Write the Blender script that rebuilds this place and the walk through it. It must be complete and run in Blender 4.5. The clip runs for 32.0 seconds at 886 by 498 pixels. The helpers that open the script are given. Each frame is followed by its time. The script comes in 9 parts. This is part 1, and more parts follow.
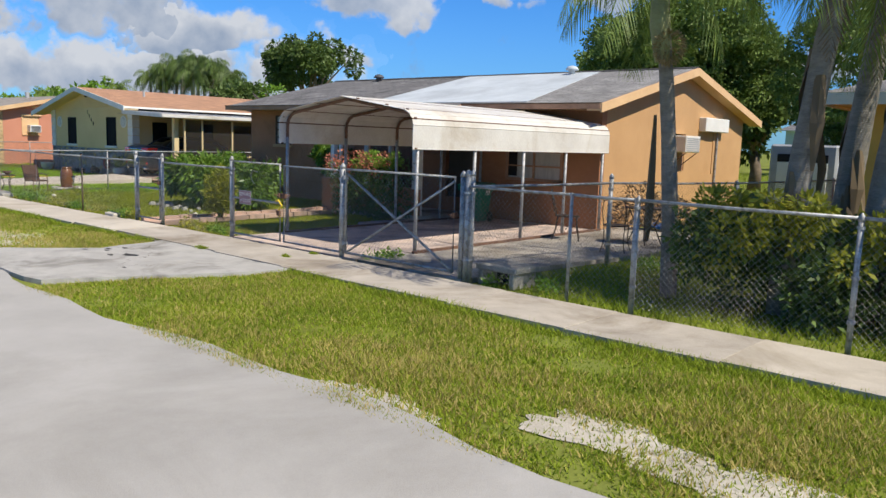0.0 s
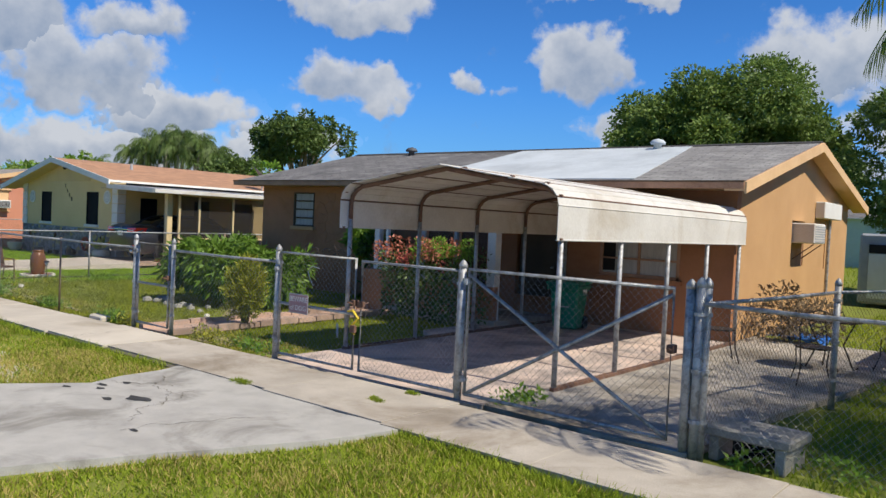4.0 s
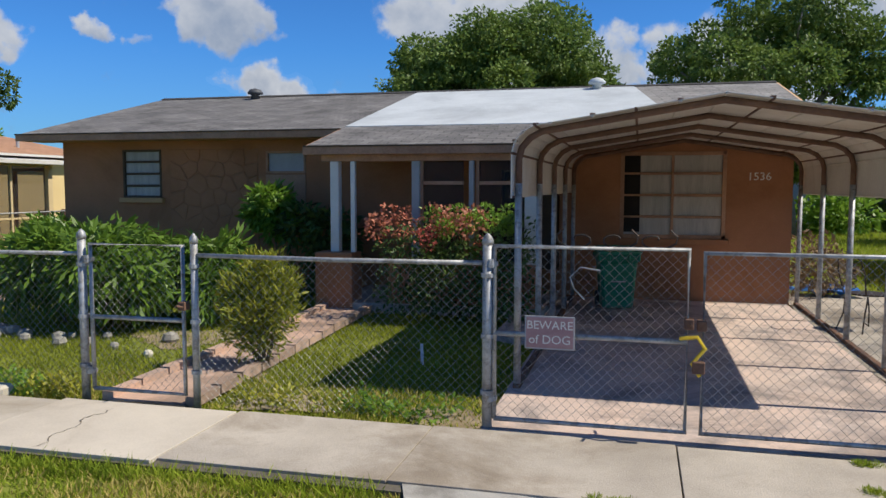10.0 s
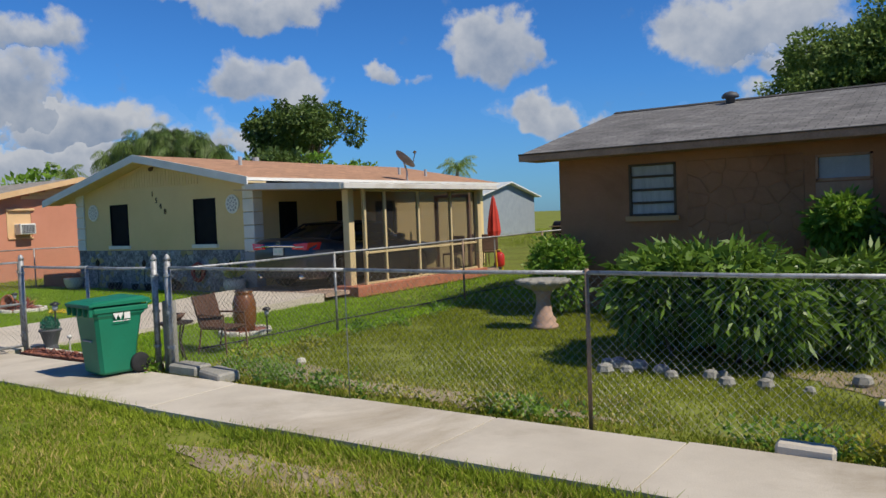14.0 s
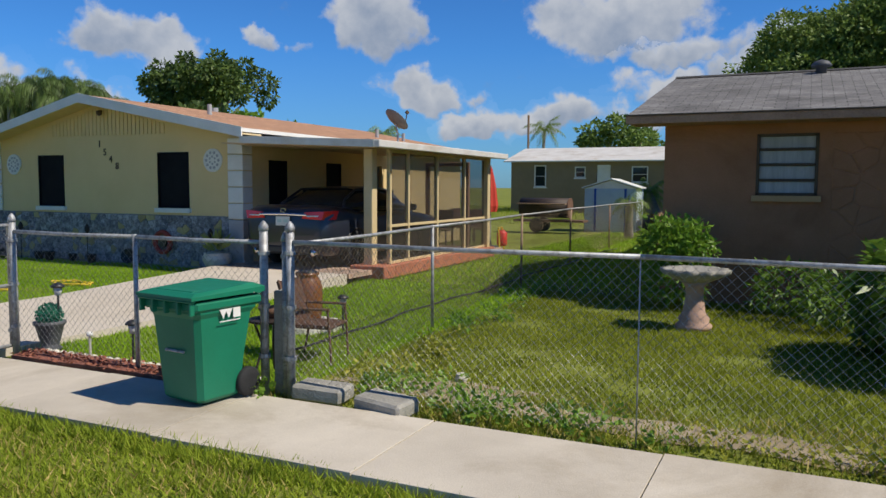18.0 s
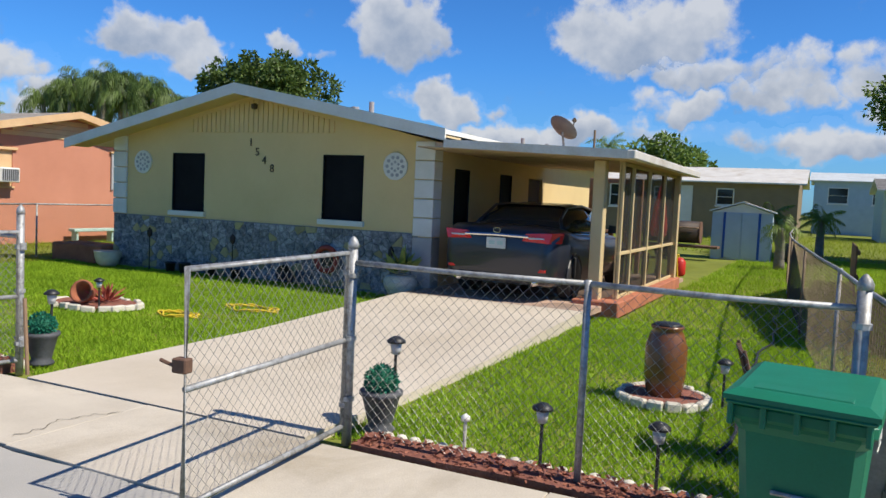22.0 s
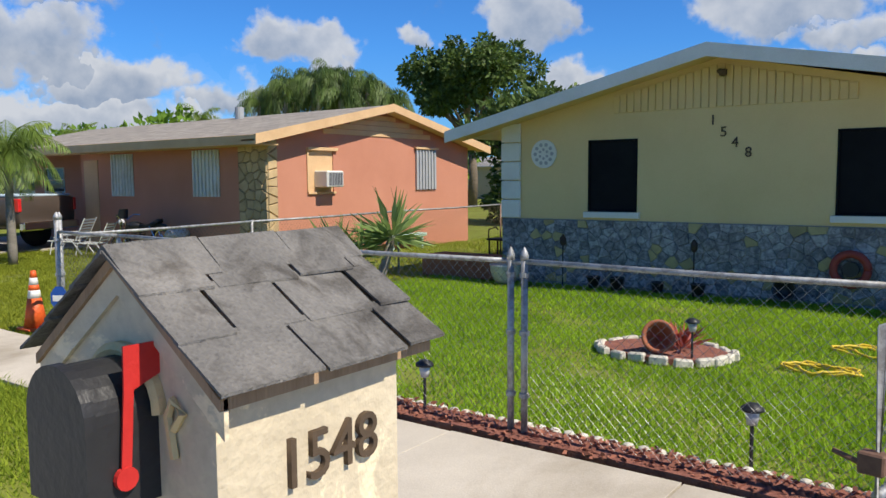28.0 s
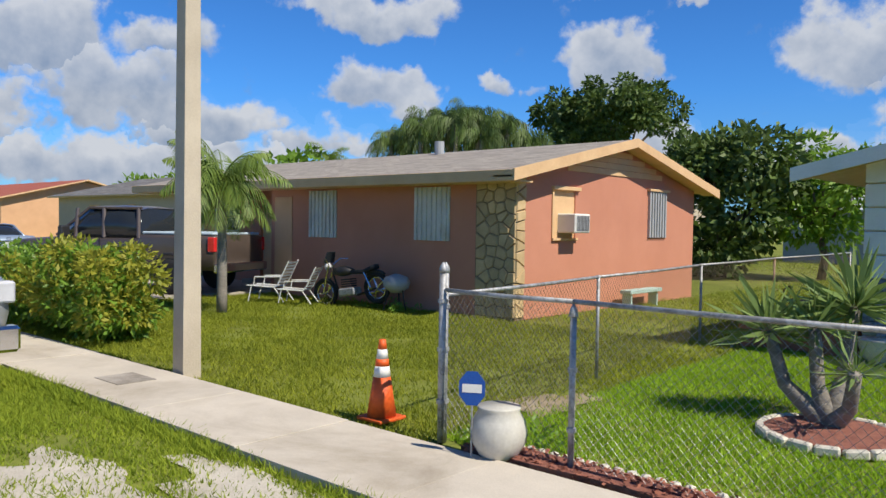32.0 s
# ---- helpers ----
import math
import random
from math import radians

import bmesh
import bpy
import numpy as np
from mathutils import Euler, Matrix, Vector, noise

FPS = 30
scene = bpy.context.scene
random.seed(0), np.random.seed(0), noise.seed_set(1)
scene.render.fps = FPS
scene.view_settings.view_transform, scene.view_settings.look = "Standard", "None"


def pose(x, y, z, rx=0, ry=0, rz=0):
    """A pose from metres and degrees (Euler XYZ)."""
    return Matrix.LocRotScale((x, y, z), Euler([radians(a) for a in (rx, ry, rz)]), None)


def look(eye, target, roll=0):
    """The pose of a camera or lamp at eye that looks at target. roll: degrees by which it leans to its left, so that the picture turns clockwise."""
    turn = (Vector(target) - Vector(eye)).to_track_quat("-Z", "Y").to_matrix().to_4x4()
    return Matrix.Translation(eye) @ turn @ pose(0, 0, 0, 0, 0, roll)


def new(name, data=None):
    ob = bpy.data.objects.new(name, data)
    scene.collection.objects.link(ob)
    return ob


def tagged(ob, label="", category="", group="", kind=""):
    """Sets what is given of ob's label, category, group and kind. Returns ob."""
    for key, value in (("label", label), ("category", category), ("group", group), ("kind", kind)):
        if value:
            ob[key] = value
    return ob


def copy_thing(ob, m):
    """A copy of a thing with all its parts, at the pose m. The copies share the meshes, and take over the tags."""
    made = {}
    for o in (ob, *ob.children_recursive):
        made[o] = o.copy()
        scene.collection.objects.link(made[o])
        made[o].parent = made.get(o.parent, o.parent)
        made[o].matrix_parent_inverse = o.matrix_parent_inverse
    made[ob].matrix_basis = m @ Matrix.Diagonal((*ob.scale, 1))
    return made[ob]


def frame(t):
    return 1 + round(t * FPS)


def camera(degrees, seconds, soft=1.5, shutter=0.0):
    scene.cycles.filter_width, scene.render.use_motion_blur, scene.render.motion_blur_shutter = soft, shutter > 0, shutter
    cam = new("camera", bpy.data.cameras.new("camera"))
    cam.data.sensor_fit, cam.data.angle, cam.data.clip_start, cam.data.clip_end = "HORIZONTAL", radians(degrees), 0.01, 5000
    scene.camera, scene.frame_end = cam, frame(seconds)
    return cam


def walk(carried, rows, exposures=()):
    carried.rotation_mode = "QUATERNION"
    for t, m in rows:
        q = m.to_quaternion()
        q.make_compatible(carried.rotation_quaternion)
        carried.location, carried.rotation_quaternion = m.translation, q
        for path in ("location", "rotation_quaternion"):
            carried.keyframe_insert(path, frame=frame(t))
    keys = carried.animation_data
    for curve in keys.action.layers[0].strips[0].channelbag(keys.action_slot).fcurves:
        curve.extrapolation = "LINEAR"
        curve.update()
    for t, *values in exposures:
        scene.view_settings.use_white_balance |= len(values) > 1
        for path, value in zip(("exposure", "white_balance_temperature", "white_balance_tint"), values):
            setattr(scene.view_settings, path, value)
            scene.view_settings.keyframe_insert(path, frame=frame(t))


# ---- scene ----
cam = camera(59.5, 32.0)
PATH = [
    (0, (-0.818, -0.266, 1.752), (-2.122, 1.225, 1.476), 1.9),
    (0.5, (-1.092, -0.011, 1.76), (-2.51, 1.379, 1.523), 1.4),
    (1, (-1.567, 0.271, 1.722), (-2.991, 1.669, 1.587), 1.6),
    (1.5, (-2.071, 0.541, 1.718), (-3.495, 1.943, 1.655), 1.4),
    (2, (-2.578, 0.793, 1.726), (-4.006, 2.193, 1.684), 0.7),
    (2.5, (-3.133, 0.961, 1.74), (-4.559, 2.363, 1.699), 0.3),
    (4.5, (-5.271, 1.309, 1.737), (-6.498, 2.885, 1.648), 2.8),
    (5, (-5.804, 1.302, 1.756), (-7.03, 2.876, 1.618), 0.4),
    (5.5, (-6.36, 1.357, 1.747), (-7.395, 3.064, 1.627), -0.0),
    (6, (-6.866, 1.38, 1.747), (-7.748, 3.171, 1.626), 0.7),
    (6.5, (-7.416, 1.465, 1.745), (-8.218, 3.293, 1.624), 0.9),
    (7, (-7.925, 1.498, 1.753), (-8.648, 3.359, 1.643), 0.9),
    (7.5, (-8.434, 1.587, 1.719), (-9.101, 3.47, 1.61), 0.9),
    (8, (-8.98, 1.69, 1.702), (-9.543, 3.605, 1.586), 1.1),
    (8.5, (-9.487, 1.753, 1.687), (-9.947, 3.696, 1.56), 1.2),
    (9, (-10.057, 1.882, 1.682), (-10.436, 3.841, 1.544), 1.3),
    (9.5, (-10.625, 1.895, 1.712), (-11.019, 3.849, 1.543), 0.7),
    (10, (-11.204, 1.98, 1.714), (-11.693, 3.913, 1.552), 0.1),
    (10.5, (-11.817, 1.993, 1.681), (-12.422, 3.891, 1.507), -0.5),
    (11, (-12.363, 1.966, 1.681), (-13.212, 3.769, 1.524), -1.9),
    (11.5, (-12.936, 1.964, 1.652), (-13.911, 3.706, 1.529), -2.4),
    (12, (-13.449, 1.911, 1.651), (-14.501, 3.607, 1.526), -2.6),
    (12.5, (-14.021, 1.885, 1.659), (-15.073, 3.583, 1.569), -2.4),
    (13, (-14.503, 1.775, 1.661), (-15.532, 3.488, 1.586), -2.3),
    (13.5, (-15.018, 1.765, 1.666), (-16.143, 3.416, 1.576), -2.3),
    (15.5, (-17.007, 1.858, 1.627), (-18.03, 3.574, 1.524), -0.7),
    (16, (-17.49, 1.97, 1.619), (-18.427, 3.733, 1.512), -0.5),
    (16.5, (-17.997, 2.049, 1.619), (-18.888, 3.835, 1.489), -0.2),
    (17, (-18.496, 2.164, 1.632), (-19.365, 3.96, 1.485), 0.1),
    (17.5, (-19.01, 2.248, 1.613), (-19.859, 4.052, 1.457), 0.3),
    (18, (-19.485, 2.401, 1.6), (-20.328, 4.208, 1.439), 0.3),
    (18.5, (-19.98, 2.512, 1.591), (-20.825, 4.318, 1.436), 0.5),
    (19, (-20.456, 2.654, 1.587), (-21.304, 4.459, 1.436), 0.5),
    (19.5, (-20.987, 2.774, 1.604), (-21.837, 4.578, 1.461), 0.5),
    (20, (-21.493, 2.825, 1.609), (-22.355, 4.625, 1.468), 0.7),
    (20.5, (-22.023, 2.91, 1.609), (-22.989, 4.656, 1.47), 0.9),
    (21, (-22.499, 2.93, 1.608), (-23.526, 4.639, 1.451), 1.6),
    (21.5, (-22.993, 2.999, 1.612), (-24.019, 4.709, 1.451), 2.1),
    (22, (-23.5, 3.027, 1.603), (-24.377, 4.82, 1.471), 2.6),
    (22.5, (-23.986, 3.014, 1.579), (-24.785, 4.843, 1.45), 2.7),
    (23, (-24.477, 3.022, 1.576), (-25.239, 4.865, 1.435), 2.6),
    (23.5, (-24.929, 3.021, 1.596), (-25.674, 4.869, 1.428), 2.4),
    (24, (-25.428, 3.124, 1.602), (-26.16, 4.975, 1.415), 2.3),
    (24.5, (-25.911, 3.18, 1.597), (-26.629, 5.038, 1.417), 1.9),
    (25, (-26.395, 3.249, 1.604), (-27.107, 5.112, 1.449), 1.5),
    (25.5, (-26.923, 3.271, 1.584), (-27.696, 5.11, 1.446), 1.4),
    (26, (-27.43, 3.255, 1.583), (-28.351, 5.022, 1.411), 0.6),
    (26.5, (-27.895, 3.284, 1.595), (-28.926, 4.988, 1.416), 0.1),
    (28.5, (-30.099, 2.991, 1.631), (-31.299, 4.582, 1.463), -0.5),
    (29, (-30.686, 2.931, 1.606), (-31.91, 4.506, 1.455), -0.5),
    (29.5, (-31.139, 2.902, 1.587), (-32.386, 4.458, 1.436), -0.5),
    (30, (-31.715, 2.918, 1.597), (-32.954, 4.48, 1.449), -0.3),
    (30.5, (-32.166, 2.82, 1.606), (-33.38, 4.403, 1.46), -0.0),
    (31, (-32.707, 2.83, 1.624), (-33.913, 4.422, 1.518), 0.7),
    (31.5, (-33.178, 2.815, 1.624), (-34.399, 4.398, 1.554), 1.1),
    (32, (-33.703, 2.883, 1.612), (-35.036, 4.373, 1.55), 0.9),
]
EXPOSURES = [(0, 0.18), (1, -0.02), (2, 0), (5, 0.12), (6, 0.12), (7, 0.2), (8, 0.24), (9, 0.2), (10, 0.02), (11, -0.02), (12, -0.12), (13, -0.16), (16, -0.14), (17, -0.2), (18, -0.1), (19, 0.06), (20, 0.15), (21, 0.12), (22, 0.17), (24, 0.14), (25, 0.17), (26, -0.13), (28.5, 0.22), (29, 0.24), (30, 0.22), (31, 0.22), (32, 0.14)]
walk(cam, [(t, look(eye, target, roll)) for t, eye, target, roll in PATH], EXPOSURES)

# ---- world, sun ----
SUN_EL, SUN_AZ = 50.0, 2.0      # degrees above the horizon; degrees from +x towards +y
sun_dir = Vector((math.cos(radians(SUN_EL)) * math.cos(radians(SUN_AZ)), math.cos(radians(SUN_EL)) * math.sin(radians(SUN_AZ)), math.sin(radians(SUN_EL))))
world = bpy.data.worlds.new("sky_world")
scene.world = world
world.use_nodes = True
wn, wl = world.node_tree.nodes, world.node_tree.links
wn.clear()


def wmath(op, a, b=None, c=None):
    n = wn.new("ShaderNodeMath")
    n.operation = op
    for k, v in enumerate((a, b, c)):
        if v is None:
            continue
        if isinstance(v, (int, float)):
            n.inputs[k].default_value = v
        else:
            wl.new(v, n.inputs[k])
    return n.outputs[0]


w_out = wn.new("ShaderNodeOutputWorld")
w_bg = wn.new("ShaderNodeBackground")
w_sky = wn.new("ShaderNodeTexSky")
w_sky.sky_type, w_sky.sun_disc = "NISHITA", False
w_sky.sun_elevation, w_sky.sun_rotation = radians(SUN_EL), radians(90 - SUN_AZ)
w_sky.air_density, w_sky.dust_density, w_sky.ozone_density = 1.0, 0.3, 3.0
w_tc = wn.new("ShaderNodeTexCoord")
w_sep = wn.new("ShaderNodeSeparateXYZ")
wl.new(w_tc.outputs["Generated"], w_sep.inputs[0])
azim = wmath("ARCTAN2", w_sep.outputs[0], w_sep.outputs[1])      # 0 along +y, negative towards -x
elev = wmath("ARCSINE", w_sep.outputs[2])


def wnoise(scale, detail, rough=0.55, vec=None):
    n = wn.new("ShaderNodeTexNoise")
    n.inputs["Scale"].default_value, n.inputs["Detail"].default_value, n.inputs["Roughness"].default_value = scale, detail, rough
    wl.new(vec or w_tc.outputs["Generated"], n.inputs["Vector"])
    return n


# cumulus billows: the edges of the clouds are pushed about by noise at two sizes
w_big, w_small, w_n1, w_n2 = wnoise(13.0, 3.0), wnoise(42.0, 4.0, 0.6), wnoise(20.0, 8.0, 0.6), wnoise(48.0, 5.0)
w_bs, w_ss = wn.new("ShaderNodeSeparateColor"), wn.new("ShaderNodeSeparateColor")
wl.new(w_big.outputs["Color"], w_bs.inputs[0])
wl.new(w_small.outputs["Color"], w_ss.inputs[0])
azim = wmath("ADD", azim, wmath("ADD", wmath("MULTIPLY", wmath("SUBTRACT", w_bs.outputs[0], 0.5), 0.19), wmath("MULTIPLY", wmath("SUBTRACT", w_ss.outputs[0], 0.5), 0.05)))
elev_w = wmath("ADD", elev, wmath("ADD", wmath("MULTIPLY", wmath("SUBTRACT", w_bs.outputs[1], 0.5), 0.10), wmath("MULTIPLY", wmath("SUBTRACT", w_ss.outputs[1], 0.5), 0.03)))
# cumulus clouds: azimuth, elevation, half widths (degrees), weight
CLOUDS = [(-69, 11.5, 4.5, 4.2, 1.3), (-65, 8.5, 6.5, 3.6, 1.4), (-58.5, 6.5, 5.5, 2.3, 1.2), (-74, 6.5, 5, 3.0, 1.3), (-80, 9.5, 4.5, 4, 1.2), (-62, 12, 3.4, 1.3, 0.7), (-66, 3.6, 17, 2.2, 1.1),
          (-47, 14.9, 6.6, 2.0, 0.95), (-47, 9.4, 3.8, 2.3, 1.1), (-38, 9.9, 1.9, 0.8, 0.7), (-30.4, 11.5, 4.2, 3.1, 1.2), (-61, 15.8, 4.5, 0.9, 0.6), (-51, 5.6, 3.2, 1.4, 0.8),
          (-12.2, 11.8, 6.6, 3.5, 1.15), (-8, 9.6, 4.5, 1.8, 1.0), (-26, 16.4, 6, 0.9, 0.8), (-26, 6.9, 2.9, 1.9, 1.0), (-10, 7.0, 3.8, 1.4, 0.9), (-2.5, 8.4, 3.6, 2.2, 0.95), (-21, 4.4, 5, 1.3, 0.8),
          (-15, 4.6, 7, 1.5, 0.8), (5.5, 8.3, 4.6, 3.4, 1.1), (2, 4.6, 8, 1.4, 0.8), (15, 11.2, 3.6, 2.0, 1.0), (12.6, 8, 2.0, 2.2, 0.9), (9.5, 5.5, 4, 1.6, 0.8), (-92, 11, 6, 4, 1.1), (-104, 9, 7, 3, 1.0), (28, 8, 6, 2.5, 1.0)]
cover, tone = None, 0.0
for a, e, sa, se, wt in CLOUDS:
    da = wmath("MULTIPLY", wmath("SUBTRACT", azim, radians(a)), 1 / radians(sa))
    de = wmath("MULTIPLY", wmath("SUBTRACT", elev_w, radians(e)), 1 / radians(se))
    low = wmath("MULTIPLY", wmath("MINIMUM", de, 0.0), 1.0)      # flatter undersides
    d2 = wmath("ADD", wmath("MULTIPLY", da, da), wmath("ADD", wmath("MULTIPLY", de, de), wmath("MULTIPLY", low, low)))
    blob = wmath("MULTIPLY", wmath("MAXIMUM", wmath("SUBTRACT", 1.0, d2), -1.0), wt)
    if cover is not None:
        front = wmath("GREATER_THAN", blob, cover)
        tone = wmath("ADD", tone, wmath("MULTIPLY", front, wmath("SUBTRACT", de, tone)))
    else:
        tone = de
    cover = blob if cover is None else wmath("MAXIMUM", cover, blob)
ragged = wmath("ADD", cover, wmath("MULTIPLY", wmath("SUBTRACT", w_n1.outputs[0], 0.5), 3.0))
w_map = wn.new("ShaderNodeMapRange")
w_map.interpolation_type = "SMOOTHSTEP"
w_map.inputs[1].default_value, w_map.inputs[2].default_value = -0.3, 0.62
wl.new(ragged, w_map.inputs[0])
haze = wmath("MULTIPLY", wmath("SUBTRACT", 1.0, wmath("MINIMUM", wmath("MULTIPLY", wmath("ABSOLUTE", elev), 6.0), 1.0)), 0.28)
cloud_amount = wmath("MINIMUM", wmath("ADD", wmath("MULTIPLY", w_map.outputs[0], 0.96), haze), 1.0)
w_lit = wmath("ADD", wmath("MULTIPLY", tone, 0.55), wmath("ADD", wmath("MULTIPLY", wmath("SUBTRACT", w_n2.outputs[0], 0.5), 0.8), wmath("MULTIPLY", wmath("SUBTRACT", w_bs.outputs[2], 0.5), 1.3)))
shade = wmath("MAXIMUM", wmath("SUBTRACT", wmath("ADD", 0.82, w_lit), wmath("MULTIPLY", wmath("MAXIMUM", cover, 0.0), 0.30)), 0.0)
w_cc = wn.new("ShaderNodeMix")
w_cc.data_type = "RGBA"
w_cc.inputs[6].default_value, w_cc.inputs[7].default_value = (3.6, 4.8, 6.9, 1), (9.2, 9.7, 10.6, 1)
wl.new(wmath("MINIMUM", wmath("MULTIPLY", shade, 1.0), 1.0), w_cc.inputs[0])
w_tint = wn.new("ShaderNodeMix")
w_tint.data_type, w_tint.blend_type = "RGBA", "MULTIPLY"
w_tint.inputs[0].default_value, w_tint.inputs[7].default_value = 1.0, (0.36, 0.88, 1.55, 1)
wl.new(w_sky.outputs[0], w_tint.inputs[6])
# the air is paler towards the horizon
w_up = wn.new("ShaderNodeMapRange")
w_up.interpolation_type = "SMOOTHSTEP"
w_up.inputs[1].default_value, w_up.inputs[2].default_value, w_up.inputs[3].default_value, w_up.inputs[4].default_value = 0.1, 0.75, 1.45, 0.85
wl.new(elev, w_up.inputs[0])
w_air = wn.new("ShaderNodeVectorMath")
w_air.operation = "SCALE"
wl.new(w_tint.outputs[2], w_air.inputs[0])
wl.new(w_up.outputs[0], w_air.inputs["Scale"])
w_mix = wn.new("ShaderNodeMix")
w_mix.data_type = "RGBA"
wl.new(cloud_amount, w_mix.inputs[0])
wl.new(w_air.outputs[0], w_mix.inputs[6])
wl.new(w_cc.outputs[2], w_mix.inputs[7])
wl.new(w_mix.outputs[2], w_bg.inputs[0])
w_bg.inputs[1].default_value = 0.060
wl.new(w_bg.outputs[0], w_out.inputs[0])

sun_data = bpy.data.lights.new("sun", "SUN")
sun_data.energy, sun_data.angle, sun_data.color = 5.0, radians(0.53), (1.0, 0.92, 0.78)
sun = new("sun", sun_data)
sun.matrix_world = look(sun_dir * 60, (0, 0, 0))

# ---- materials ----
MATS = {}


def mat(name, col, col2=None, rough=0.85, scale=2.0, fine=45.0, bump=0.25, metal=0.0, spec=0.4, rand=0.0, mix=0.5, contrast=2.2, streak=0.0, stretch=(1, 1, 1), coat=0.0):
    """A surface of two tones with broad stains, fine grain and relief; rand varies it from object to object."""
    m = bpy.data.materials.new(name)
    MATS[name] = m
    m.use_nodes = True
    nt = m.node_tree
    nd, lk = nt.nodes, nt.links
    bs = nd["Principled BSDF"]
    col2 = col2 or tuple(c * 0.72 for c in col)
    tc = nd.new("ShaderNodeTexCoord")
    mp = nd.new("ShaderNodeMapping")
    mp.inputs["Scale"].default_value = stretch
    lk.new(tc.outputs["Object"], mp.inputs[0])
    n1 = nd.new("ShaderNodeTexNoise")
    n1.inputs["Scale"].default_value, n1.inputs["Detail"].default_value, n1.inputs["Roughness"].default_value = scale, 6, 0.6
    n2 = nd.new("ShaderNodeTexNoise")
    n2.inputs["Scale"].default_value, n2.inputs["Detail"].default_value = fine, 4
    for n in (n1, n2):
        lk.new(mp.outputs[0], n.inputs["Vector"])
    add = nd.new("ShaderNodeMath")
    add.operation = "MULTIPLY_ADD"
    lk.new(n2.outputs[0], add.inputs[0])
    add.inputs[1].default_value = 0.45
    lk.new(n1.outputs[0], add.inputs[2])
    mr = nd.new("ShaderNodeMapRange")
    mr.inputs[1].default_value, mr.inputs[2].default_value = 0.72 - 0.5 / contrast, 0.72 + 0.5 / contrast
    lk.new(add.outputs[0], mr.inputs[0])
    mx = nd.new("ShaderNodeMix")
    mx.data_type = "RGBA"
    mx.inputs[6].default_value, mx.inputs[7].default_value = (*col2, 1), (*col, 1)
    lk.new(mr.outputs[0], mx.inputs[0])
    out = mx.outputs[2]
    if rand:
        oi = nd.new("ShaderNodeObjectInfo")
        hs = nd.new("ShaderNodeHueSaturation")
        rr = nd.new("ShaderNodeMapRange")
        rr.inputs[3].default_value, rr.inputs[4].default_value = 1 - rand, 1 + rand
        lk.new(oi.outputs["Random"], rr.inputs[0])
        lk.new(rr.outputs[0], hs.inputs["Value"])
        lk.new(out, hs.inputs["Color"])
        out = hs.outputs[0]
    lk.new(out, bs.inputs["Base Color"])
    rg = nd.new("ShaderNodeMapRange")
    rg.inputs[3].default_value, rg.inputs[4].default_value = min(1, rough + 0.08), max(0.03, rough - 0.08)
    lk.new(n1.outputs[0], rg.inputs[0])
    lk.new(rg.outputs[0], bs.inputs["Roughness"])
    bs.inputs["Metallic"].default_value, bs.inputs["Specular IOR Level"].default_value = metal, spec
    bs.inputs["Coat Weight"].default_value = coat
    if bump:
        bp = nd.new("ShaderNodeBump")
        bp.inputs["Strength"].default_value, bp.inputs["Distance"].default_value = bump, 0.01
        lk.new(n2.outputs[0], bp.inputs["Height"])
        lk.new(bp.outputs[0], bs.inputs["Normal"])
    return m


def leaf_mat(name, col, col2, trans=0.35, rough=0.55, spec=0.35):
    """Foliage: each leaf its own tone, some light let through."""
    m = bpy.data.materials.new(name)
    MATS[name] = m
    m.use_nodes = True
    nd, lk = m.node_tree.nodes, m.node_tree.links
    bs = nd["Principled BSDF"]
    geo = nd.new("ShaderNodeNewGeometry")
    tc = nd.new("ShaderNodeTexCoord")
    n1 = nd.new("ShaderNodeTexNoise")
    n1.inputs["Scale"].default_value, n1.inputs["Detail"].default_value = 1.1, 4
    lk.new(tc.outputs["Object"], n1.inputs["Vector"])
    av = nd.new("ShaderNodeMath")
    av.operation = "MULTIPLY_ADD"
    lk.new(geo.outputs["Random Per Island"], av.inputs[0])
    av.inputs[1].default_value = 0.5
    lk.new(n1.outputs[0], av.inputs[2])
    mr = nd.new("ShaderNodeMapRange")
    mr.inputs[1].default_value, mr.inputs[2].default_value = 0.4, 1.1
    lk.new(av.outputs[0], mr.inputs[0])
    mx = nd.new("ShaderNodeMix")
    mx.data_type = "RGBA"
    mx.inputs[6].default_value, mx.inputs[7].default_value = (*col2, 1), (*col, 1)
    lk.new(mr.outputs[0], mx.inputs[0])
    lk.new(mx.outputs[2], bs.inputs["Base Color"])
    bs.inputs["Roughness"].default_value = rough
    bs.inputs["Specular IOR Level"].default_value = spec
    tr = nd.new("ShaderNodeBsdfTranslucent")
    lk.new(mx.outputs[2], tr.inputs["Color"])
    ms = nd.new("ShaderNodeMixShader")
    ms.inputs[0].default_value = trans
    lk.new(bs.outputs[0], ms.inputs[1])
    lk.new(tr.outputs[0], ms.inputs[2])
    lk.new(ms.outputs[0], nd["Material Output"].inputs[0])
    return m


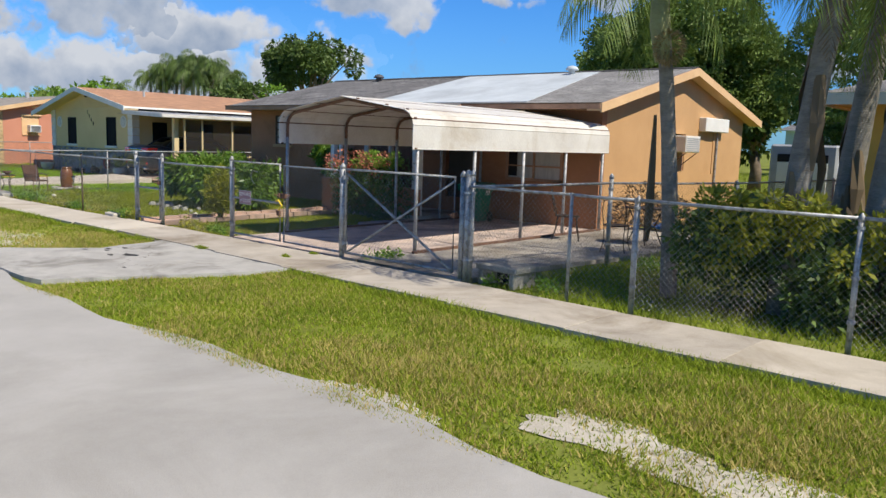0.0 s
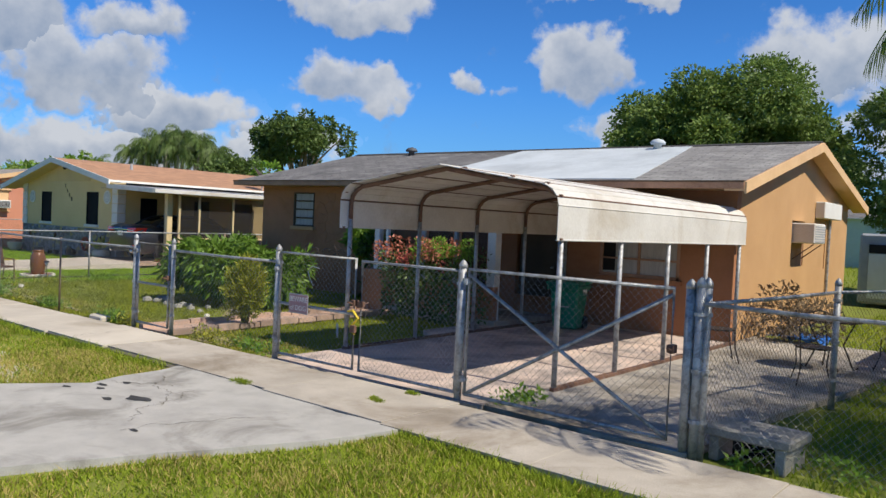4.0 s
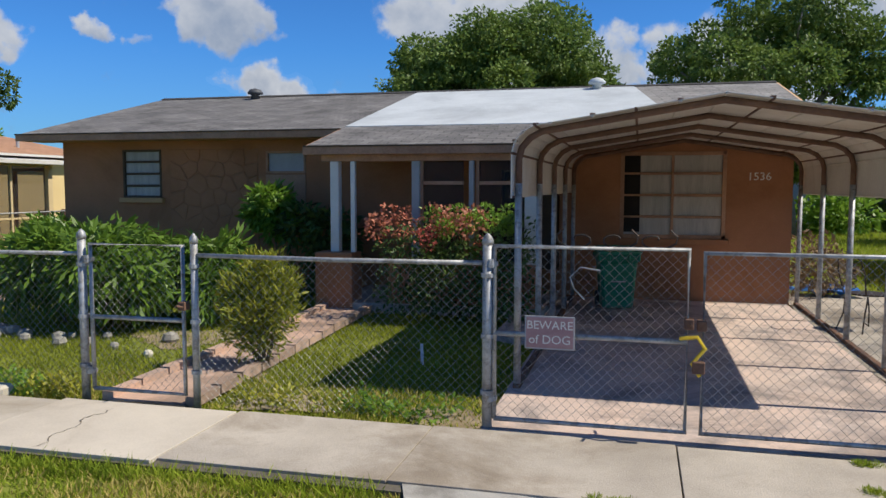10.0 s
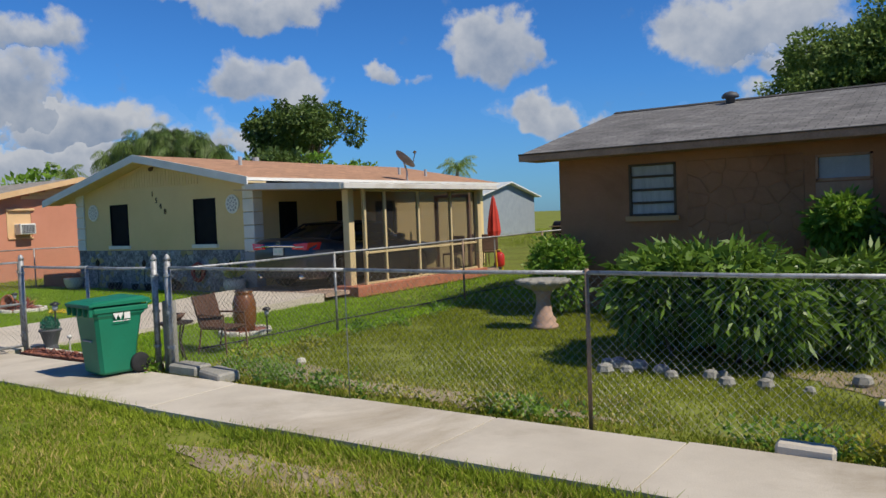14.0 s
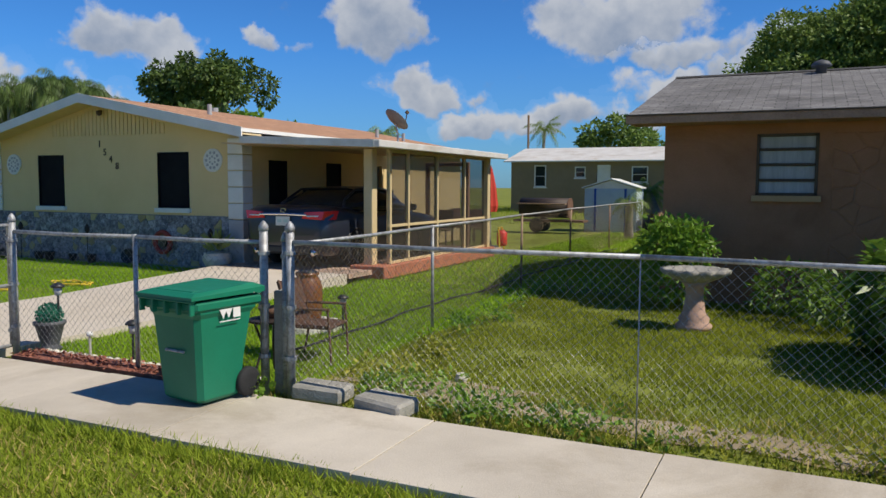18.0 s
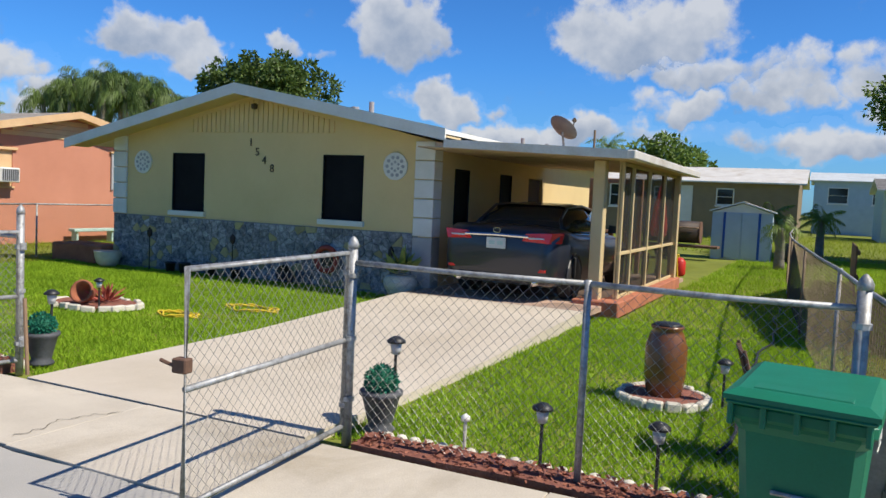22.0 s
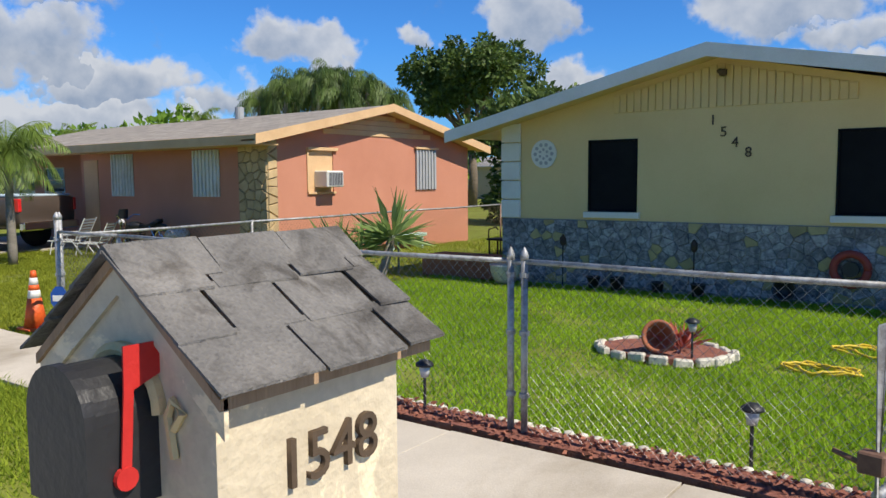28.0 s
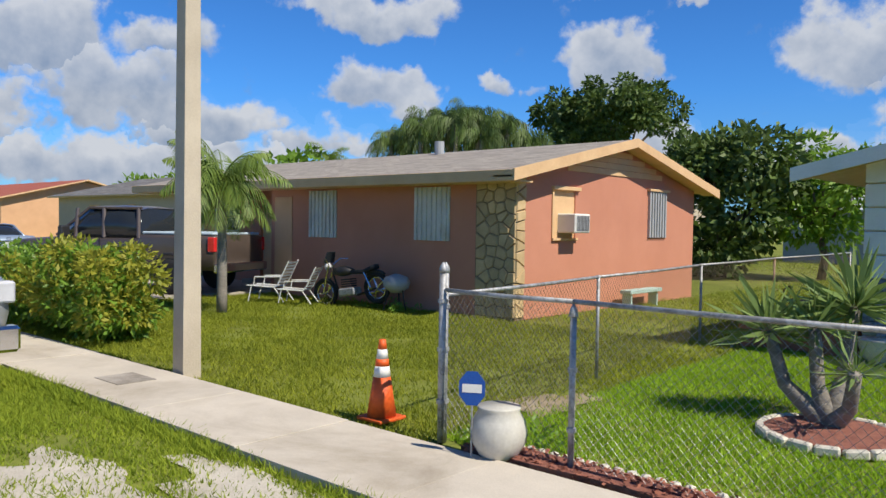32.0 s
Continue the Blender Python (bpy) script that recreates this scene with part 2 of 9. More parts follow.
def shingle_mat(name, col, col2, mortar, row=0.14, width=0.3):
    """Asphalt shingles in courses, for roofs seen from afar; uses the mesh's UV in metres."""
    m = mat(name, col, col2, rough=0.95, scale=1.6, fine=26, bump=0.6, contrast=1.7)
    nd, lk = m.node_tree.nodes, m.node_tree.links
    bs = nd["Principled BSDF"]
    src = bs.inputs["Base Color"].links[0].from_socket
    uv = nd.new("ShaderNodeUVMap")
    br = nd.new("ShaderNodeTexBrick")
    br.inputs["Scale"].default_value = 1.0
    br.inputs["Brick Width"].default_value, br.inputs["Row Height"].default_value, br.inputs["Mortar Size"].default_value = width, row, 0.008
    br.inputs["Color1"].default_value, br.inputs["Color2"].default_value, br.inputs["Mortar"].default_value = (1.12, 1.12, 1.12, 1), (0.78, 0.78, 0.8, 1), (*mortar, 1)
    lk.new(uv.outputs[0], br.inputs["Vector"])
    mu = nd.new("ShaderNodeMix")
    mu.data_type, mu.blend_type = "RGBA", "MULTIPLY"
    mu.inputs[0].default_value = 1.0
    lk.new(src, mu.inputs[6])
    lk.new(br.outputs[0], mu.inputs[7])
    lk.new(mu.outputs[2], bs.inputs["Base Color"])
    return m


def glass_mat(name, col, rough=0.05, alpha=1.0):
    m = bpy.data.materials.new(name)
    MATS[name] = m
    m.use_nodes = True
    bs = m.node_tree.nodes["Principled BSDF"]
    bs.inputs["Base Color"].default_value = (*col, 1)
    bs.inputs["Roughness"].default_value = rough
    bs.inputs["Specular IOR Level"].default_value = 0.5
    bs.inputs["Alpha"].default_value = alpha
    return m


def see_through(name, col, cover, rough=0.7):
    """Fine insect screen: a share of clear openings between dark threads."""
    m = bpy.data.materials.new(name)
    MATS[name] = m
    m.use_nodes = True
    nd, lk = m.node_tree.nodes, m.node_tree.links
    bs = nd["Principled BSDF"]
    bs.inputs["Base Color"].default_value = (*col, 1)
    bs.inputs["Roughness"].default_value = rough
    tr = nd.new("ShaderNodeBsdfTransparent")
    ms = nd.new("ShaderNodeMixShader")
    ms.inputs[0].default_value = cover
    lk.new(tr.outputs[0], ms.inputs[1])
    lk.new(bs.outputs[0], ms.inputs[2])
    lk.new(ms.outputs[0], nd["Material Output"].inputs[0])
    return m


def stained(name, tint, scale, low, high):
    """Broad irregular stains over a surface that mat() made."""
    m = MATS[name]
    nd, lk = m.node_tree.nodes, m.node_tree.links
    bs = nd["Principled BSDF"]
    src = bs.inputs["Base Color"].links[0].from_socket
    tc, n, mr, mx = nd.new("ShaderNodeTexCoord"), nd.new("ShaderNodeTexNoise"), nd.new("ShaderNodeMapRange"), nd.new("ShaderNodeMix")
    n.inputs["Scale"].default_value, n.inputs["Detail"].default_value, n.inputs["Roughness"].default_value, n.inputs["Distortion"].default_value = scale, 9, 0.68, 0.6
    lk.new(tc.outputs["Object"], n.inputs["Vector"])
    mr.inputs[1].default_value, mr.inputs[2].default_value = low, high
    lk.new(n.outputs[0], mr.inputs[0])
    mx.data_type, mx.blend_type = "RGBA", "MULTIPLY"
    lk.new(mr.outputs[0], mx.inputs[0])
    lk.new(src, mx.inputs[6])
    mx.inputs[7].default_value = (*tint, 1)
    lk.new(mx.outputs[2], bs.inputs["Base Color"])


mat("grass_soil", (0.24, 0.27, 0.05), (0.15, 0.175, 0.04), scale=0.7, fine=30, bump=0.6, rough=1.0, spec=0.1)
mat("far_grass", (0.12, 0.16, 0.035), (0.08, 0.12, 0.028), scale=0.25, fine=12, bump=0.5, rough=1.0, spec=0.1)
mat("dry_soil", (0.40, 0.33, 0.23), (0.22, 0.17, 0.10), scale=3, fine=60, bump=0.8, rough=1.0, spec=0.1)
mat("sand", (0.62, 0.57, 0.49), (0.40, 0.36, 0.29), scale=2.2, fine=70, bump=0.9, rough=1.0, spec=0.1)
mat("concrete_walk", (0.60, 0.54, 0.45), (0.46, 0.41, 0.34), scale=1.2, fine=90, bump=0.25, rand=0.06, rough=0.95, spec=0.2)
mat("concrete_old", (0.55, 0.495, 0.42), (0.36, 0.32, 0.27), scale=1.4, fine=80, bump=0.35, rand=0.06, rough=0.95, spec=0.2)
mat("concrete_pale", (0.62, 0.55, 0.46), (0.52, 0.46, 0.38), scale=0.8, fine=90, bump=0.2, rough=0.95, spec=0.2)
mat("concrete_dirty", (0.50, 0.45, 0.39), (0.27, 0.245, 0.21), scale=1.6, fine=60, bump=0.45, rough=0.95, spec=0.2)
mat("slab_faded", (0.68, 0.52, 0.43), (0.45, 0.385, 0.35), scale=1.6, fine=55, bump=0.4, rough=0.95, spec=0.2)
mat("slab_pink", (0.60, 0.40, 0.30), (0.36, 0.275, 0.225), scale=1.3, fine=60, bump=0.4, rough=0.95, spec=0.2)
mat("asphalt_pale", (0.46, 0.44, 0.41), (0.36, 0.345, 0.32), scale=0.8, fine=140, bump=0.35, rough=0.95, spec=0.2)
mat("asphalt_apron", (0.50, 0.48, 0.44), (0.35, 0.335, 0.31), scale=2.4, fine=120, bump=0.5, rough=0.95, spec=0.2)
mat("joint_dark", (0.16, 0.14, 0.11), (0.09, 0.08, 0.06), scale=4, rough=1.0, bump=0.3)
mat("oil_spot", (0.035, 0.034, 0.032), (0.06, 0.058, 0.055), scale=9, rough=0.8)
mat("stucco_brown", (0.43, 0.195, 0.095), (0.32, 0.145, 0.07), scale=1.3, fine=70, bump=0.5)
# lighter copy of the brown stucco, with the sunlight put into its colour
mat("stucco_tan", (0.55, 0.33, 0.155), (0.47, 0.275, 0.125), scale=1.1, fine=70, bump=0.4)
mat("stucco_yellow", (0.76, 0.585, 0.30), (0.68, 0.515, 0.255), scale=0.9, fine=80, bump=0.35)
mat("stucco_pink", (0.58, 0.255, 0.165), (0.51, 0.215, 0.135), scale=1.0, fine=80, bump=0.35)
mat("stucco_peach", (0.72, 0.43, 0.24), (0.62, 0.36, 0.2), scale=1.4, fine=60, bump=0.2)
mat("paint_white", (0.78, 0.77, 0.73), (0.66, 0.65, 0.60), scale=2.2, fine=60, bump=0.15, rough=0.6)
mat("paint_cream", (0.66, 0.52, 0.30), (0.58, 0.45, 0.25), scale=2.2, fine=60, bump=0.15, rough=0.6)
mat("paint_grey", (0.42, 0.43, 0.44), (0.31, 0.32, 0.33), scale=2.5, fine=50, bump=0.2, rough=0.6)
mat("trim_brown", (0.50, 0.29, 0.18), (0.30, 0.165, 0.10), scale=2.5, fine=40, bump=0.3, rough=0.8)
mat("wood_peach", (0.74, 0.50, 0.27), (0.60, 0.38, 0.20), scale=1.5, fine=40, bump=0.2, rough=0.8)
mat("soffit_dark", (0.12, 0.08, 0.05), (0.08, 0.055, 0.035), scale=2)
mat("roof_white", (0.62, 0.66, 0.68), (0.47, 0.51, 0.53), scale=1.0, fine=30, bump=0.15, rough=0.7)
mat("metal_white", (0.74, 0.72, 0.67), (0.56, 0.53, 0.48), scale=1.3, fine=30, bump=0.08, rough=0.5, metal=0.0)
mat("metal_rust", (0.20, 0.11, 0.07), (0.10, 0.055, 0.04), scale=6, fine=40, bump=0.3, rough=0.8)
mat("galvanised", (0.50, 0.51, 0.52), (0.33, 0.335, 0.34), scale=5, fine=60, bump=0.12, rough=0.58, metal=0.45)
mat("galv_rusty", (0.36, 0.27, 0.20), (0.22, 0.13, 0.085), scale=7, fine=60, bump=0.2, rough=0.7, metal=0.3)
mat("wire", (0.42, 0.42, 0.41), (0.26, 0.24, 0.22), scale=3, fine=20, bump=0, rough=0.5, metal=0.6)
mat("wire_rusty", (0.20, 0.155, 0.09), (0.12, 0.085, 0.05), scale=3, fine=20, bump=0, rough=0.7, metal=0.2)
mat("dish_grey", (0.20, 0.19, 0.18), (0.13, 0.125, 0.12), scale=4, rough=0.6)
mat("window_dark", (0.012, 0.013, 0.015), (0.006, 0.006, 0.008), rough=0.7, bump=0.05, fine=200, spec=0.12)
mat("void_dark", (0.02, 0.017, 0.015), (0.012, 0.01, 0.009), rough=0.9, bump=0)
mat("curtain", (0.52, 0.50, 0.46), (0.36, 0.34, 0.31), scale=2.0, fine=14, bump=0.5, stretch=(6, 1, 0.6))
mat("bark", (0.22, 0.17, 0.12), (0.11, 0.085, 0.06), scale=5, fine=30, bump=1.0)
mat("bark_grey", (0.30, 0.27, 0.23), (0.17, 0.15, 0.125), scale=4, fine=26, bump=0.9, stretch=(1, 1, 3))
mat("thatch", (0.34, 0.24, 0.14), (0.20, 0.135, 0.08), scale=5, fine=40, bump=0.5)
shingle_mat("shingle_grey", (0.27, 0.26, 0.25), (0.095, 0.09, 0.085), (0.3, 0.3, 0.3))
shingle_mat("shingle_light", (0.36, 0.35, 0.33), (0.19, 0.18, 0.17), (0.4, 0.4, 0.4))
shingle_mat("shingle_tan", (0.50, 0.28, 0.165), (0.40, 0.225, 0.135), (0.6, 0.55, 0.5))
shingle_mat("shingle_pinkhouse", (0.38, 0.34, 0.29), (0.28, 0.25, 0.215), (0.6, 0.6, 0.6))
mat("bin_green", (0.006, 0.185, 0.10), (0.005, 0.15, 0.078), scale=3, fine=80, bump=0.08, rough=0.5, spec=0.5)
mat("rubber", (0.025, 0.025, 0.026), (0.016, 0.016, 0.017), rough=0.8)
mat("plastic_black", (0.03, 0.03, 0.032), (0.018, 0.018, 0.02), rough=0.45, spec=0.5)
mat("wood_raw", (0.47, 0.31, 0.185), (0.30, 0.19, 0.11), scale=3, fine=30, bump=0.4, stretch=(6, 6, 0.5))
mat("wood_fence", (0.34, 0.22, 0.13), (0.2, 0.13, 0.08), scale=3, fine=30, bump=0.5, stretch=(6, 6, 0.5))
mat("red_paint", (0.62, 0.035, 0.03), (0.5, 0.025, 0.022), scale=3, rough=0.45)
mat("red_cloth", (0.62, 0.06, 0.035), (0.45, 0.035, 0.025), scale=3, rough=0.8)
mat("cone_orange", (0.85, 0.14, 0.025), (0.7, 0.10, 0.02), scale=4, rough=0.5)
mat("terracotta", (0.42, 0.15, 0.075), (0.28, 0.095, 0.05), scale=5, fine=50, bump=0.3)
mat("glaze_brown", (0.24, 0.10, 0.035), (0.12, 0.045, 0.018), scale=4, fine=30, bump=0.1, rough=0.25, spec=0.6)
mat("glaze_white", (0.62, 0.6, 0.53), (0.46, 0.44, 0.38), scale=4, fine=40, bump=0.1, rough=0.35)
mat("sign_blue", (0.02, 0.09, 0.38), (0.015, 0.07, 0.3), scale=4, rough=0.4)
mat("sign_red", (0.42, 0.25, 0.26), (0.32, 0.18, 0.19), scale=8, rough=0.5)
mat("mulch_red", (0.34, 0.14, 0.095), (0.17, 0.06, 0.045), scale=12, fine=90, bump=1.0, rough=1.0)
mat("stone_white", (0.68, 0.64, 0.55), (0.5, 0.46, 0.38), scale=8, fine=60, bump=0.4, rand=0.12)
mat("stone_slate", (0.43, 0.43, 0.435), (0.25, 0.25, 0.26), scale=5, fine=50, bump=0.5, rand=0.28)
mat("stone_ochre", (0.46, 0.38, 0.17), (0.31, 0.27, 0.15), scale=7, fine=50, bump=0.5, rand=0.2)
mat("stone_tan", (0.60, 0.44, 0.24), (0.45, 0.32, 0.165), scale=5, fine=50, bump=0.5, rand=0.16)
mat("stone_pinkish", (0.50, 0.33, 0.26), (0.38, 0.25, 0.19), scale=5, fine=60, bump=0.5)
mat("stone_grey", (0.38, 0.36, 0.32), (0.22, 0.21, 0.18), scale=5, fine=50, bump=0.7)
mat("iron_black", (0.03, 0.028, 0.027), (0.07, 0.045, 0.035), scale=9, rough=0.6, metal=0.3)
mat("wicker", (0.13, 0.065, 0.04), (0.06, 0.03, 0.02), scale=8, fine=70, bump=0.8)
mat("tarp_blue", (0.02, 0.16, 0.55), (0.015, 0.12, 0.42), scale=5, fine=20, bump=0.5, rough=0.5)
mat("hose_yellow", (0.75, 0.55, 0.04), (0.6, 0.42, 0.03), scale=6, rough=0.5)
mat("topiary", (0.02, 0.17, 0.10), (0.01, 0.09, 0.055), scale=20, fine=90, bump=1.0)
mat("car_navy", (0.018, 0.022, 0.036), (0.014, 0.018, 0.03), scale=1, bump=0, rough=0.33, spec=0.5, coat=0.4)
mat("car_brown", (0.10, 0.075, 0.062), (0.085, 0.065, 0.053), scale=1, bump=0, rough=0.35, metal=0.15, coat=0.5)
mat("car_silver", (0.42, 0.43, 0.44), (0.38, 0.39, 0.40), scale=1, bump=0, rough=0.3, metal=0.5, coat=0.6)
mat("car_blue", (0.30, 0.38, 0.48), (0.27, 0.34, 0.44), scale=1, bump=0, rough=0.3, metal=0.3, coat=0.6)
mat("chrome", (0.75, 0.75, 0.76), (0.65, 0.65, 0.66), scale=1, bump=0, rough=0.12, metal=1.0)
mat("light_red", (0.75, 0.03, 0.03), (0.6, 0.02, 0.02), scale=6, bump=0, rough=0.15, coat=0.6)
mat("light_clear", (0.6, 0.6, 0.62), (0.5, 0.5, 0.52), scale=6, bump=0, rough=0.15)
mat("plate_white", (0.62, 0.64, 0.6), (0.5, 0.53, 0.5), scale=9, bump=0, rough=0.4)
mat("siding_blue", (0.45, 0.55, 0.62), (0.38, 0.47, 0.54), scale=2)
mat("siding_green", (0.45, 0.60, 0.56), (0.38, 0.52, 0.48), scale=2)
mat("siding_grey", (0.30, 0.34, 0.38), (0.24, 0.28, 0.32), scale=2)
mat("stucco_olive", (0.27, 0.21, 0.13), (0.22, 0.17, 0.105), scale=1.3, fine=70, bump=0.4)
mat("stucco_orange", (0.72, 0.42, 0.10), (0.64, 0.36, 0.085), scale=1.2, fine=70, bump=0.35)
mat("stucco_beige", (0.52, 0.43, 0.33), (0.45, 0.37, 0.28), scale=1.2, fine=70, bump=0.35)
mat("concrete_pole", (0.58, 0.50, 0.38), (0.45, 0.38, 0.285), scale=2, fine=60, bump=0.3)
mat("roof_red", (0.42, 0.12, 0.075), (0.3, 0.085, 0.055), scale=2, fine=20, bump=0.4)
mat("roof_shingle_near", (0.24, 0.225, 0.205), (0.11, 0.105, 0.10), scale=6, fine=120, bump=0.8, rand=0.12)
mat("paint_slate", (0.11, 0.115, 0.125), (0.06, 0.063, 0.07), scale=5, rough=0.6)
mat("terracotta_red", (0.38, 0.06, 0.04), (0.25, 0.04, 0.03), scale=5, rough=0.6)
leaf_mat("mulch_chip", (0.40, 0.16, 0.10), (0.18, 0.065, 0.045), trans=0.02, rough=0.95)
leaf_mat("leaf_topiary", (0.03, 0.26, 0.16), (0.012, 0.13, 0.08), trans=0.2)
leaf_mat("leaf_variegated", (0.42, 0.45, 0.12), (0.22, 0.30, 0.07), trans=0.35)
leaf_mat("grass_blade", (0.40, 0.47, 0.05), (0.21, 0.29, 0.03), trans=0.45, rough=0.7, spec=0.12)
leaf_mat("grass_lush", (0.40, 0.58, 0.045), (0.22, 0.37, 0.025), trans=0.45, rough=0.7, spec=0.12)
leaf_mat("grass_olive", (0.37, 0.40, 0.045), (0.19, 0.235, 0.028), trans=0.42, rough=0.75, spec=0.1)
mat("brick_red", (0.50, 0.19, 0.11), (0.34, 0.12, 0.075), scale=4, fine=50, bump=0.4)
leaf_mat("grass_dry", (0.60, 0.47, 0.17), (0.42, 0.36, 0.10), trans=0.35, rough=0.8)
leaf_mat("leaf_tree", (0.25, 0.35, 0.075), (0.085, 0.145, 0.032), trans=0.34)
leaf_mat("leaf_dark", (0.15, 0.225, 0.05), (0.05, 0.085, 0.022), trans=0.25)
leaf_mat("leaf_mango", (0.19, 0.31, 0.04), (0.075, 0.145, 0.02), trans=0.3, rough=0.4)
leaf_mat("leaf_bright", (0.26, 0.42, 0.05), (0.13, 0.25, 0.03), trans=0.4, rough=0.45)
leaf_mat("leaf_yellow", (0.46, 0.43, 0.05), (0.22, 0.27, 0.035), trans=0.4)
leaf_mat("leaf_palm", (0.25, 0.34, 0.07), (0.13, 0.2, 0.035), trans=0.35, rough=0.5)
leaf_mat("leaf_yucca", (0.26, 0.36, 0.11), (0.13, 0.20, 0.055), trans=0.25, rough=0.5)
leaf_mat("flower_red", (0.50, 0.14, 0.10), (0.36, 0.08, 0.06), trans=0.3)
leaf_mat("flower_orange", (0.58, 0.25, 0.15), (0.42, 0.13, 0.08), trans=0.3)
leaf_mat("dead_frond", (0.27, 0.2, 0.12), (0.14, 0.1, 0.06), trans=0.2, rough=0.8)
glass_mat("glass_dark", (0.02, 0.024, 0.028), 0.06)
leaf_mat("thatch_leaf", (0.42, 0.33, 0.17), (0.25, 0.19, 0.09), trans=0.2, rough=0.9)
mat("stucco_worn", (0.74, 0.63, 0.45), (0.56, 0.47, 0.33), scale=3.5, fine=40, bump=0.5, contrast=2.6)
see_through("screen_mesh", (0.02, 0.018, 0.017), 0.46)
mat("joint_grey", (0.27, 0.265, 0.26), (0.17, 0.17, 0.17), scale=6)
mat("crack_dirt", (0.14, 0.12, 0.09), (0.07, 0.06, 0.045), scale=8, rough=1.0)
mat("joint_tan", (0.30, 0.22, 0.13), (0.19, 0.14, 0.085), scale=5)
mat("ceiling_tan", (0.58, 0.42, 0.27), (0.47, 0.34, 0.21), scale=2, fine=40, bump=0.2)
mat("shaft_green", (0.30, 0.33, 0.16), (0.22, 0.22, 0.12), scale=4, fine=26, bump=0.4, stretch=(1, 1, 3))

stained("concrete_walk", (0.72, 0.69, 0.64), 0.55, 0.5, 0.68)
stained("concrete_old", (0.62, 0.58, 0.53), 0.7, 0.48, 0.66)
stained("concrete_pale", (0.88, 0.86, 0.82), 0.45, 0.5, 0.75)
stained("concrete_dirty", (0.45, 0.42, 0.38), 0.5, 0.47, 0.62)
stained("slab_pink", (0.58, 0.60, 0.60), 0.6, 0.5, 0.6)
stained("asphalt_pale", (0.80, 0.79, 0.77), 0.35, 0.5, 0.68)
stained("asphalt_apron", (0.6, 0.59, 0.57), 1.1, 0.5, 0.66)
stained("stucco_brown", (0.75, 0.72, 0.68), 0.5, 0.5, 0.68)
stained("metal_white", (0.80, 0.74, 0.66), 0.8, 0.52, 0.7)
stained("roof_white", (0.74, 0.74, 0.74), 0.5, 0.48, 0.68)
stained("roof_shingle_near", (0.5, 0.48, 0.46), 7.0, 0.47, 0.62)
stained("stucco_worn", (1.35, 1.33, 1.28), 4.5, 0.58, 0.62)
stained("stone_slate", (0.45, 0.45, 0.48), 13.0, 0.42, 0.58)
stained("slab_faded", (0.5, 0.53, 0.56), 0.9, 0.47, 0.6)
stained("slab_faded", (1.18, 1.2, 1.22), 2.2, 0.55, 0.66)
stained("galvanised", (0.62, 0.6, 0.57), 14.0, 0.46, 0.6)
stained("grass_soil", (0.75, 0.72, 0.6), 0.3, 0.48, 0.62)

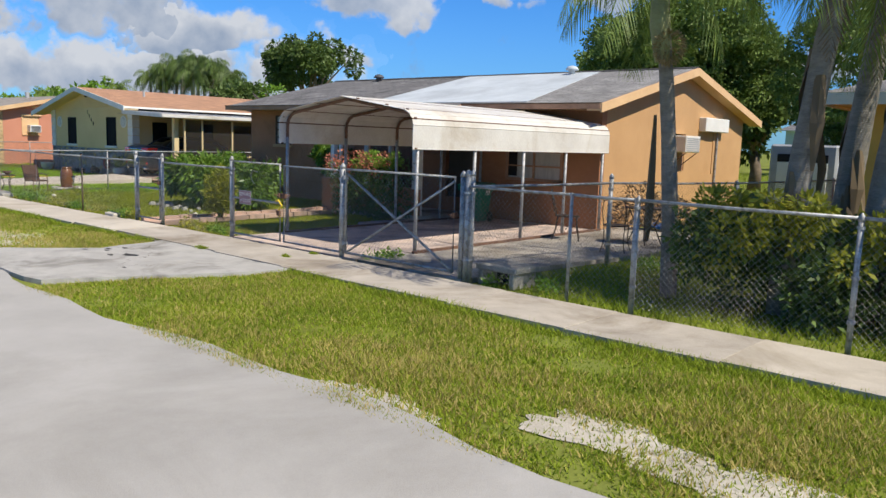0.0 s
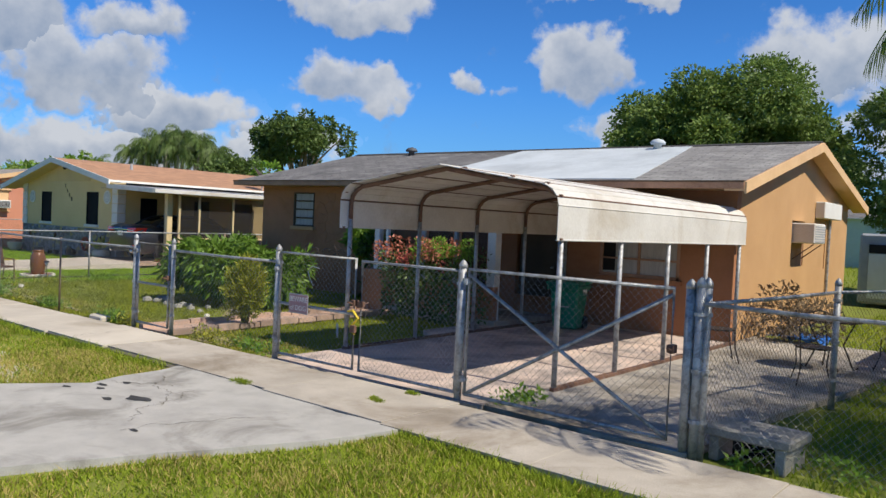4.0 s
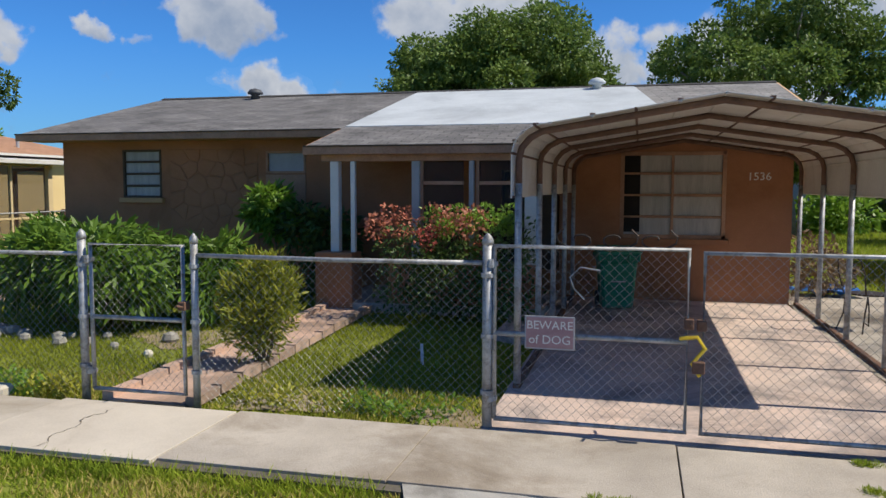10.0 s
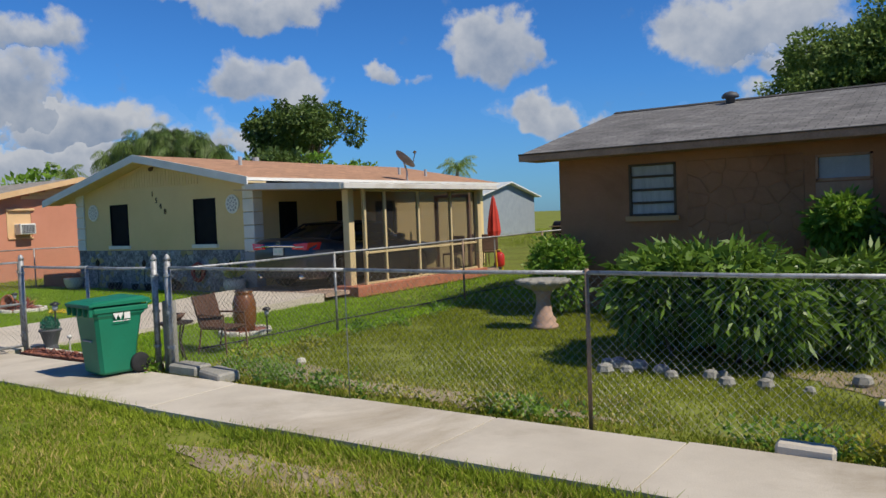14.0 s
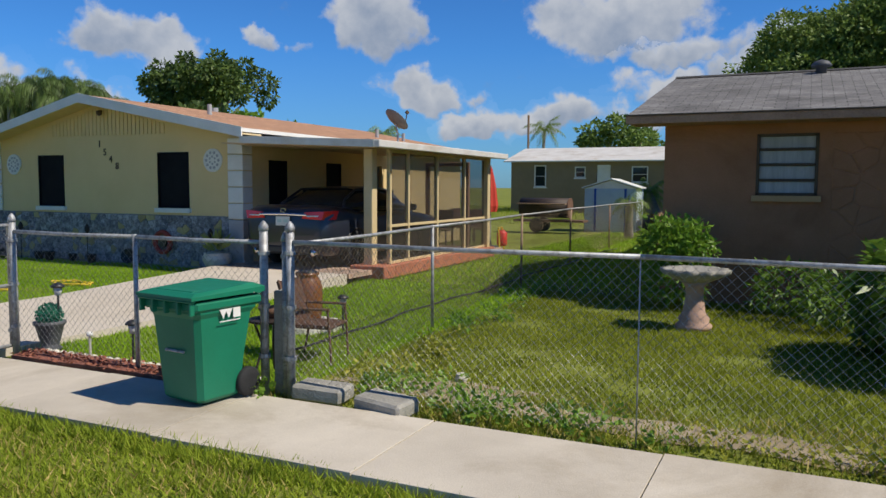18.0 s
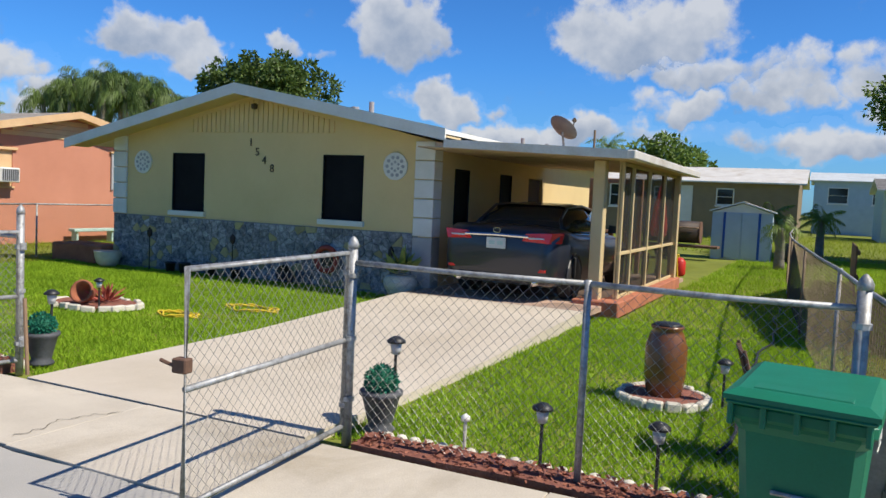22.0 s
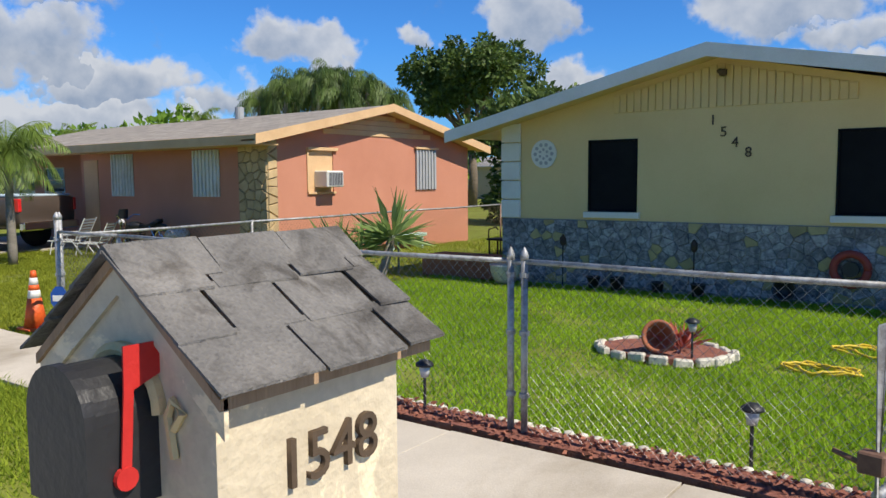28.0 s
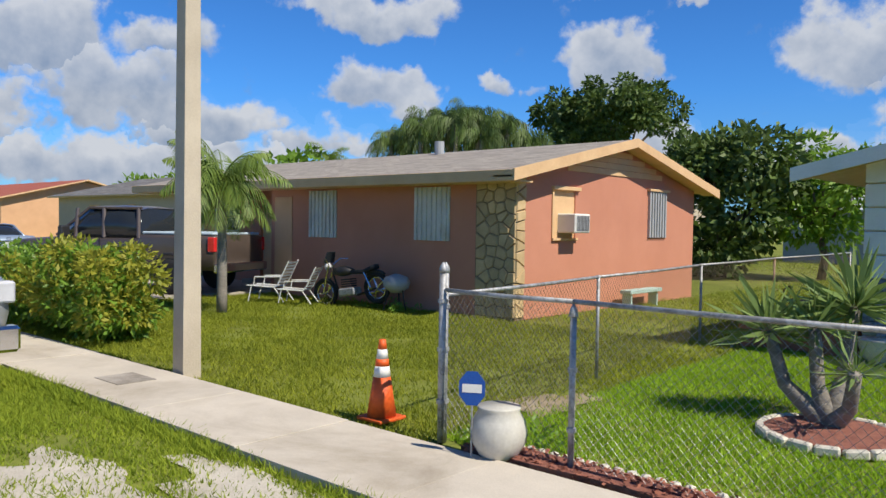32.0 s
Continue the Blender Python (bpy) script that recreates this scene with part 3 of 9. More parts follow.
# ---- building helpers ----
class MB:
    """Vertices and faces of one mesh."""

    def __init__(self):
        self.v, self.f, self.m, self.uv = [], [], [], {}

    def quad(self, a, b, c, d, mi=0, uv=None):
        n = len(self.v)
        self.v += [tuple(a), tuple(b), tuple(c), tuple(d)]
        self.f.append((n, n + 1, n + 2, n + 3))
        self.m.append(mi)
        if uv:
            self.uv[len(self.f) - 1] = uv
        return self

    def poly(self, pts, mi=0):
        n = len(self.v)
        self.v += [tuple(p) for p in pts]
        self.f.append(tuple(range(n, n + len(pts))))
        self.m.append(mi)
        return self

    def box(self, x0, y0, z0, x1, y1, z1, b=0.0, mi=0):
        """A box, with its edges chamfered by b."""
        if x0 > x1:
            x0, x1 = x1, x0
        if y0 > y1:
            y0, y1 = y1, y0
        if z0 > z1:
            z0, z1 = z1, z0
        n = len(self.v)
        if b <= 0 or b * 2 >= min(x1 - x0, y1 - y0, z1 - z0):
            self.v += [(x, y, z) for z in (z0, z1) for y in (y0, y1) for x in (x0, x1)]
            fs = [(0, 2, 3, 1), (4, 5, 7, 6), (0, 1, 5, 4), (2, 6, 7, 3), (0, 4, 6, 2), (1, 3, 7, 5)]
        else:
            c, h = ((x0 + x1) / 2, (y0 + y1) / 2, (z0 + z1) / 2), ((x1 - x0) / 2, (y1 - y0) / 2, (z1 - z0) / 2)
            ix = {}
            for sx in (-1, 1):
                for sy in (-1, 1):
                    for sz in (-1, 1):
                        for ax in range(3):
                            s = (sx, sy, sz)
                            ix[(s, ax)] = len(ix)
                            self.v.append(tuple(c[k] + s[k] * (h[k] - (0 if k == ax else b)) for k in range(3)))
            fs = []
            for ax in range(3):
                o1, o2 = [(1, 2), (2, 0), (0, 1)][ax]
                for sg in (-1, 1):
                    ring = []
                    for p, q in ((-1, -1), (1, -1), (1, 1), (-1, 1)):
                        s = [0, 0, 0]
                        s[ax], s[o1], s[o2] = sg, p, q
                        ring.append(ix[(tuple(s), ax)])
                    fs.append(tuple(ring if sg > 0 else ring[::-1]))
                for p in (-1, 1):
                    for q in (-1, 1):
                        s0, s1 = [0, 0, 0], [0, 0, 0]
                        s0[ax], s1[ax] = -1, 1
                        s0[o1] = s1[o1] = p
                        s0[o2] = s1[o2] = q
                        s0, s1 = tuple(s0), tuple(s1)
                        ring = [ix[(s0, o1)], ix[(s1, o1)], ix[(s1, o2)], ix[(s0, o2)]]
                        fs.append(tuple(ring if p * q > 0 else ring[::-1]))
            for sx in (-1, 1):
                for sy in (-1, 1):
                    for sz in (-1, 1):
                        s = (sx, sy, sz)
                        ring = [ix[(s, 0)], ix[(s, 1)], ix[(s, 2)]]
                        fs.append(tuple(ring if sx * sy * sz > 0 else ring[::-1]))
        self.f += [tuple(n + i for i in f) for f in fs]
        self.m += [mi] * len(fs)
        return self

    def tube(self, pts, r, seg=8, mi=0, cap=True):
        """A round bar along points; r is one radius, or one for each point."""
        pts = [Vector(p) for p in pts]
        rs = r if isinstance(r, (list, tuple)) else [r] * len(pts)
        n0 = len(self.v)
        up = None
        for i, p in enumerate(pts):
            d = (pts[min(i + 1, len(pts) - 1)] - pts[max(i - 1, 0)]).normalized()
            if up is None:
                up = Vector((0, 0, 1)) if abs(d.z) < 0.9 else Vector((1, 0, 0))
            a = d.cross(up).normalized()
            up = a.cross(d)
            for k in range(seg):
                w = 2 * math.pi * k / seg
                self.v.append(tuple(p + (a * math.cos(w) + up * math.sin(w)) * rs[i]))
        for i in range(len(pts) - 1):
            for k in range(seg):
                j = (k + 1) % seg
                self.f.append((n0 + i * seg + k, n0 + i * seg + j, n0 + (i + 1) * seg + j, n0 + (i + 1) * seg + k))
                self.m.append(mi)
        if cap:
            self.f.append(tuple(n0 + k for k in reversed(range(seg))))
            self.f.append(tuple(n0 + (len(pts) - 1) * seg + k for k in range(seg)))
            self.m += [mi, mi]
        return self

    def lathe(self, prof, centre=(0, 0, 0), seg=24, mi=0):
        """A turned shape from (radius, height) pairs."""
        n0 = len(self.v)
        cx, cy, cz = centre
        for r, z in prof:
            for k in range(seg):
                w = 2 * math.pi * k / seg
                self.v.append((cx + r * math.cos(w), cy + r * math.sin(w), cz + z))
        for i in range(len(prof) - 1):
            for k in range(seg):
                j = (k + 1) % seg
                self.f.append((n0 + i * seg + k, n0 + i * seg + j, n0 + (i + 1) * seg + j, n0 + (i + 1) * seg + k))
                self.m.append(mi)
        self.f.append(tuple(n0 + k for k in reversed(range(seg))))
        self.f.append(tuple(n0 + (len(prof) - 1) * seg + k for k in range(seg)))
        self.m += [mi, mi]
        return self

    def prism(self, pts, off, mi=0):
        """A flat outline given thickness along off."""
        pts, off = [Vector(p) for p in pts], Vector(off)
        k, n = len(pts), len(self.v)
        self.v += [tuple(p) for p in pts] + [tuple(p + off) for p in pts]
        self.f.append(tuple(n + i for i in reversed(range(k))))
        self.f.append(tuple(n + k + i for i in range(k)))
        for i in range(k):
            j = (i + 1) % k
            self.f.append((n + i, n + j, n + k + j, n + k + i))
        self.m += [mi] * (k + 2)
        return self

    def loft(self, rings, mi=0, closed=True, caps=True):
        n0, k = len(self.v), len(rings[0])
        for r in rings:
            self.v += [tuple(p) for p in r]
        for i in range(len(rings) - 1):
            for q in range(k if closed else k - 1):
                j = (q + 1) % k
                self.f.append((n0 + i * k + q, n0 + i * k + j, n0 + (i + 1) * k + j, n0 + (i + 1) * k + q))
                self.m.append(mi)
        if caps and closed:
            self.f.append(tuple(n0 + q for q in reversed(range(k))))
            self.f.append(tuple(n0 + (len(rings) - 1) * k + q for q in range(k)))
            self.m += [mi, mi]
        return self

    def mesh(self, name, mats, smooth=False):
        me = bpy.data.meshes.new(name)
        me.from_pydata(self.v, [], self.f)
        for m in (mats if isinstance(mats, (list, tuple)) else [mats]):
            me.materials.append(MATS[m] if isinstance(m, str) else m)
        if any(self.m):
            me.polygons.foreach_set("material_index", self.m)
        if smooth:
            me.polygons.foreach_set("use_smooth", [True] * len(self.f))
        if self.uv:
            layer = me.uv_layers.new(name="UVMap")
            for fi, uvs in self.uv.items():
                for li, uv in zip(me.polygons[fi].loop_indices, uvs):
                    layer.data[li].uv = uv
        me.update()
        return me


def part(name, mb, material, parent=None, label="", smooth=False, kind="", m=None):
    """One mesh object under a thing or a part."""
    me = mb if isinstance(mb, bpy.types.Mesh) else mb.mesh(name, material, smooth)
    ob = new(name, me)
    if parent is not None:
        ob.parent = parent
    if m is not None:
        ob.matrix_basis = m
    return tagged(ob, label, kind=kind)


def thing(name, label, category, group="", m=None, kind=""):
    ob = tagged(new(name), label, category, group, kind)
    if m is not None:
        ob.matrix_basis = m
    return ob


def solid(name, mb, material, label, category="", group="", kind="", smooth=False):
    return tagged(part(name, mb, material, None, smooth=smooth), label, category, group, kind)


rng = random.Random(7)
nrng = np.random.default_rng(11)

# ---- ground, road, pavements ----
FENCE_Y = 7.27
ground = MB().quad((-900, -900, -0.06), (900, -900, -0.06), (900, 900, -0.06), (-900, 900, -0.06))
solid("ground", ground, "grass_soil", "wide flat lawn and earth under the whole street", "ground", kind="structure")

road = MB()
edge = [(x, 3.2 + 0.10 * math.sin(x * 0.9) + 0.06 * math.sin(x * 2.7 + 1)) for x in np.arange(-90, 40.1, 0.5)]
for (xa, ya), (xb, yb) in zip(edge[:-1], edge[1:]):
    road.quad((xa, -4.2, -0.02), (xb, -4.2, -0.02), (xb, yb, -0.025), (xa, ya, -0.025))
    road.quad((xa, ya, -0.025), (xb, yb, -0.025), (xb, yb, -0.07), (xa, ya, -0.07))
solid("road", road, "asphalt_pale", "pale worn asphalt street with a ragged grass edge", "road", kind="structure")


def outline_slab(name, pts, z, material, label, category, thick=0.08, kind="structure"):
    return solid(name, MB().prism([(x, y, z - thick) for x, y in pts], (0, 0, thick)), material, label, category, kind=kind)


def wavy(pts, amp, step, seed):
    """An outline with an uneven edge."""
    r, out = random.Random(seed), []
    for (xa, ya), (xb, yb) in zip(pts, pts[1:] + pts[:1]):
        n = max(1, int(math.hypot(xb - xa, yb - ya) / step))
        for k in range(n):
            u = k / n
            out.append((xa + (xb - xa) * u + r.uniform(-amp, amp), ya + (yb - ya) * u + r.uniform(-amp, amp)))
    return out


outline_slab("driveway_apron", wavy([(-12.5, 6.2), (-9.05, 6.05), (-9.3, 5.25), (-9.75, 4.3), (-10.15, 3.3), (-13.5, 3.3), (-12.75, 4.3), (-12.25, 5.0)], 0.04, 0.35, 3), 0.0, "asphalt_apron",
             "cracked pale asphalt driveway apron between street and pavement", "driveway")
outline_slab("driveway_apron", wavy([(-29.6, 5.98), (-26.2, 5.98), (-25.8, 3.25), (-30.0, 3.25)], 0.04, 0.35, 5), 0.0, "asphalt_pale",
             "pale grey asphalt driveway apron before a gate", "driveway")
drive = MB().prism([(x, y, -0.06) for x, y in ((-29.15, 7.09), (-26.42, 7.09), (-26.4, 10.0), (-29.2, 10.0))], (0, 0, 0.075))
drive.loft([[(-29.2, 10.0, -0.06), (-26.4, 10.0, -0.06), (-26.4, 10.0, 0.015), (-29.2, 10.0, 0.015)], [(-29.25, 13.4, -0.06), (-26.39, 13.4, -0.06), (-26.39, 13.4, 0.13), (-29.25, 13.4, 0.13)]])
solid("driveway", drive, "concrete_pale", "smooth pale concrete driveway rising to a carport", "driveway", kind="structure")
outline_slab("driveway", [(-54.5, 7.14), (-48.9, 7.14), (-48.9, 15.1), (-54.5, 15.1)], 0.01, "concrete_old", "concrete driveway beside the pink house", "driveway")
outline_slab("carport_floor", [(-29.2, 13.404), (-26.35, 13.404), (-26.1, 20.0), (-29.2, 20.0)], 0.132, "slab_pink", "red painted concrete carport floor", "floor")
outline_slab("driveway", [(-12.25, 7.22), (-9.1, 7.22), (-9.1, 14.0), (-12.8, 14.0), (-12.8, 10.7), (-12.25, 10.3)], 0.012, "slab_faded", "stained faded pinkish concrete driveway under a metal carport", "driveway")
outline_slab("side_yard_slab", wavy([(-9.09, 7.26), (-7.1, 7.26), (-6.9, 9.5), (-6.2, 15.3), (-9.09, 15.3)], 0.05, 0.5, 8), 0.008, "concrete_dirty", "dirty grey concrete yard slab beside the carport", "slab")
garden_walk = outline_slab("garden_walk", [(-15.3, 7.24), (-14.62, 7.24), (-14.86, 12.1), (-15.42, 12.15)], 0.004, "slab_pink", "narrow pink concrete garden walk to the porch", "path")
for a, b in (((-15.34, 7.27), (-15.46, 12.15)), ((-14.58, 7.27), (-14.82, 12.1))):
    d = Vector((b[0] - a[0], b[1] - a[1], 0))
    n, L = Vector((-d.y, d.x, 0)).normalized() * 0.05, d.length
    for k in range(12):
        p, q = Vector((*a, -0.02)) + d * (k / 12 + 0.002), Vector((*a, -0.02)) + d * ((k + 1) / 12 - 0.003)
        part("edging_brick", MB().prism([p - n, q - n, q + n, p + n], (0, 0, 0.075 + 0.008 * (k % 3))), "slab_pink", garden_walk)

pavement = thing("pavement", "pale concrete pavement of square slabs with dark joints", "pavement", kind="structure")
part("bed", MB().box(-90, 6.05, -0.1, 30, 7.06, -0.012), "joint_dark", pavement, "dirt filled joints")
x = 12.0
slab_i = 0
while x > -60:
    w = 1.52 if x > -8.5 or x < -12 else 1.66
    bow = 0.15 * math.exp(-((x + 11.5) / 4.0) ** 2)      # the walk swings a little towards the gates
    y0, y1 = 5.99 + bow + 0.015 * math.sin(slab_i * 1.7), 7.06 + bow
    mt = "concrete_old" if -12.8 < x < -3 else "concrete_walk"
    part("slab", MB().box(x - w + 0.01, y0, -0.06, x, y1, 0.012 + 0.003 * math.sin(slab_i * 2.3), 0.0025), mt, pavement)
    x -= w
    slab_i += 1

cracks = random.Random(77)


def crack(x, y, a, length, z, w=0.008, label="thin dark crack in the paving"):
    """A wandering crack filled with dirt."""
    pts = [(x, y)]
    while length > 0:
        b = a + cracks.uniform(-1.0, 1.0)
        a += cracks.uniform(-0.12, 0.12)
        d = cracks.uniform(0.02, 0.06)
        x, y, length = x + d * math.cos(b), y + d * math.sin(b), length - d
        pts.append((x, y))
    mb = MB()
    n = len(pts)
    for k, (px, py) in enumerate(pts):
        q = pts[min(k + 1, n - 1)]
        o = pts[max(k - 1, 0)]
        dx, dy = q[0] - o[0], q[1] - o[1]
        ln = math.hypot(dx, dy) or 1
        h = w * (0.35 + cracks.random()) * (1 if 0 < k < n - 1 else 0.2)
        mb.v += [(px - dy / ln * h, py + dx / ln * h, z), (px + dy / ln * h, py - dx / ln * h, z)]
        if k:
            mb.f.append((2 * k - 2, 2 * k - 1, 2 * k + 1, 2 * k))
            mb.m.append(0)
    return solid("crack", mb, "crack_dirt", label, "crack", kind="stuff")


for cx, cy, ca, cl, cw in ((-12.1, 5.7, -0.7, 1.6, 0.003), (-11.3, 5.6, -1.2, 1.5, 0.003), (-10.1, 5.4, -2.2, 1.3, 0.003), (-12.4, 5.1, 0.2, 1.1, 0.003), (-28.9, 5.2, 0.4, 1.6, 0.003), (-26.6, 5.4, -2.4, 1.2, 0.003)):
    crack(cx, cy, ca, cl, 0.0035, cw)
for cx, ca in ((-15.0, 1.2), (-27.9, 1.5)):
    crack(cx, 6.1, ca, 0.95, 0.0185, 0.004)
for cx, cy, s_ in ((-2.9, 2.2, 0.02),):
    solid("pebble", MB().lathe([(s_ * 0.8, -0.004), (s_, 0.004), (s_ * 0.5, s_ * 0.6)], (cx, cy, -0.02), 7), "crack_dirt", "small dark stone lying on the street", "pebble")

# ---- houses ----


def wall(along, at, thick, a0, a1, z0, z1, holes=(), mb=None):
    """A wall along x or y with through openings (a0, a1, z0, z1), as one closed mesh."""
    mb = mb or MB()
    us = sorted({a0, a1, *[v for h in holes for v in h[:2]]})
    zs = sorted({z0, z1, *[v for h in holes for v in h[2:4] if z0 < v < z1]})
    idx = {}

    def vert(i, j, k):
        if (i, j, k) not in idx:
            idx[(i, j, k)] = len(mb.v)
            d = at + thick * k
            mb.v.append((us[i], d, zs[j]) if along == "x" else (d, us[i], zs[j]))
        return idx[(i, j, k)]

    def full(i, j):
        if not (0 <= i < len(us) - 1 and 0 <= j < len(zs) - 1):
            return False
        u, z = (us[i] + us[i + 1]) / 2, (zs[j] + zs[j + 1]) / 2
        return not any(h[0] < u < h[1] and h[2] < z < h[3] for h in holes)

    def face(*vs):
        mb.f.append(vs if along == "x" else vs[::-1])
        mb.m.append(0)
    for i in range(len(us) - 1):
        for j in range(len(zs) - 1):
            if not full(i, j):
                continue
            face(vert(i, j, 0), vert(i + 1, j, 0), vert(i + 1, j + 1, 0), vert(i, j + 1, 0))
            face(vert(i, j + 1, 1), vert(i + 1, j + 1, 1), vert(i + 1, j, 1), vert(i, j, 1))
            if not full(i - 1, j):
                face(vert(i, j, 1), vert(i, j, 0), vert(i, j + 1, 0), vert(i, j + 1, 1))
            if not full(i + 1, j):
                face(vert(i + 1, j, 0), vert(i + 1, j, 1), vert(i + 1, j + 1, 1), vert(i + 1, j + 1, 0))
            if not full(i, j - 1):
                face(vert(i, j, 1), vert(i + 1, j, 1), vert(i + 1, j, 0), vert(i, j, 0))
            if not full(i, j + 1):
                face(vert(i, j + 1, 0), vert(i + 1, j + 1, 0), vert(i + 1, j + 1, 1), vert(i, j + 1, 1))
    return mb


def slope(mb, p00, p10, p11, p01, thick, mi=0):
    """A roof plane from its lower edge p00-p10 to its upper edge p01-p11, with thickness and shingle UVs."""
    p = [Vector(q) for q in (p00, p10, p11, p01)]
    u, v = (p[1] - p[0]).length, (p[3] - p[0]).length
    n = len(mb.v)
    mb.v += [tuple(a) for a in p] + [tuple(a + Vector((0, 0, -thick))) for a in p]
    mb.uv[len(mb.f)] = [(0, 0), (u, 0), (u, v), (0, v)]
    mb.f += [(n, n + 1, n + 2, n + 3), (n + 7, n + 6, n + 5, n + 4)] + [(n + i, n + 4 + i, n + 4 + (i + 1) % 4, n + (i + 1) % 4) for i in range(4)]
    mb.m += [mi, 1, 1, 1, 1, 1]
    return mb


def window(parent, along, at, a0, a1, z0, z1, frame_mat, pane_mat, bars=0, depth=0.06, mullions=0, face=-1, sill="paint_white", sill_label="white sill", fw=0.04):
    """A window set in an opening: frame, panes between bars, and a sill. face: -1 looks towards -y (or -x), +1 the other way."""
    w = part("window", MB(), frame_mat, parent)

    def bx(mb, p0, p1, q0, q1, d0, d1):
        lo, hi = (at + face * d1, at + face * d0)
        return mb.box(p0, lo, q0, p1, hi, q1, 0.004) if along == "x" else mb.box(lo, p0, q0, hi, p1, q1, 0.004)
    fr = MB()
    bx(fr, a0, a1, z1 - fw, z1, -depth, 0.012), bx(fr, a0, a1, z0, z0 + fw, -depth, 0.012)
    bx(fr, a0, a0 + fw, z0, z1, -depth, 0.012), bx(fr, a1 - fw, a1, z0, z1, -depth, 0.012)
    for k in range(bars):
        zz = z0 + (z1 - z0) * (k + 1) / (bars + 1)
        bx(fr, a0 + fw, a1 - fw, zz - 0.016, zz + 0.016, -depth, 0.006)
    for k in range(mullions):
        aa = a0 + (a1 - a0) * (k + 1) / (mullions + 1)
        bx(fr, aa - 0.02, aa + 0.02, z0 + fw, z1 - fw, -depth, 0.008)
    part("window_frame", fr, frame_mat, w)
    for k in range(bars + 1):
        zl, zh = z0 + (z1 - z0) * k / (bars + 1), z0 + (z1 - z0) * (k + 1) / (bars + 1)
        part("pane", bx(MB(), a0 + fw, a1 - fw, zl + 0.02, zh - 0.02, -depth - 0.02, -depth * 0.6), pane_mat, w)
    if sill:
        part("window_sill", bx(MB(), a0 - 0.05, a1 + 0.05, z0 - 0.09, z0 - 0.002, -0.02, 0.07), sill, w, sill_label)
    return w


def stones(parent, along, at, a0, a1, z0, z1, n, seed, material, face=-1, proud=0.03, gap=0.012, name="stone", squash=1.0, top=None):
    """Irregular flat stones that fill a rectangle of wall: cells round scattered seeds, each its own piece."""
    r = random.Random(seed)
    cols = max(1, round(math.sqrt(n * (a1 - a0) / (z1 - z0) / squash)))
    rows = max(1, round(n / cols))
    seeds = [(a0 + (a1 - a0) * (c + 0.5 + r.uniform(-0.36, 0.36) + 0.25 * (q % 2)) / cols, z0 + (z1 - z0) * (q + 0.5 + r.uniform(-0.3, 0.3)) / rows) for c in range(cols) for q in range(rows)]
    for i, (sx, sz) in enumerate(seeds):
        poly = [(a0, z0), (a1, z0), (a1, z1), (a0, z1)]
        for j, (tx, tz) in enumerate(seeds):
            if i == j or abs(tx - sx) + abs(tz - sz) > 3 * ((a1 - a0) / cols + (z1 - z0) / rows):
                continue
            nx, nz = tx - sx, tz - sz
            ln = math.hypot(nx, nz)
            nx, nz = nx / ln, nz / ln
            off = nx * (sx + tx) / 2 + nz * (sz + tz) / 2 - gap
            out = []
            for (pa, pz), (qa, qz) in zip(poly, poly[1:] + poly[:1]):
                dp, dq = nx * pa + nz * pz - off, nx * qa + nz * qz - off
                if dp <= 0:
                    out.append((pa, pz))
                if dp * dq < 0:
                    u = dp / (dp - dq)
                    out.append((pa + (qa - pa) * u, pz + (qz - pz) * u))
            poly = out
            if len(poly) < 3:
                break
        if len(poly) < 3:
            continue
        ca, cz = sum(p[0] for p in poly) / len(poly), sum(p[1] for p in poly) / len(poly)
        d = proud * r.uniform(0.55, 1.2)
        base, rim = [], []
        for pa, pz in poly:
            ia, iz = pa + (ca - pa) * 0.12, pz + (cz - pz) * 0.12
            if along == "x":
                base.append((pa, at, pz)), rim.append((ia, at + face * d, iz))
            else:
                base.append((at, pa, pz)), rim.append((at + face * d, ia, iz))
        mb = MB()
        if (along == "x") == (face < 0):
            mb.loft([base, rim], caps=False)
            mb.poly(rim)
        else:
            mb.loft([base[::-1], rim[::-1]], caps=False)
            mb.poly(rim[::-1])
        part(name, mb, material if isinstance(material, str) else r.choice(material), parent)


def text_mesh(body, size, depth=0.012):
    cu = bpy.data.curves.new("lettering", "FONT")
    cu.body, cu.size, cu.extrude, cu.align_x, cu.align_y = body, size, depth / 2, "CENTER", "CENTER"
    cu.resolution_u = 3
    ob = bpy.data.objects.new("lettering", cu)
    scene.collection.objects.link(ob)
    me = bpy.data.meshes.new_from_object(ob.evaluated_get(bpy.context.evaluated_depsgraph_get()))
    bpy.data.objects.remove(ob)
    bpy.data.curves.remove(cu)
    return me


def letters(name, body, size, material, m, parent, label="", depth=0.012, bold=0.0):
    me = text_mesh(body, size, depth)
    me.materials.clear()
    me.materials.append(MATS[material])
    return part(name, me, None, parent, label, m=m)


FACE_STREET = (90, 0, 0)     # lettering that looks towards -y

# ---- the brown house, number 1536 ----
BX0, BX1, BY0, BY1 = -21.2, -8.53, 14.22, 22.1
EAVE, RIDGE_Z, RIDGE_Y, PITCH = 2.77, 3.92, 18.1, (3.92 - 2.77) / 4.5
PORCH_R = -11.9
brown = thing("house", "brown stucco bungalow with grey shingle roof and a dark front porch", "house", m=Matrix.Translation((-0.8, 14.02 - 14.22 * 0.98, 0)) @ Matrix.Diagonal((0.97, 0.98, 0.937, 1)))
W1, W2, W3, DOOR = (-19.92, -19.12, 1.6, 2.5), (-17.05, -16.3, 2.05, 2.45), (-11.02, -9.46, 1.0, 2.38), (-12.9, -11.95, 0.12, 2.1)
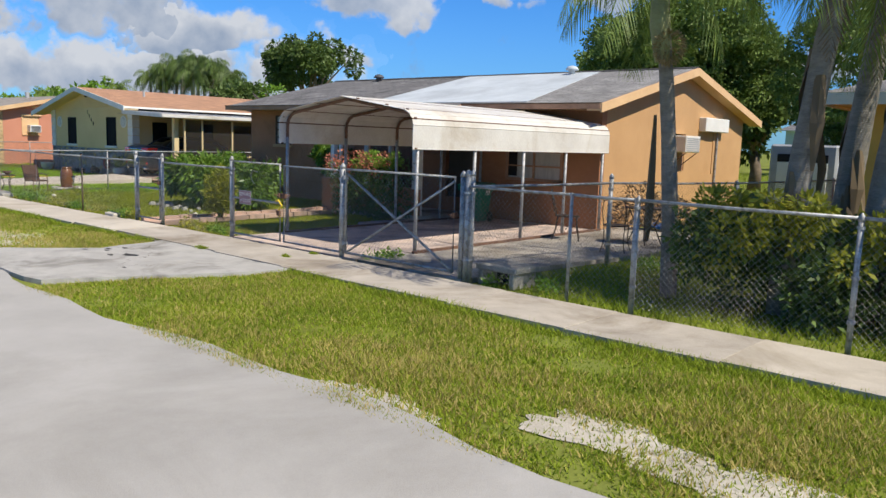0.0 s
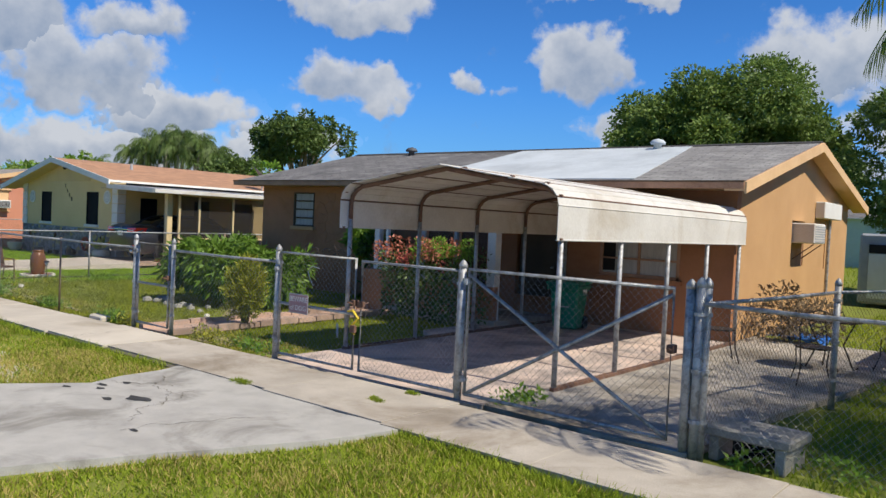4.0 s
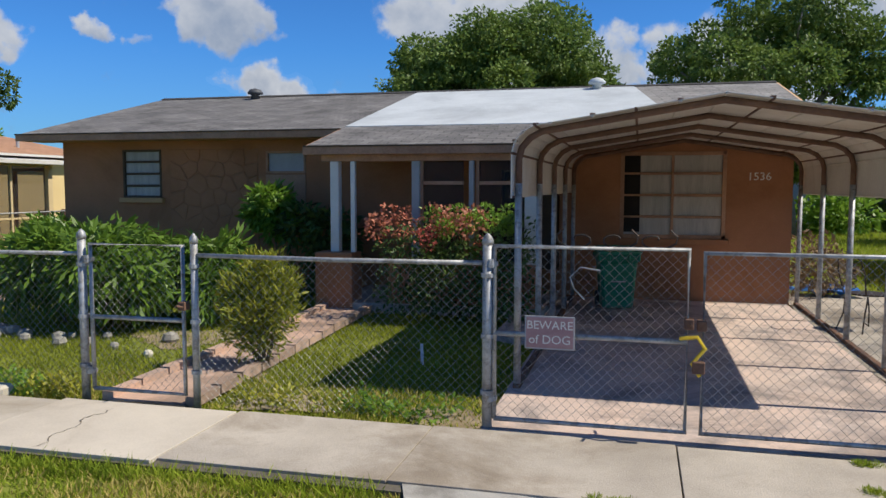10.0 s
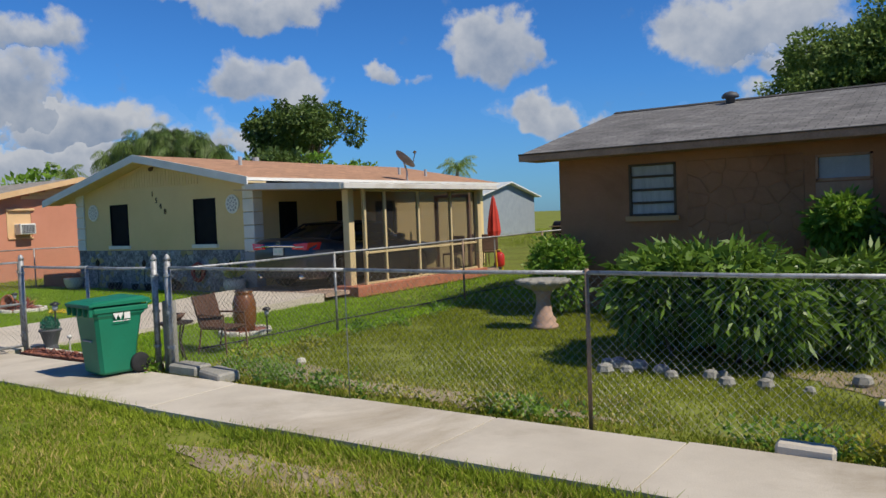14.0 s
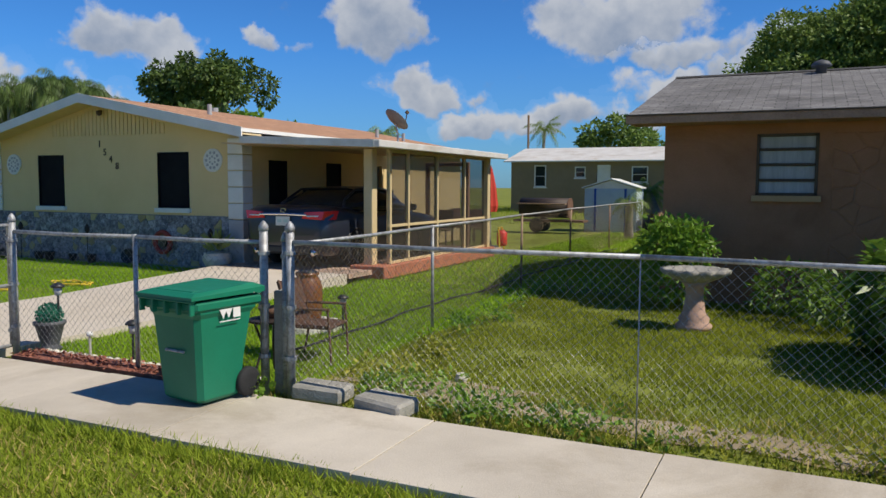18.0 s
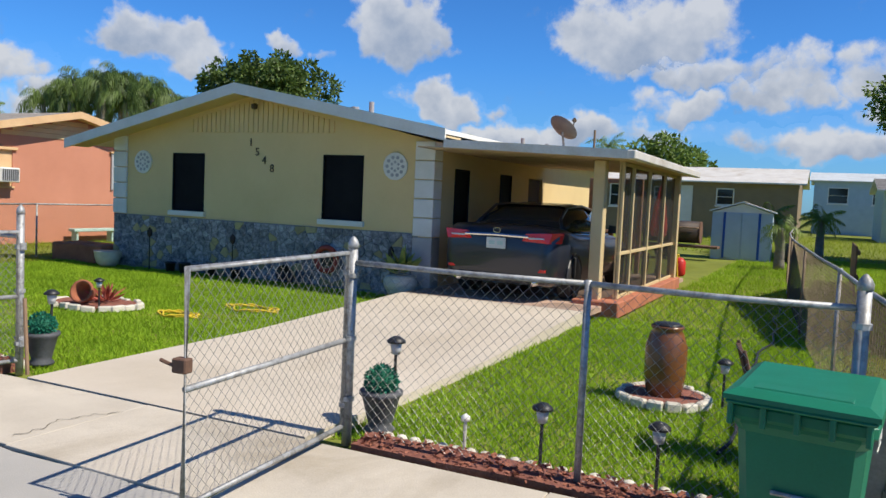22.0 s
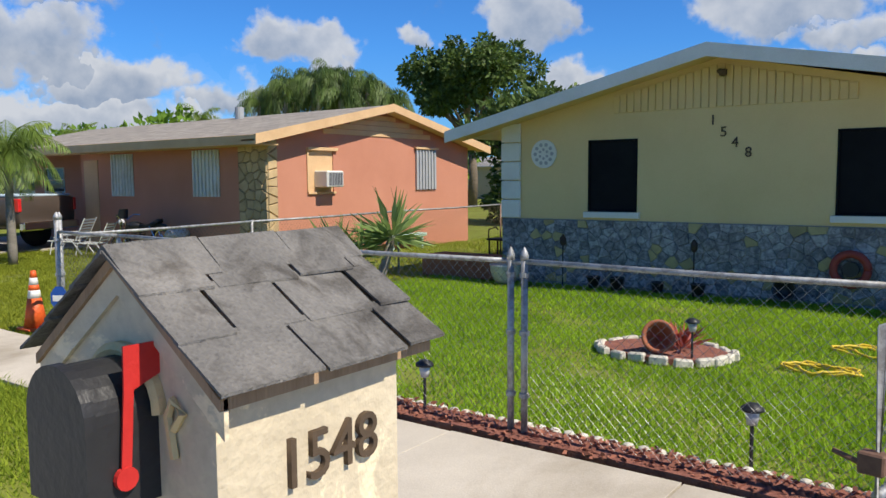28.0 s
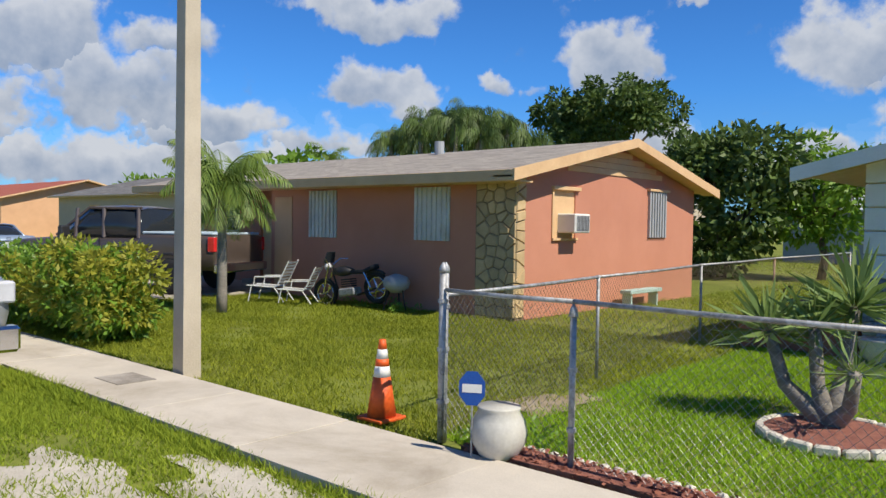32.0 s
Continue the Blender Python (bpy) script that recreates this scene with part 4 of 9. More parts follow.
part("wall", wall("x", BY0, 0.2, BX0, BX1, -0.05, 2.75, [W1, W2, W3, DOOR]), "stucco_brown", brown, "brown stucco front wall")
part("wall", wall("x", BY1 - 0.2, 0.2, BX0, BX1, -0.05, 2.75), "stucco_tan", brown)
# sun and shade in the colour: west gable darker stucco, east gable lighter
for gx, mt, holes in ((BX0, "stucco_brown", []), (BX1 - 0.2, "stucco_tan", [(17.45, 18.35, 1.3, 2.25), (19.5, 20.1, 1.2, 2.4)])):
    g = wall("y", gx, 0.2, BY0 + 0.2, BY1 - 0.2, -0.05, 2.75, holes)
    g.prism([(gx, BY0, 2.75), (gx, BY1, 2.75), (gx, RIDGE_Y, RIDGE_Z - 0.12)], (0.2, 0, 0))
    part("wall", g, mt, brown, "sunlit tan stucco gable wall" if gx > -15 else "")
part("floor_slab", MB().box(BX0 + 0.2, BY0 + 0.2, -0.04, BX1 - 0.2, BY1 - 0.2, 0.08), "concrete_dirty", brown)
part("base_course", MB().box(BX0 - 0.03, BY0 - 0.03, -0.06, BX1 - 3.4, BY0 - 0.001, 0.45), "stucco_brown", brown)


def roof_y(z):
    return RIDGE_Y - (RIDGE_Z - z) / PITCH


RX0, RX1 = -21.65, -8.22
PF = 12.2      # front of the porch
zp = RIDGE_Z - (RIDGE_Y - PF) * PITCH          # porch eave
ze = RIDGE_Z - (RIDGE_Y - 13.6) * PITCH
rf = MB()
slope(rf, (RX0, 13.6, ze), (-15.4, 13.6, ze), (-15.4, RIDGE_Y, RIDGE_Z), (RX0, RIDGE_Y, RIDGE_Z), 0.07)
part("roof", rf, ["shingle_grey", "trim_brown"], brown, "weathered grey shingle roof")
zw = 2.82
rf = MB()
slope(rf, (-15.4, PF, zp), (PORCH_R, PF, zp), (PORCH_R, roof_y(zw), zw), (-15.4, roof_y(zw), zw), 0.07)
slope(rf, (PORCH_R, 13.6, ze), (-10.2, 13.6, ze), (-10.2, roof_y(zw) + 0.25, zw + 0.25 * PITCH), (PORCH_R, roof_y(zw), zw), 0.07)
part("porch_roof", rf, ["shingle_grey", "trim_brown"], brown, "grey shingle porch roof")
rf = MB()
slope(rf, (-15.4, roof_y(zw), zw + 0.012), (-10.2, roof_y(zw), zw + 0.012), (-10.9, RIDGE_Y, RIDGE_Z + 0.012), (-15.4, RIDGE_Y, RIDGE_Z + 0.012), 0.07)
part("roof_coating", rf, ["roof_white", "roof_white"], brown, "white coated roof section")
rf = MB()
slope(rf, (-10.2, 13.6, ze), (RX1, 13.6, ze), (RX1, RIDGE_Y, RIDGE_Z), (-10.9, RIDGE_Y, RIDGE_Z), 0.07)
slope(rf, (RX1, 22.6, ze), (RX0, 22.6, ze), (RX0, RIDGE_Y, RIDGE_Z), (RX1, RIDGE_Y, RIDGE_Z), 0.07)
part("roof", rf, ["shingle_light", "trim_brown"], brown, "light grey shingle roof")
part("ridge_cap", MB().prism([(RX0, RIDGE_Y - 0.14, RIDGE_Z - 0.02), (RX0, RIDGE_Y, RIDGE_Z + 0.03), (RX0, RIDGE_Y + 0.14, RIDGE_Z - 0.02)], (RX1 - RX0, 0, 0)), "shingle_grey", brown)
for a, b, y, z in ((RX0, -15.4, 13.6, ze), (-15.4, PORCH_R, PF, zp), (PORCH_R, RX1, 13.6, ze)):
    part("fascia", MB().box(a, y - 0.035, z - 0.125, b, y - 0.003, z - 0.01, 0.004), "trim_brown", brown, "weathered brown fascia board")
    part("drip_edge", MB().box(a, y - 0.05, z - 0.012, b, y + 0.02, z + 0.012), "soffit_dark", brown)
part("soffit", MB().box(RX0 + 0.02, 13.6, ze - 0.12, -15.4, BY0, ze - 0.1), "trim_brown", brown)
part("soffit", MB().box(PORCH_R, 13.6, ze - 0.12, RX1 - 0.04, BY0, ze - 0.1), "stucco_tan", brown)
part("porch_ceiling", MB().box(-15.38, PF + 0.02, zp - 0.12, PORCH_R, BY0, zp - 0.1), "trim_brown", brown)
part("fascia", MB().prism([(-15.42, PF - 0.03, zp - 0.125), (-15.42, 13.6, ze - 0.125), (-15.42, 13.6, ze), (-15.42, PF - 0.03, zp - 0.01)], (0.03, 0, 0)), "trim_brown", brown)
for s, y in ((-1, 13.58), (1, 22.62)):
    part("bargeboard", MB().prism([(RX1 + 0.002, y, ze - 0.2), (RX1 + 0.002, RIDGE_Y, RIDGE_Z - 0.2), (RX1 + 0.002, RIDGE_Y, RIDGE_Z - 0.01), (RX1 + 0.002, y, ze - 0.01)], (0.04, 0, 0)), "wood_peach", brown, "peach painted bargeboard")
    part("gable_soffit", MB().prism([(BX1, y, ze - 0.16), (BX1, RIDGE_Y, RIDGE_Z - 0.16), (BX1, RIDGE_Y, RIDGE_Z - 0.13), (BX1, y, ze - 0.13)], (RX1 - BX1, 0, 0)), "wood_peach", brown)
window(brown, "x", BY0, *W1, "soffit_dark", "curtain", bars=3, sill="stucco_tan", sill_label="")
window(brown, "x", BY0, *W2, "trim_brown", "paint_grey", bars=0, sill=None)
part("window_board", MB().box(W2[0], BY0 - 0.02, 1.35, W2[1], BY0 - 0.001, 2.03, 0.005), "trim_brown", brown, "brown board below a small window")
w3 = window(brown, "x", BY0, *W3, "trim_brown", "curtain", bars=3, mullions=1, sill="stucco_brown", sill_label="", fw=0.06)
part("void", MB().box(W3[0] + 0.05, BY0 + 0.02, W3[2] + 0.1, W3[0] + 0.3, BY0 + 0.1, W3[3] - 0.05), "void_dark", w3, "dark open louvre")
dr = part("door", MB().box(DOOR[0] + 0.04, BY0 + 0.06, DOOR[2], DOOR[1] - 0.04, BY0 + 0.11, DOOR[3] - 0.03, 0.01), "soffit_dark", brown, "dark brown front door")
part("door_handle", MB().tube([(DOOR[1] - 0.12, BY0 + 0.06, 1.05), (DOOR[1] - 0.12, BY0, 1.05)], 0.02), "galvanised", dr)
stones(brown, "x", BY0, -18.95, -17.2, 0.5, 2.5, 46, 21, "stucco_brown", proud=0.012, gap=0.006)
for zz, h in ((zp - 0.22, 0.1),):
    part("porch_beam", MB().box(-15.2, PF + 0.12, zz, PORCH_R, PF + 0.26, zz + h, 0.006), "trim_brown", brown)
for px, w, mt in ((-15.0, 0.13, "paint_white"), (-14.72, 0.07, "paint_white"), (-13.78, 0.12, "paint_grey"), (-12.15, 0.18, "paint_white"), (-12.98, 0.07, "paint_grey")):
    base = 0.84 if px < -14 else 0.02
    part("porch_post", MB().box(px - w / 2, PF + 0.12, base, px + w / 2, PF + 0.12 + w, zp - 0.22, 0.008), mt, brown, "peeling white porch post" if mt == "paint_white" else "grey porch post")
part("pier", MB().box(-15.27, PF + 0.02, -0.03, -14.7, PF + 0.42, 0.84, 0.012), "stucco_brown", brown, "low brown pier")
part("knee_wall", MB().box(-14.2, PF + 0.1, -0.03, -12.05, PF + 0.24, 0.72, 0.01), "stucco_brown", brown)
part("porch_floor", MB().box(-15.15, PF + 0.04, -0.05, -11.95, BY0, 0.1, 0.01), "concrete_dirty", brown)
for a, b in ((-13.7, -13.1), (-12.9, -12.3)):
    pn = part("screen_panel", MB().box(a, PF + 0.18, 0.75, b, PF + 0.19, zp - 0.22), "screen_mesh", brown, "dark porch screen")
    part("screen_frame", MB().box(a, PF + 0.16, 1.85, b, PF + 0.21, 1.9).box(a - 0.02, PF + 0.16, 0.74, a + 0.02, PF + 0.21, zp - 0.22), "trim_brown", pn)
letters("house_number", "1536", 0.17, "paint_white", pose(-9.0, BY0 - 0.012, 1.98, *FACE_STREET), brown, "white house number 1536")
for vx in (-19.1, -11.6):
    vy = RIDGE_Y - 0.35
    part("roof_vent", MB().lathe([(0.09, 0), (0.09, 0.13), (0.17, 0.14), (0.17, 0.18), (0.12, 0.24), (0.02, 0.27)], (vx, vy, RIDGE_Z - 0.12), 16), "roof_white" if vx > -15 else "paint_slate", brown, "round metal roof vent", smooth=True)
acb = part("air_conditioner", MB().box(BX1 - 0.1, 17.5, 1.78, BX1 + 0.42, 18.3, 2.2, 0.02), "metal_white", brown, "white window air conditioner")
for k in range(7):
    part("fin", MB().box(BX1 + 0.42, 17.54, 1.82 + k * 0.05, BX1 + 0.428, 18.26, 1.845 + k * 0.05), "paint_grey", acb)
for yy in (17.6, 18.2):
    part("bracket", MB().tube([(BX1, yy, 1.45), (BX1 + 0.38, yy, 1.77)], 0.012, 6), "metal_rust", acb)
part("window_board", MB().box(BX1 - 0.06, 17.45, 1.3, BX1 - 0.02, 18.35, 1.77), "trim_brown", brown, "brown boarded lower sash")
part("window_board", MB().box(BX1 - 0.06, 19.5, 1.2, BX1 - 0.02, 20.1, 2.4), "stucco_tan", brown)
part("shutter_box", MB().box(BX1 + 0.002, 19.1, 2.35, BX1 + 0.2, 20.6, 2.72, 0.015), "paint_white", brown, "white shutter box over a window")
part("conduit", MB().tube([(BX1 + 0.04, 20.25, 2.35), (BX1 + 0.04, 20.25, 0.6)], 0.03, 8), "galvanised", brown)

# ---- the yellow house, number 1548 ----
YX0, YX1, YY0, YY1 = -36.34, -29.17, 14.17, 24.2
YPX, YPZ, YEZ = -32.85, 3.42, 2.5
yellow = thing("house", "yellow stucco bungalow with grey stone base and tan shingle roof", "house")
YW1, YW2 = (-34.81, -34.01, 1.13, 2.23), (-31.32, -30.5, 1.14, 2.25)
part("wall", wall("x", YY0, 0.2, YX0, YX1, -0.05, 2.5, [YW1, YW2]).prism([(YX0, YY0, 2.5), (YX1, YY0, 2.5), (YPX, YY0, YPZ - 0.1)], (0, 0.2, 0)), "stucco_yellow", yellow, "yellow stucco front gable wall")
side_holes = [(14.95, 15.55, 1.0, 2.1), (17.0, 17.6, 1.0, 2.1), (18.6, 19.5, 0.1, 2.1)]
part("wall", wall("y", YX1 - 0.2, 0.2, YY0 + 0.2, YY1, -0.05, 2.5, side_holes), "stucco_yellow", yellow)
part("wall", wall("y", YX0, 0.2, YY0 + 0.2, YY1, -0.05, 2.5), "stucco_yellow", yellow)
part("wall", wall("x", YY1, 0.2, YX0, YX1, -0.05, 2.5).prism([(YX0, YY1, 2.5), (YX1, YY1, 2.5), (YPX, YY1, YPZ - 0.1)], (0, 0.2, 0)), "stucco_yellow", yellow)
YL, YR, YF, YB = -37.15, -28.72, 13.62, 24.8
zl = YPZ - (YPX - YL) * 0.232
zr = YPZ - (YR - YPX) * 0.19
rf = MB()
slope(rf, (YL, YB, zl), (YL, YF, zl), (YPX, YF, YPZ), (YPX, YB, YPZ), 0.07)
slope(rf, (YR, YF, zr), (YR, YB, zr), (YPX, YB, YPZ), (YPX, YF, YPZ), 0.07)
part("roof", rf, ["shingle_tan", "paint_white"], yellow, "faded tan shingle roof")
for a, b, zz in ((YL, YPX, zl), (YR, YPX, zr)):
    part("bargeboard", MB().prism([(a, YF - 0.03, zz - 0.17), (b, YF - 0.03, YPZ - 0.17), (b, YF - 0.03, YPZ + 0.015), (a, YF - 0.03, zz + 0.015)], (0, 0.03, 0)), "paint_white", yellow, "white bargeboard")
    part("gable_soffit", MB().prism([(a, YF, zz - 0.12), (b, YF, YPZ - 0.12), (b, YF, YPZ - 0.09), (a, YF, zz - 0.09)], (0, YY0 - YF, 0)), "paint_cream", yellow)
for h in (YW1, YW2):
    window(yellow, "x", YY0, *h, "window_dark", "window_dark", bars=0, depth=0.03, fw=0.03)
for y0, y1, z0, z1 in side_holes[:2]:
    window(yellow, "y", YX1, y0, y1, z0, z1, "window_dark", "window_dark", face=1, depth=0.03, fw=0.03)
part("door", MB().box(YX1 - 0.12, 18.62, 0.1, YX1 - 0.06, 19.48, 2.08, 0.01), "soffit_dark", yellow, "dark screen door")
part("stone_backing", MB().box(YX0 - 0.02, YY0 - 0.02, -0.05, YX1 - 0.25, YY0 - 0.001, 1.0), "joint_grey", yellow)
for qx in (YX0 - 0.03, YX1 - 0.33):
    zq = 1.0 if qx < -33 else 0.95
    k = 0
    while zq < 2.45:
        h = min(0.31, 2.56 - zq)
        part("quoin_block", MB().box(qx, YY0 - 0.05, zq + 0.008, qx + 0.36, YY0 - 0.001 if qx < -33 else YY0 + 0.25, zq + h - 0.008, 0.012), "paint_white", yellow, "white quoin block")
        zq += h
part("corner_pier", MB().box(YX1 - 0.33, YY0 - 0.045, -0.05, YX1 + 0.03, YY0 + 0.25, 0.94, 0.012), "paint_grey", yellow)
for k in range(30):
    xa = -34.4 + k * 0.11
    top = YPZ - 0.2 - abs(xa + 0.05 - YPX) * 0.232
    if top > 2.66:
        part("gable_board", MB().box(xa + 0.007, YY0 - 0.022, 2.62, xa + 0.103, YY0 - 0.001, top, 0.005), "stucco_yellow", yellow)
for cx, cz in ((-35.58, 2.04), (-29.88, 2.08)):
    md = part("wall_medallion", MB().tube([(cx, YY0 - 0.001, cz), (cx, YY0 - 0.03, cz)], 0.225, 32), "paint_white", yellow, "round white plaster medallion with lattice relief")
    for k in range(10):
        w = 2 * math.pi * k / 10
        part("rosette", MB().tube([(cx + 0.15 * math.cos(w), YY0 - 0.028, cz + 0.15 * math.sin(w)), (cx + 0.15 * math.cos(w), YY0 - 0.036, cz + 0.15 * math.sin(w))], 0.032, 6), "paint_grey", md)
    for k in range(6):
        w = 2 * math.pi * (k + 0.5) / 6
        part("petal", MB().tube([(cx + 0.07 * math.cos(w), YY0 - 0.028, cz + 0.07 * math.sin(w)), (cx + 0.07 * math.cos(w), YY0 - 0.036, cz + 0.07 * math.sin(w))], 0.024, 6), "paint_grey", md)
for ch, dx, dz in (("1", -32.91, 2.44), ("5", -32.76, 2.27), ("4", -32.60, 2.12), ("8", -32.42, 1.98)):
    letters("house_number", ch, 0.2, "soffit_dark", pose(dx, YY0 - 0.014, dz, *FACE_STREET), yellow, "dark metal numeral " + ch)
lt = part("flood_light", MB().tube([(-32.82, YY0 - 0.01, 3.12), (-32.82, YY0 - 0.09, 3.1)], 0.03, 10), "soffit_dark", yellow, "small dark flood light")
part("lamp_head", MB().lathe([(0.02, 0), (0.055, 0.02), (0.06, 0.09), (0.03, 0.1)], (-32.75, YY0 - 0.14, 3.02), 12), "soffit_dark", lt, smooth=True)
# carport of the yellow house
CR, CF, CB = -25.93, 13.55, 19.6
rf = MB()
slope(rf, (YR + 0.02, CF, 2.46), (CR, CF, 2.34), (CR, CB, 2.34), (YR + 0.02, CB, 2.46), 0.05)
part("carport_roof", rf, ["metal_white", "metal_white"], yellow, "flat white aluminium carport roof")
for k in range(13):
    yy = CF + 0.2 + k * 0.45
    part("roof_rib", MB().prism([(YR + 0.02, yy, 2.461), (CR, yy, 2.341), (CR, yy, 2.375), (YR + 0.02, yy, 2.495)], (0, 0.035, 0)), "metal_white", yellow)
part("gutter", MB().box(CR - 0.02, CF - 0.03, 2.24, CR + 0.1, CB, 2.36, 0.012), "metal_white", yellow)
part("carport_fascia", MB().prism([(YR + 0.02, CF - 0.04, 2.36), (CR, CF - 0.04, 2.24), (CR, CF - 0.04, 2.36), (YR + 0.02, CF - 0.04, 2.48)], (0, 0.04, 0)), "metal_white", yellow)
part("carport_ceiling", MB().prism([(YX1, CF + 0.03, 2.36), (CR - 0.05, CF + 0.03, 2.25), (CR - 0.05, CF + 0.03, 2.27), (YX1, CF + 0.03, 2.38)], (0, CB - CF - 0.1, 0)), "ceiling_tan", yellow, "tan carport ceiling")
part("carport_post", MB().box(-26.6, 14.3, -0.02, -26.42, 14.48, 2.26, 0.012), "paint_cream", yellow, "cream square carport post")
part("curb", MB().box(-26.42, 14.55, -0.03, -26.08, CB - 0.2, 0.2, 0.015), "brick_red", yellow, "red brick curb")
part("curb", MB().box(-26.78, 14.12, -0.03, -26.08, 14.55, 0.2, 0.015), "brick_red", yellow)
scr = part("screen_wall", MB().box(-26.25, 14.55, 0.2, -26.24, CB - 0.3, 2.24), "screen_mesh", yellow, "dark insect screen wall")
ys = [14.56, 15.26, 16.52, 17.9, 19.2]
for yy in ys:
    part("screen_post", MB().box(-26.28, yy, 0.1, -26.2, yy + 0.06, 2.26, 0.005), "paint_cream", scr)
for zz in (0.2, 0.86, 2.2):
    part("screen_rail", MB().box(-26.275, 14.55, zz, -26.21, CB - 0.3, zz + 0.05, 0.005), "paint_cream", scr)
part("carport_post", MB().box(-26.3, CB - 0.5, 0.0, -26.14, CB - 0.34, 2.26, 0.01), "paint_cream", yellow)
for k, (px, mt) in enumerate(((-28.3, "trim_brown"), (-27.2, "trim_brown"))):
    part("patio_post", MB().box(px, 20.2, 0.0, px + 0.1, 20.3, 2.1, 0.01), mt, yellow, "dark brown patio frame post")
part("patio_beam", MB().box(-28.3, 20.2, 2.1, -27.1, 20.3, 2.2, 0.01), "trim_brown", yellow)
dish = part("satellite_dish", MB().lathe([(0.02, 0.0), (0.2, 0.025), (0.34, 0.075), (0.345, 0.085), (0.2, 0.04), (0.02, 0.015)], (0, 0, 0), 24), "dish_grey", yellow, "dark grey satellite dish", smooth=True,
            m=look((-28.8, 19.5, 3.2), (-29.2, 18.85, 2.4)))
part("dish_mast", MB().tube([(-28.77, 19.6, 2.45), (-28.77, 19.6, 2.9), (-28.77, 19.48, 3.15)], 0.025, 8), "galvanised", yellow)
part("feed_arm", MB().tube([(0, -0.3, 0.06), (0, -0.1, 0.42)], 0.012, 6).box(-0.03, -0.13, 0.38, 0.03, -0.05, 0.46, 0.005), "soffit_dark", dish)
for vx, vy in ((-31.4, 15.8), (-30.4, 21.4), (-30.1, 22.4), (-33.2, 18.0)):
    zz = YPZ - abs(vx - YPX) * (0.19 if vx > YPX else 0.232)
    part("vent_pipe", MB().tube([(vx, vy, zz - 0.05), (vx, vy, zz + 0.22)], 0.05 if vx > -33 else 0.1, 10), "paint_grey", yellow)

# ---- the pink house ----
PX0, PX1, PY0, PY1 = -48.9, -41.78, 13.8, 20.85
PRY, PRZ, PEZ = 17.35, 3.42, 2.56
pink = thing("house", "salmon pink stucco bungalow with tan stone corner and peach trim", "house")
PW0, PW1 = (-47.44, -46.55, 1.33, 2.3), (-44.19, -43.3, 1.34, 2.31)
PA, PW2 = (14.95, 15.72, 1.4, 2.3), (18.68, 19.55, 1.42, 2.4)
part("wall", wall("x", PY0, 0.2, PX0, PX1, -0.05, 2.55, [PW0, PW1]), "stucco_pink", pink, "shaded pink stucco front wall")
part("wall", wall("y", PX1 - 0.2, 0.2, PY0 + 0.2, PY1, -0.05, 2.55, [PA, PW2]).prism([(PX1 - 0.2, PY0, 2.55), (PX1 - 0.2, PY1, 2.55), (PX1 - 0.2, PRY, PRZ - 0.1)], (0.2, 0, 0)), "stucco_pink", pink, "sunlit pink stucco gable wall")
part("wall", wall("x", PY1, 0.2, PX0, PX1, -0.05, 2.55), "stucco_pink", pink)
part("wall", wall("y", PX0, 0.2, PY0 + 0.2, PY1, -0.05, 2.55), "stucco_pink", pink)
part("wall", wall("x", PY0 + 1.3, 0.2, -54.0, PX0, -0.05, 2.55, [(-51.2, -50.3, 0.05, 2.1), (-53.4, -52.2, 1.0, 2.1)]), "stucco_pink", pink, "set back pink front wall")
part("wall", wall("y", -54.0, 0.2, PY0 + 1.5, PY1, -0.05, 2.55), "stucco_pink", pink)
RL, RR = -54.5, -41.38
rf = MB()
slope(rf, (RL, 13.2, PEZ - 0.02), (RR, 13.2, PEZ - 0.02), (RR, PRY, PRZ), (RL, PRY, PRZ), 0.06)
slope(rf, (RR, 21.5, PEZ - 0.02), (RL, 21.5, PEZ - 0.02), (RL, PRY, PRZ), (RR, PRY, PRZ), 0.06)
part("roof", rf, ["shingle_pinkhouse", "wood_peach"], pink, "pale grey shingle roof")
part("fascia", MB().box(RL, 13.15, PEZ - 0.2, RR, 13.19, PEZ - 0.01, 0.005), "wood_peach", pink, "peach fascia board")
part("soffit", MB().box(RL, 13.2, PEZ - 0.2, RR - 0.05, PY0, PEZ - 0.17), "wood_peach", pink)
for y in (13.15, 21.55):
    part("bargeboard", MB().prism([(RR, y, PEZ - 0.2), (RR, PRY, PRZ - 0.16), (RR, PRY, PRZ + 0.02), (RR, y, PEZ)], (0.04, 0, 0)), "wood_peach", pink, "peach bargeboard")
    part("gable_soffit", MB().prism([(PX1, y, PEZ - 0.13), (PX1, PRY, PRZ - 0.13), (PX1, PRY, PRZ - 0.1), (PX1, y, PEZ - 0.1)], (RR - PX1, 0, 0)), "wood_peach", pink)
for k in range(5):
    z0 = 2.68 + k * 0.125
    hw = (PRZ - 0.24 - z0) / 0.205 * 0.9
    if hw > 0.2:
        part("gable_siding", MB().box(PX1 + 0.001, PRY - min(hw, 1.95), z0, PX1 + 0.025, PRY + min(hw, 1.95), z0 + 0.118, 0.006), "wood_peach", pink, "peach gable siding board" if k == 0 else "")
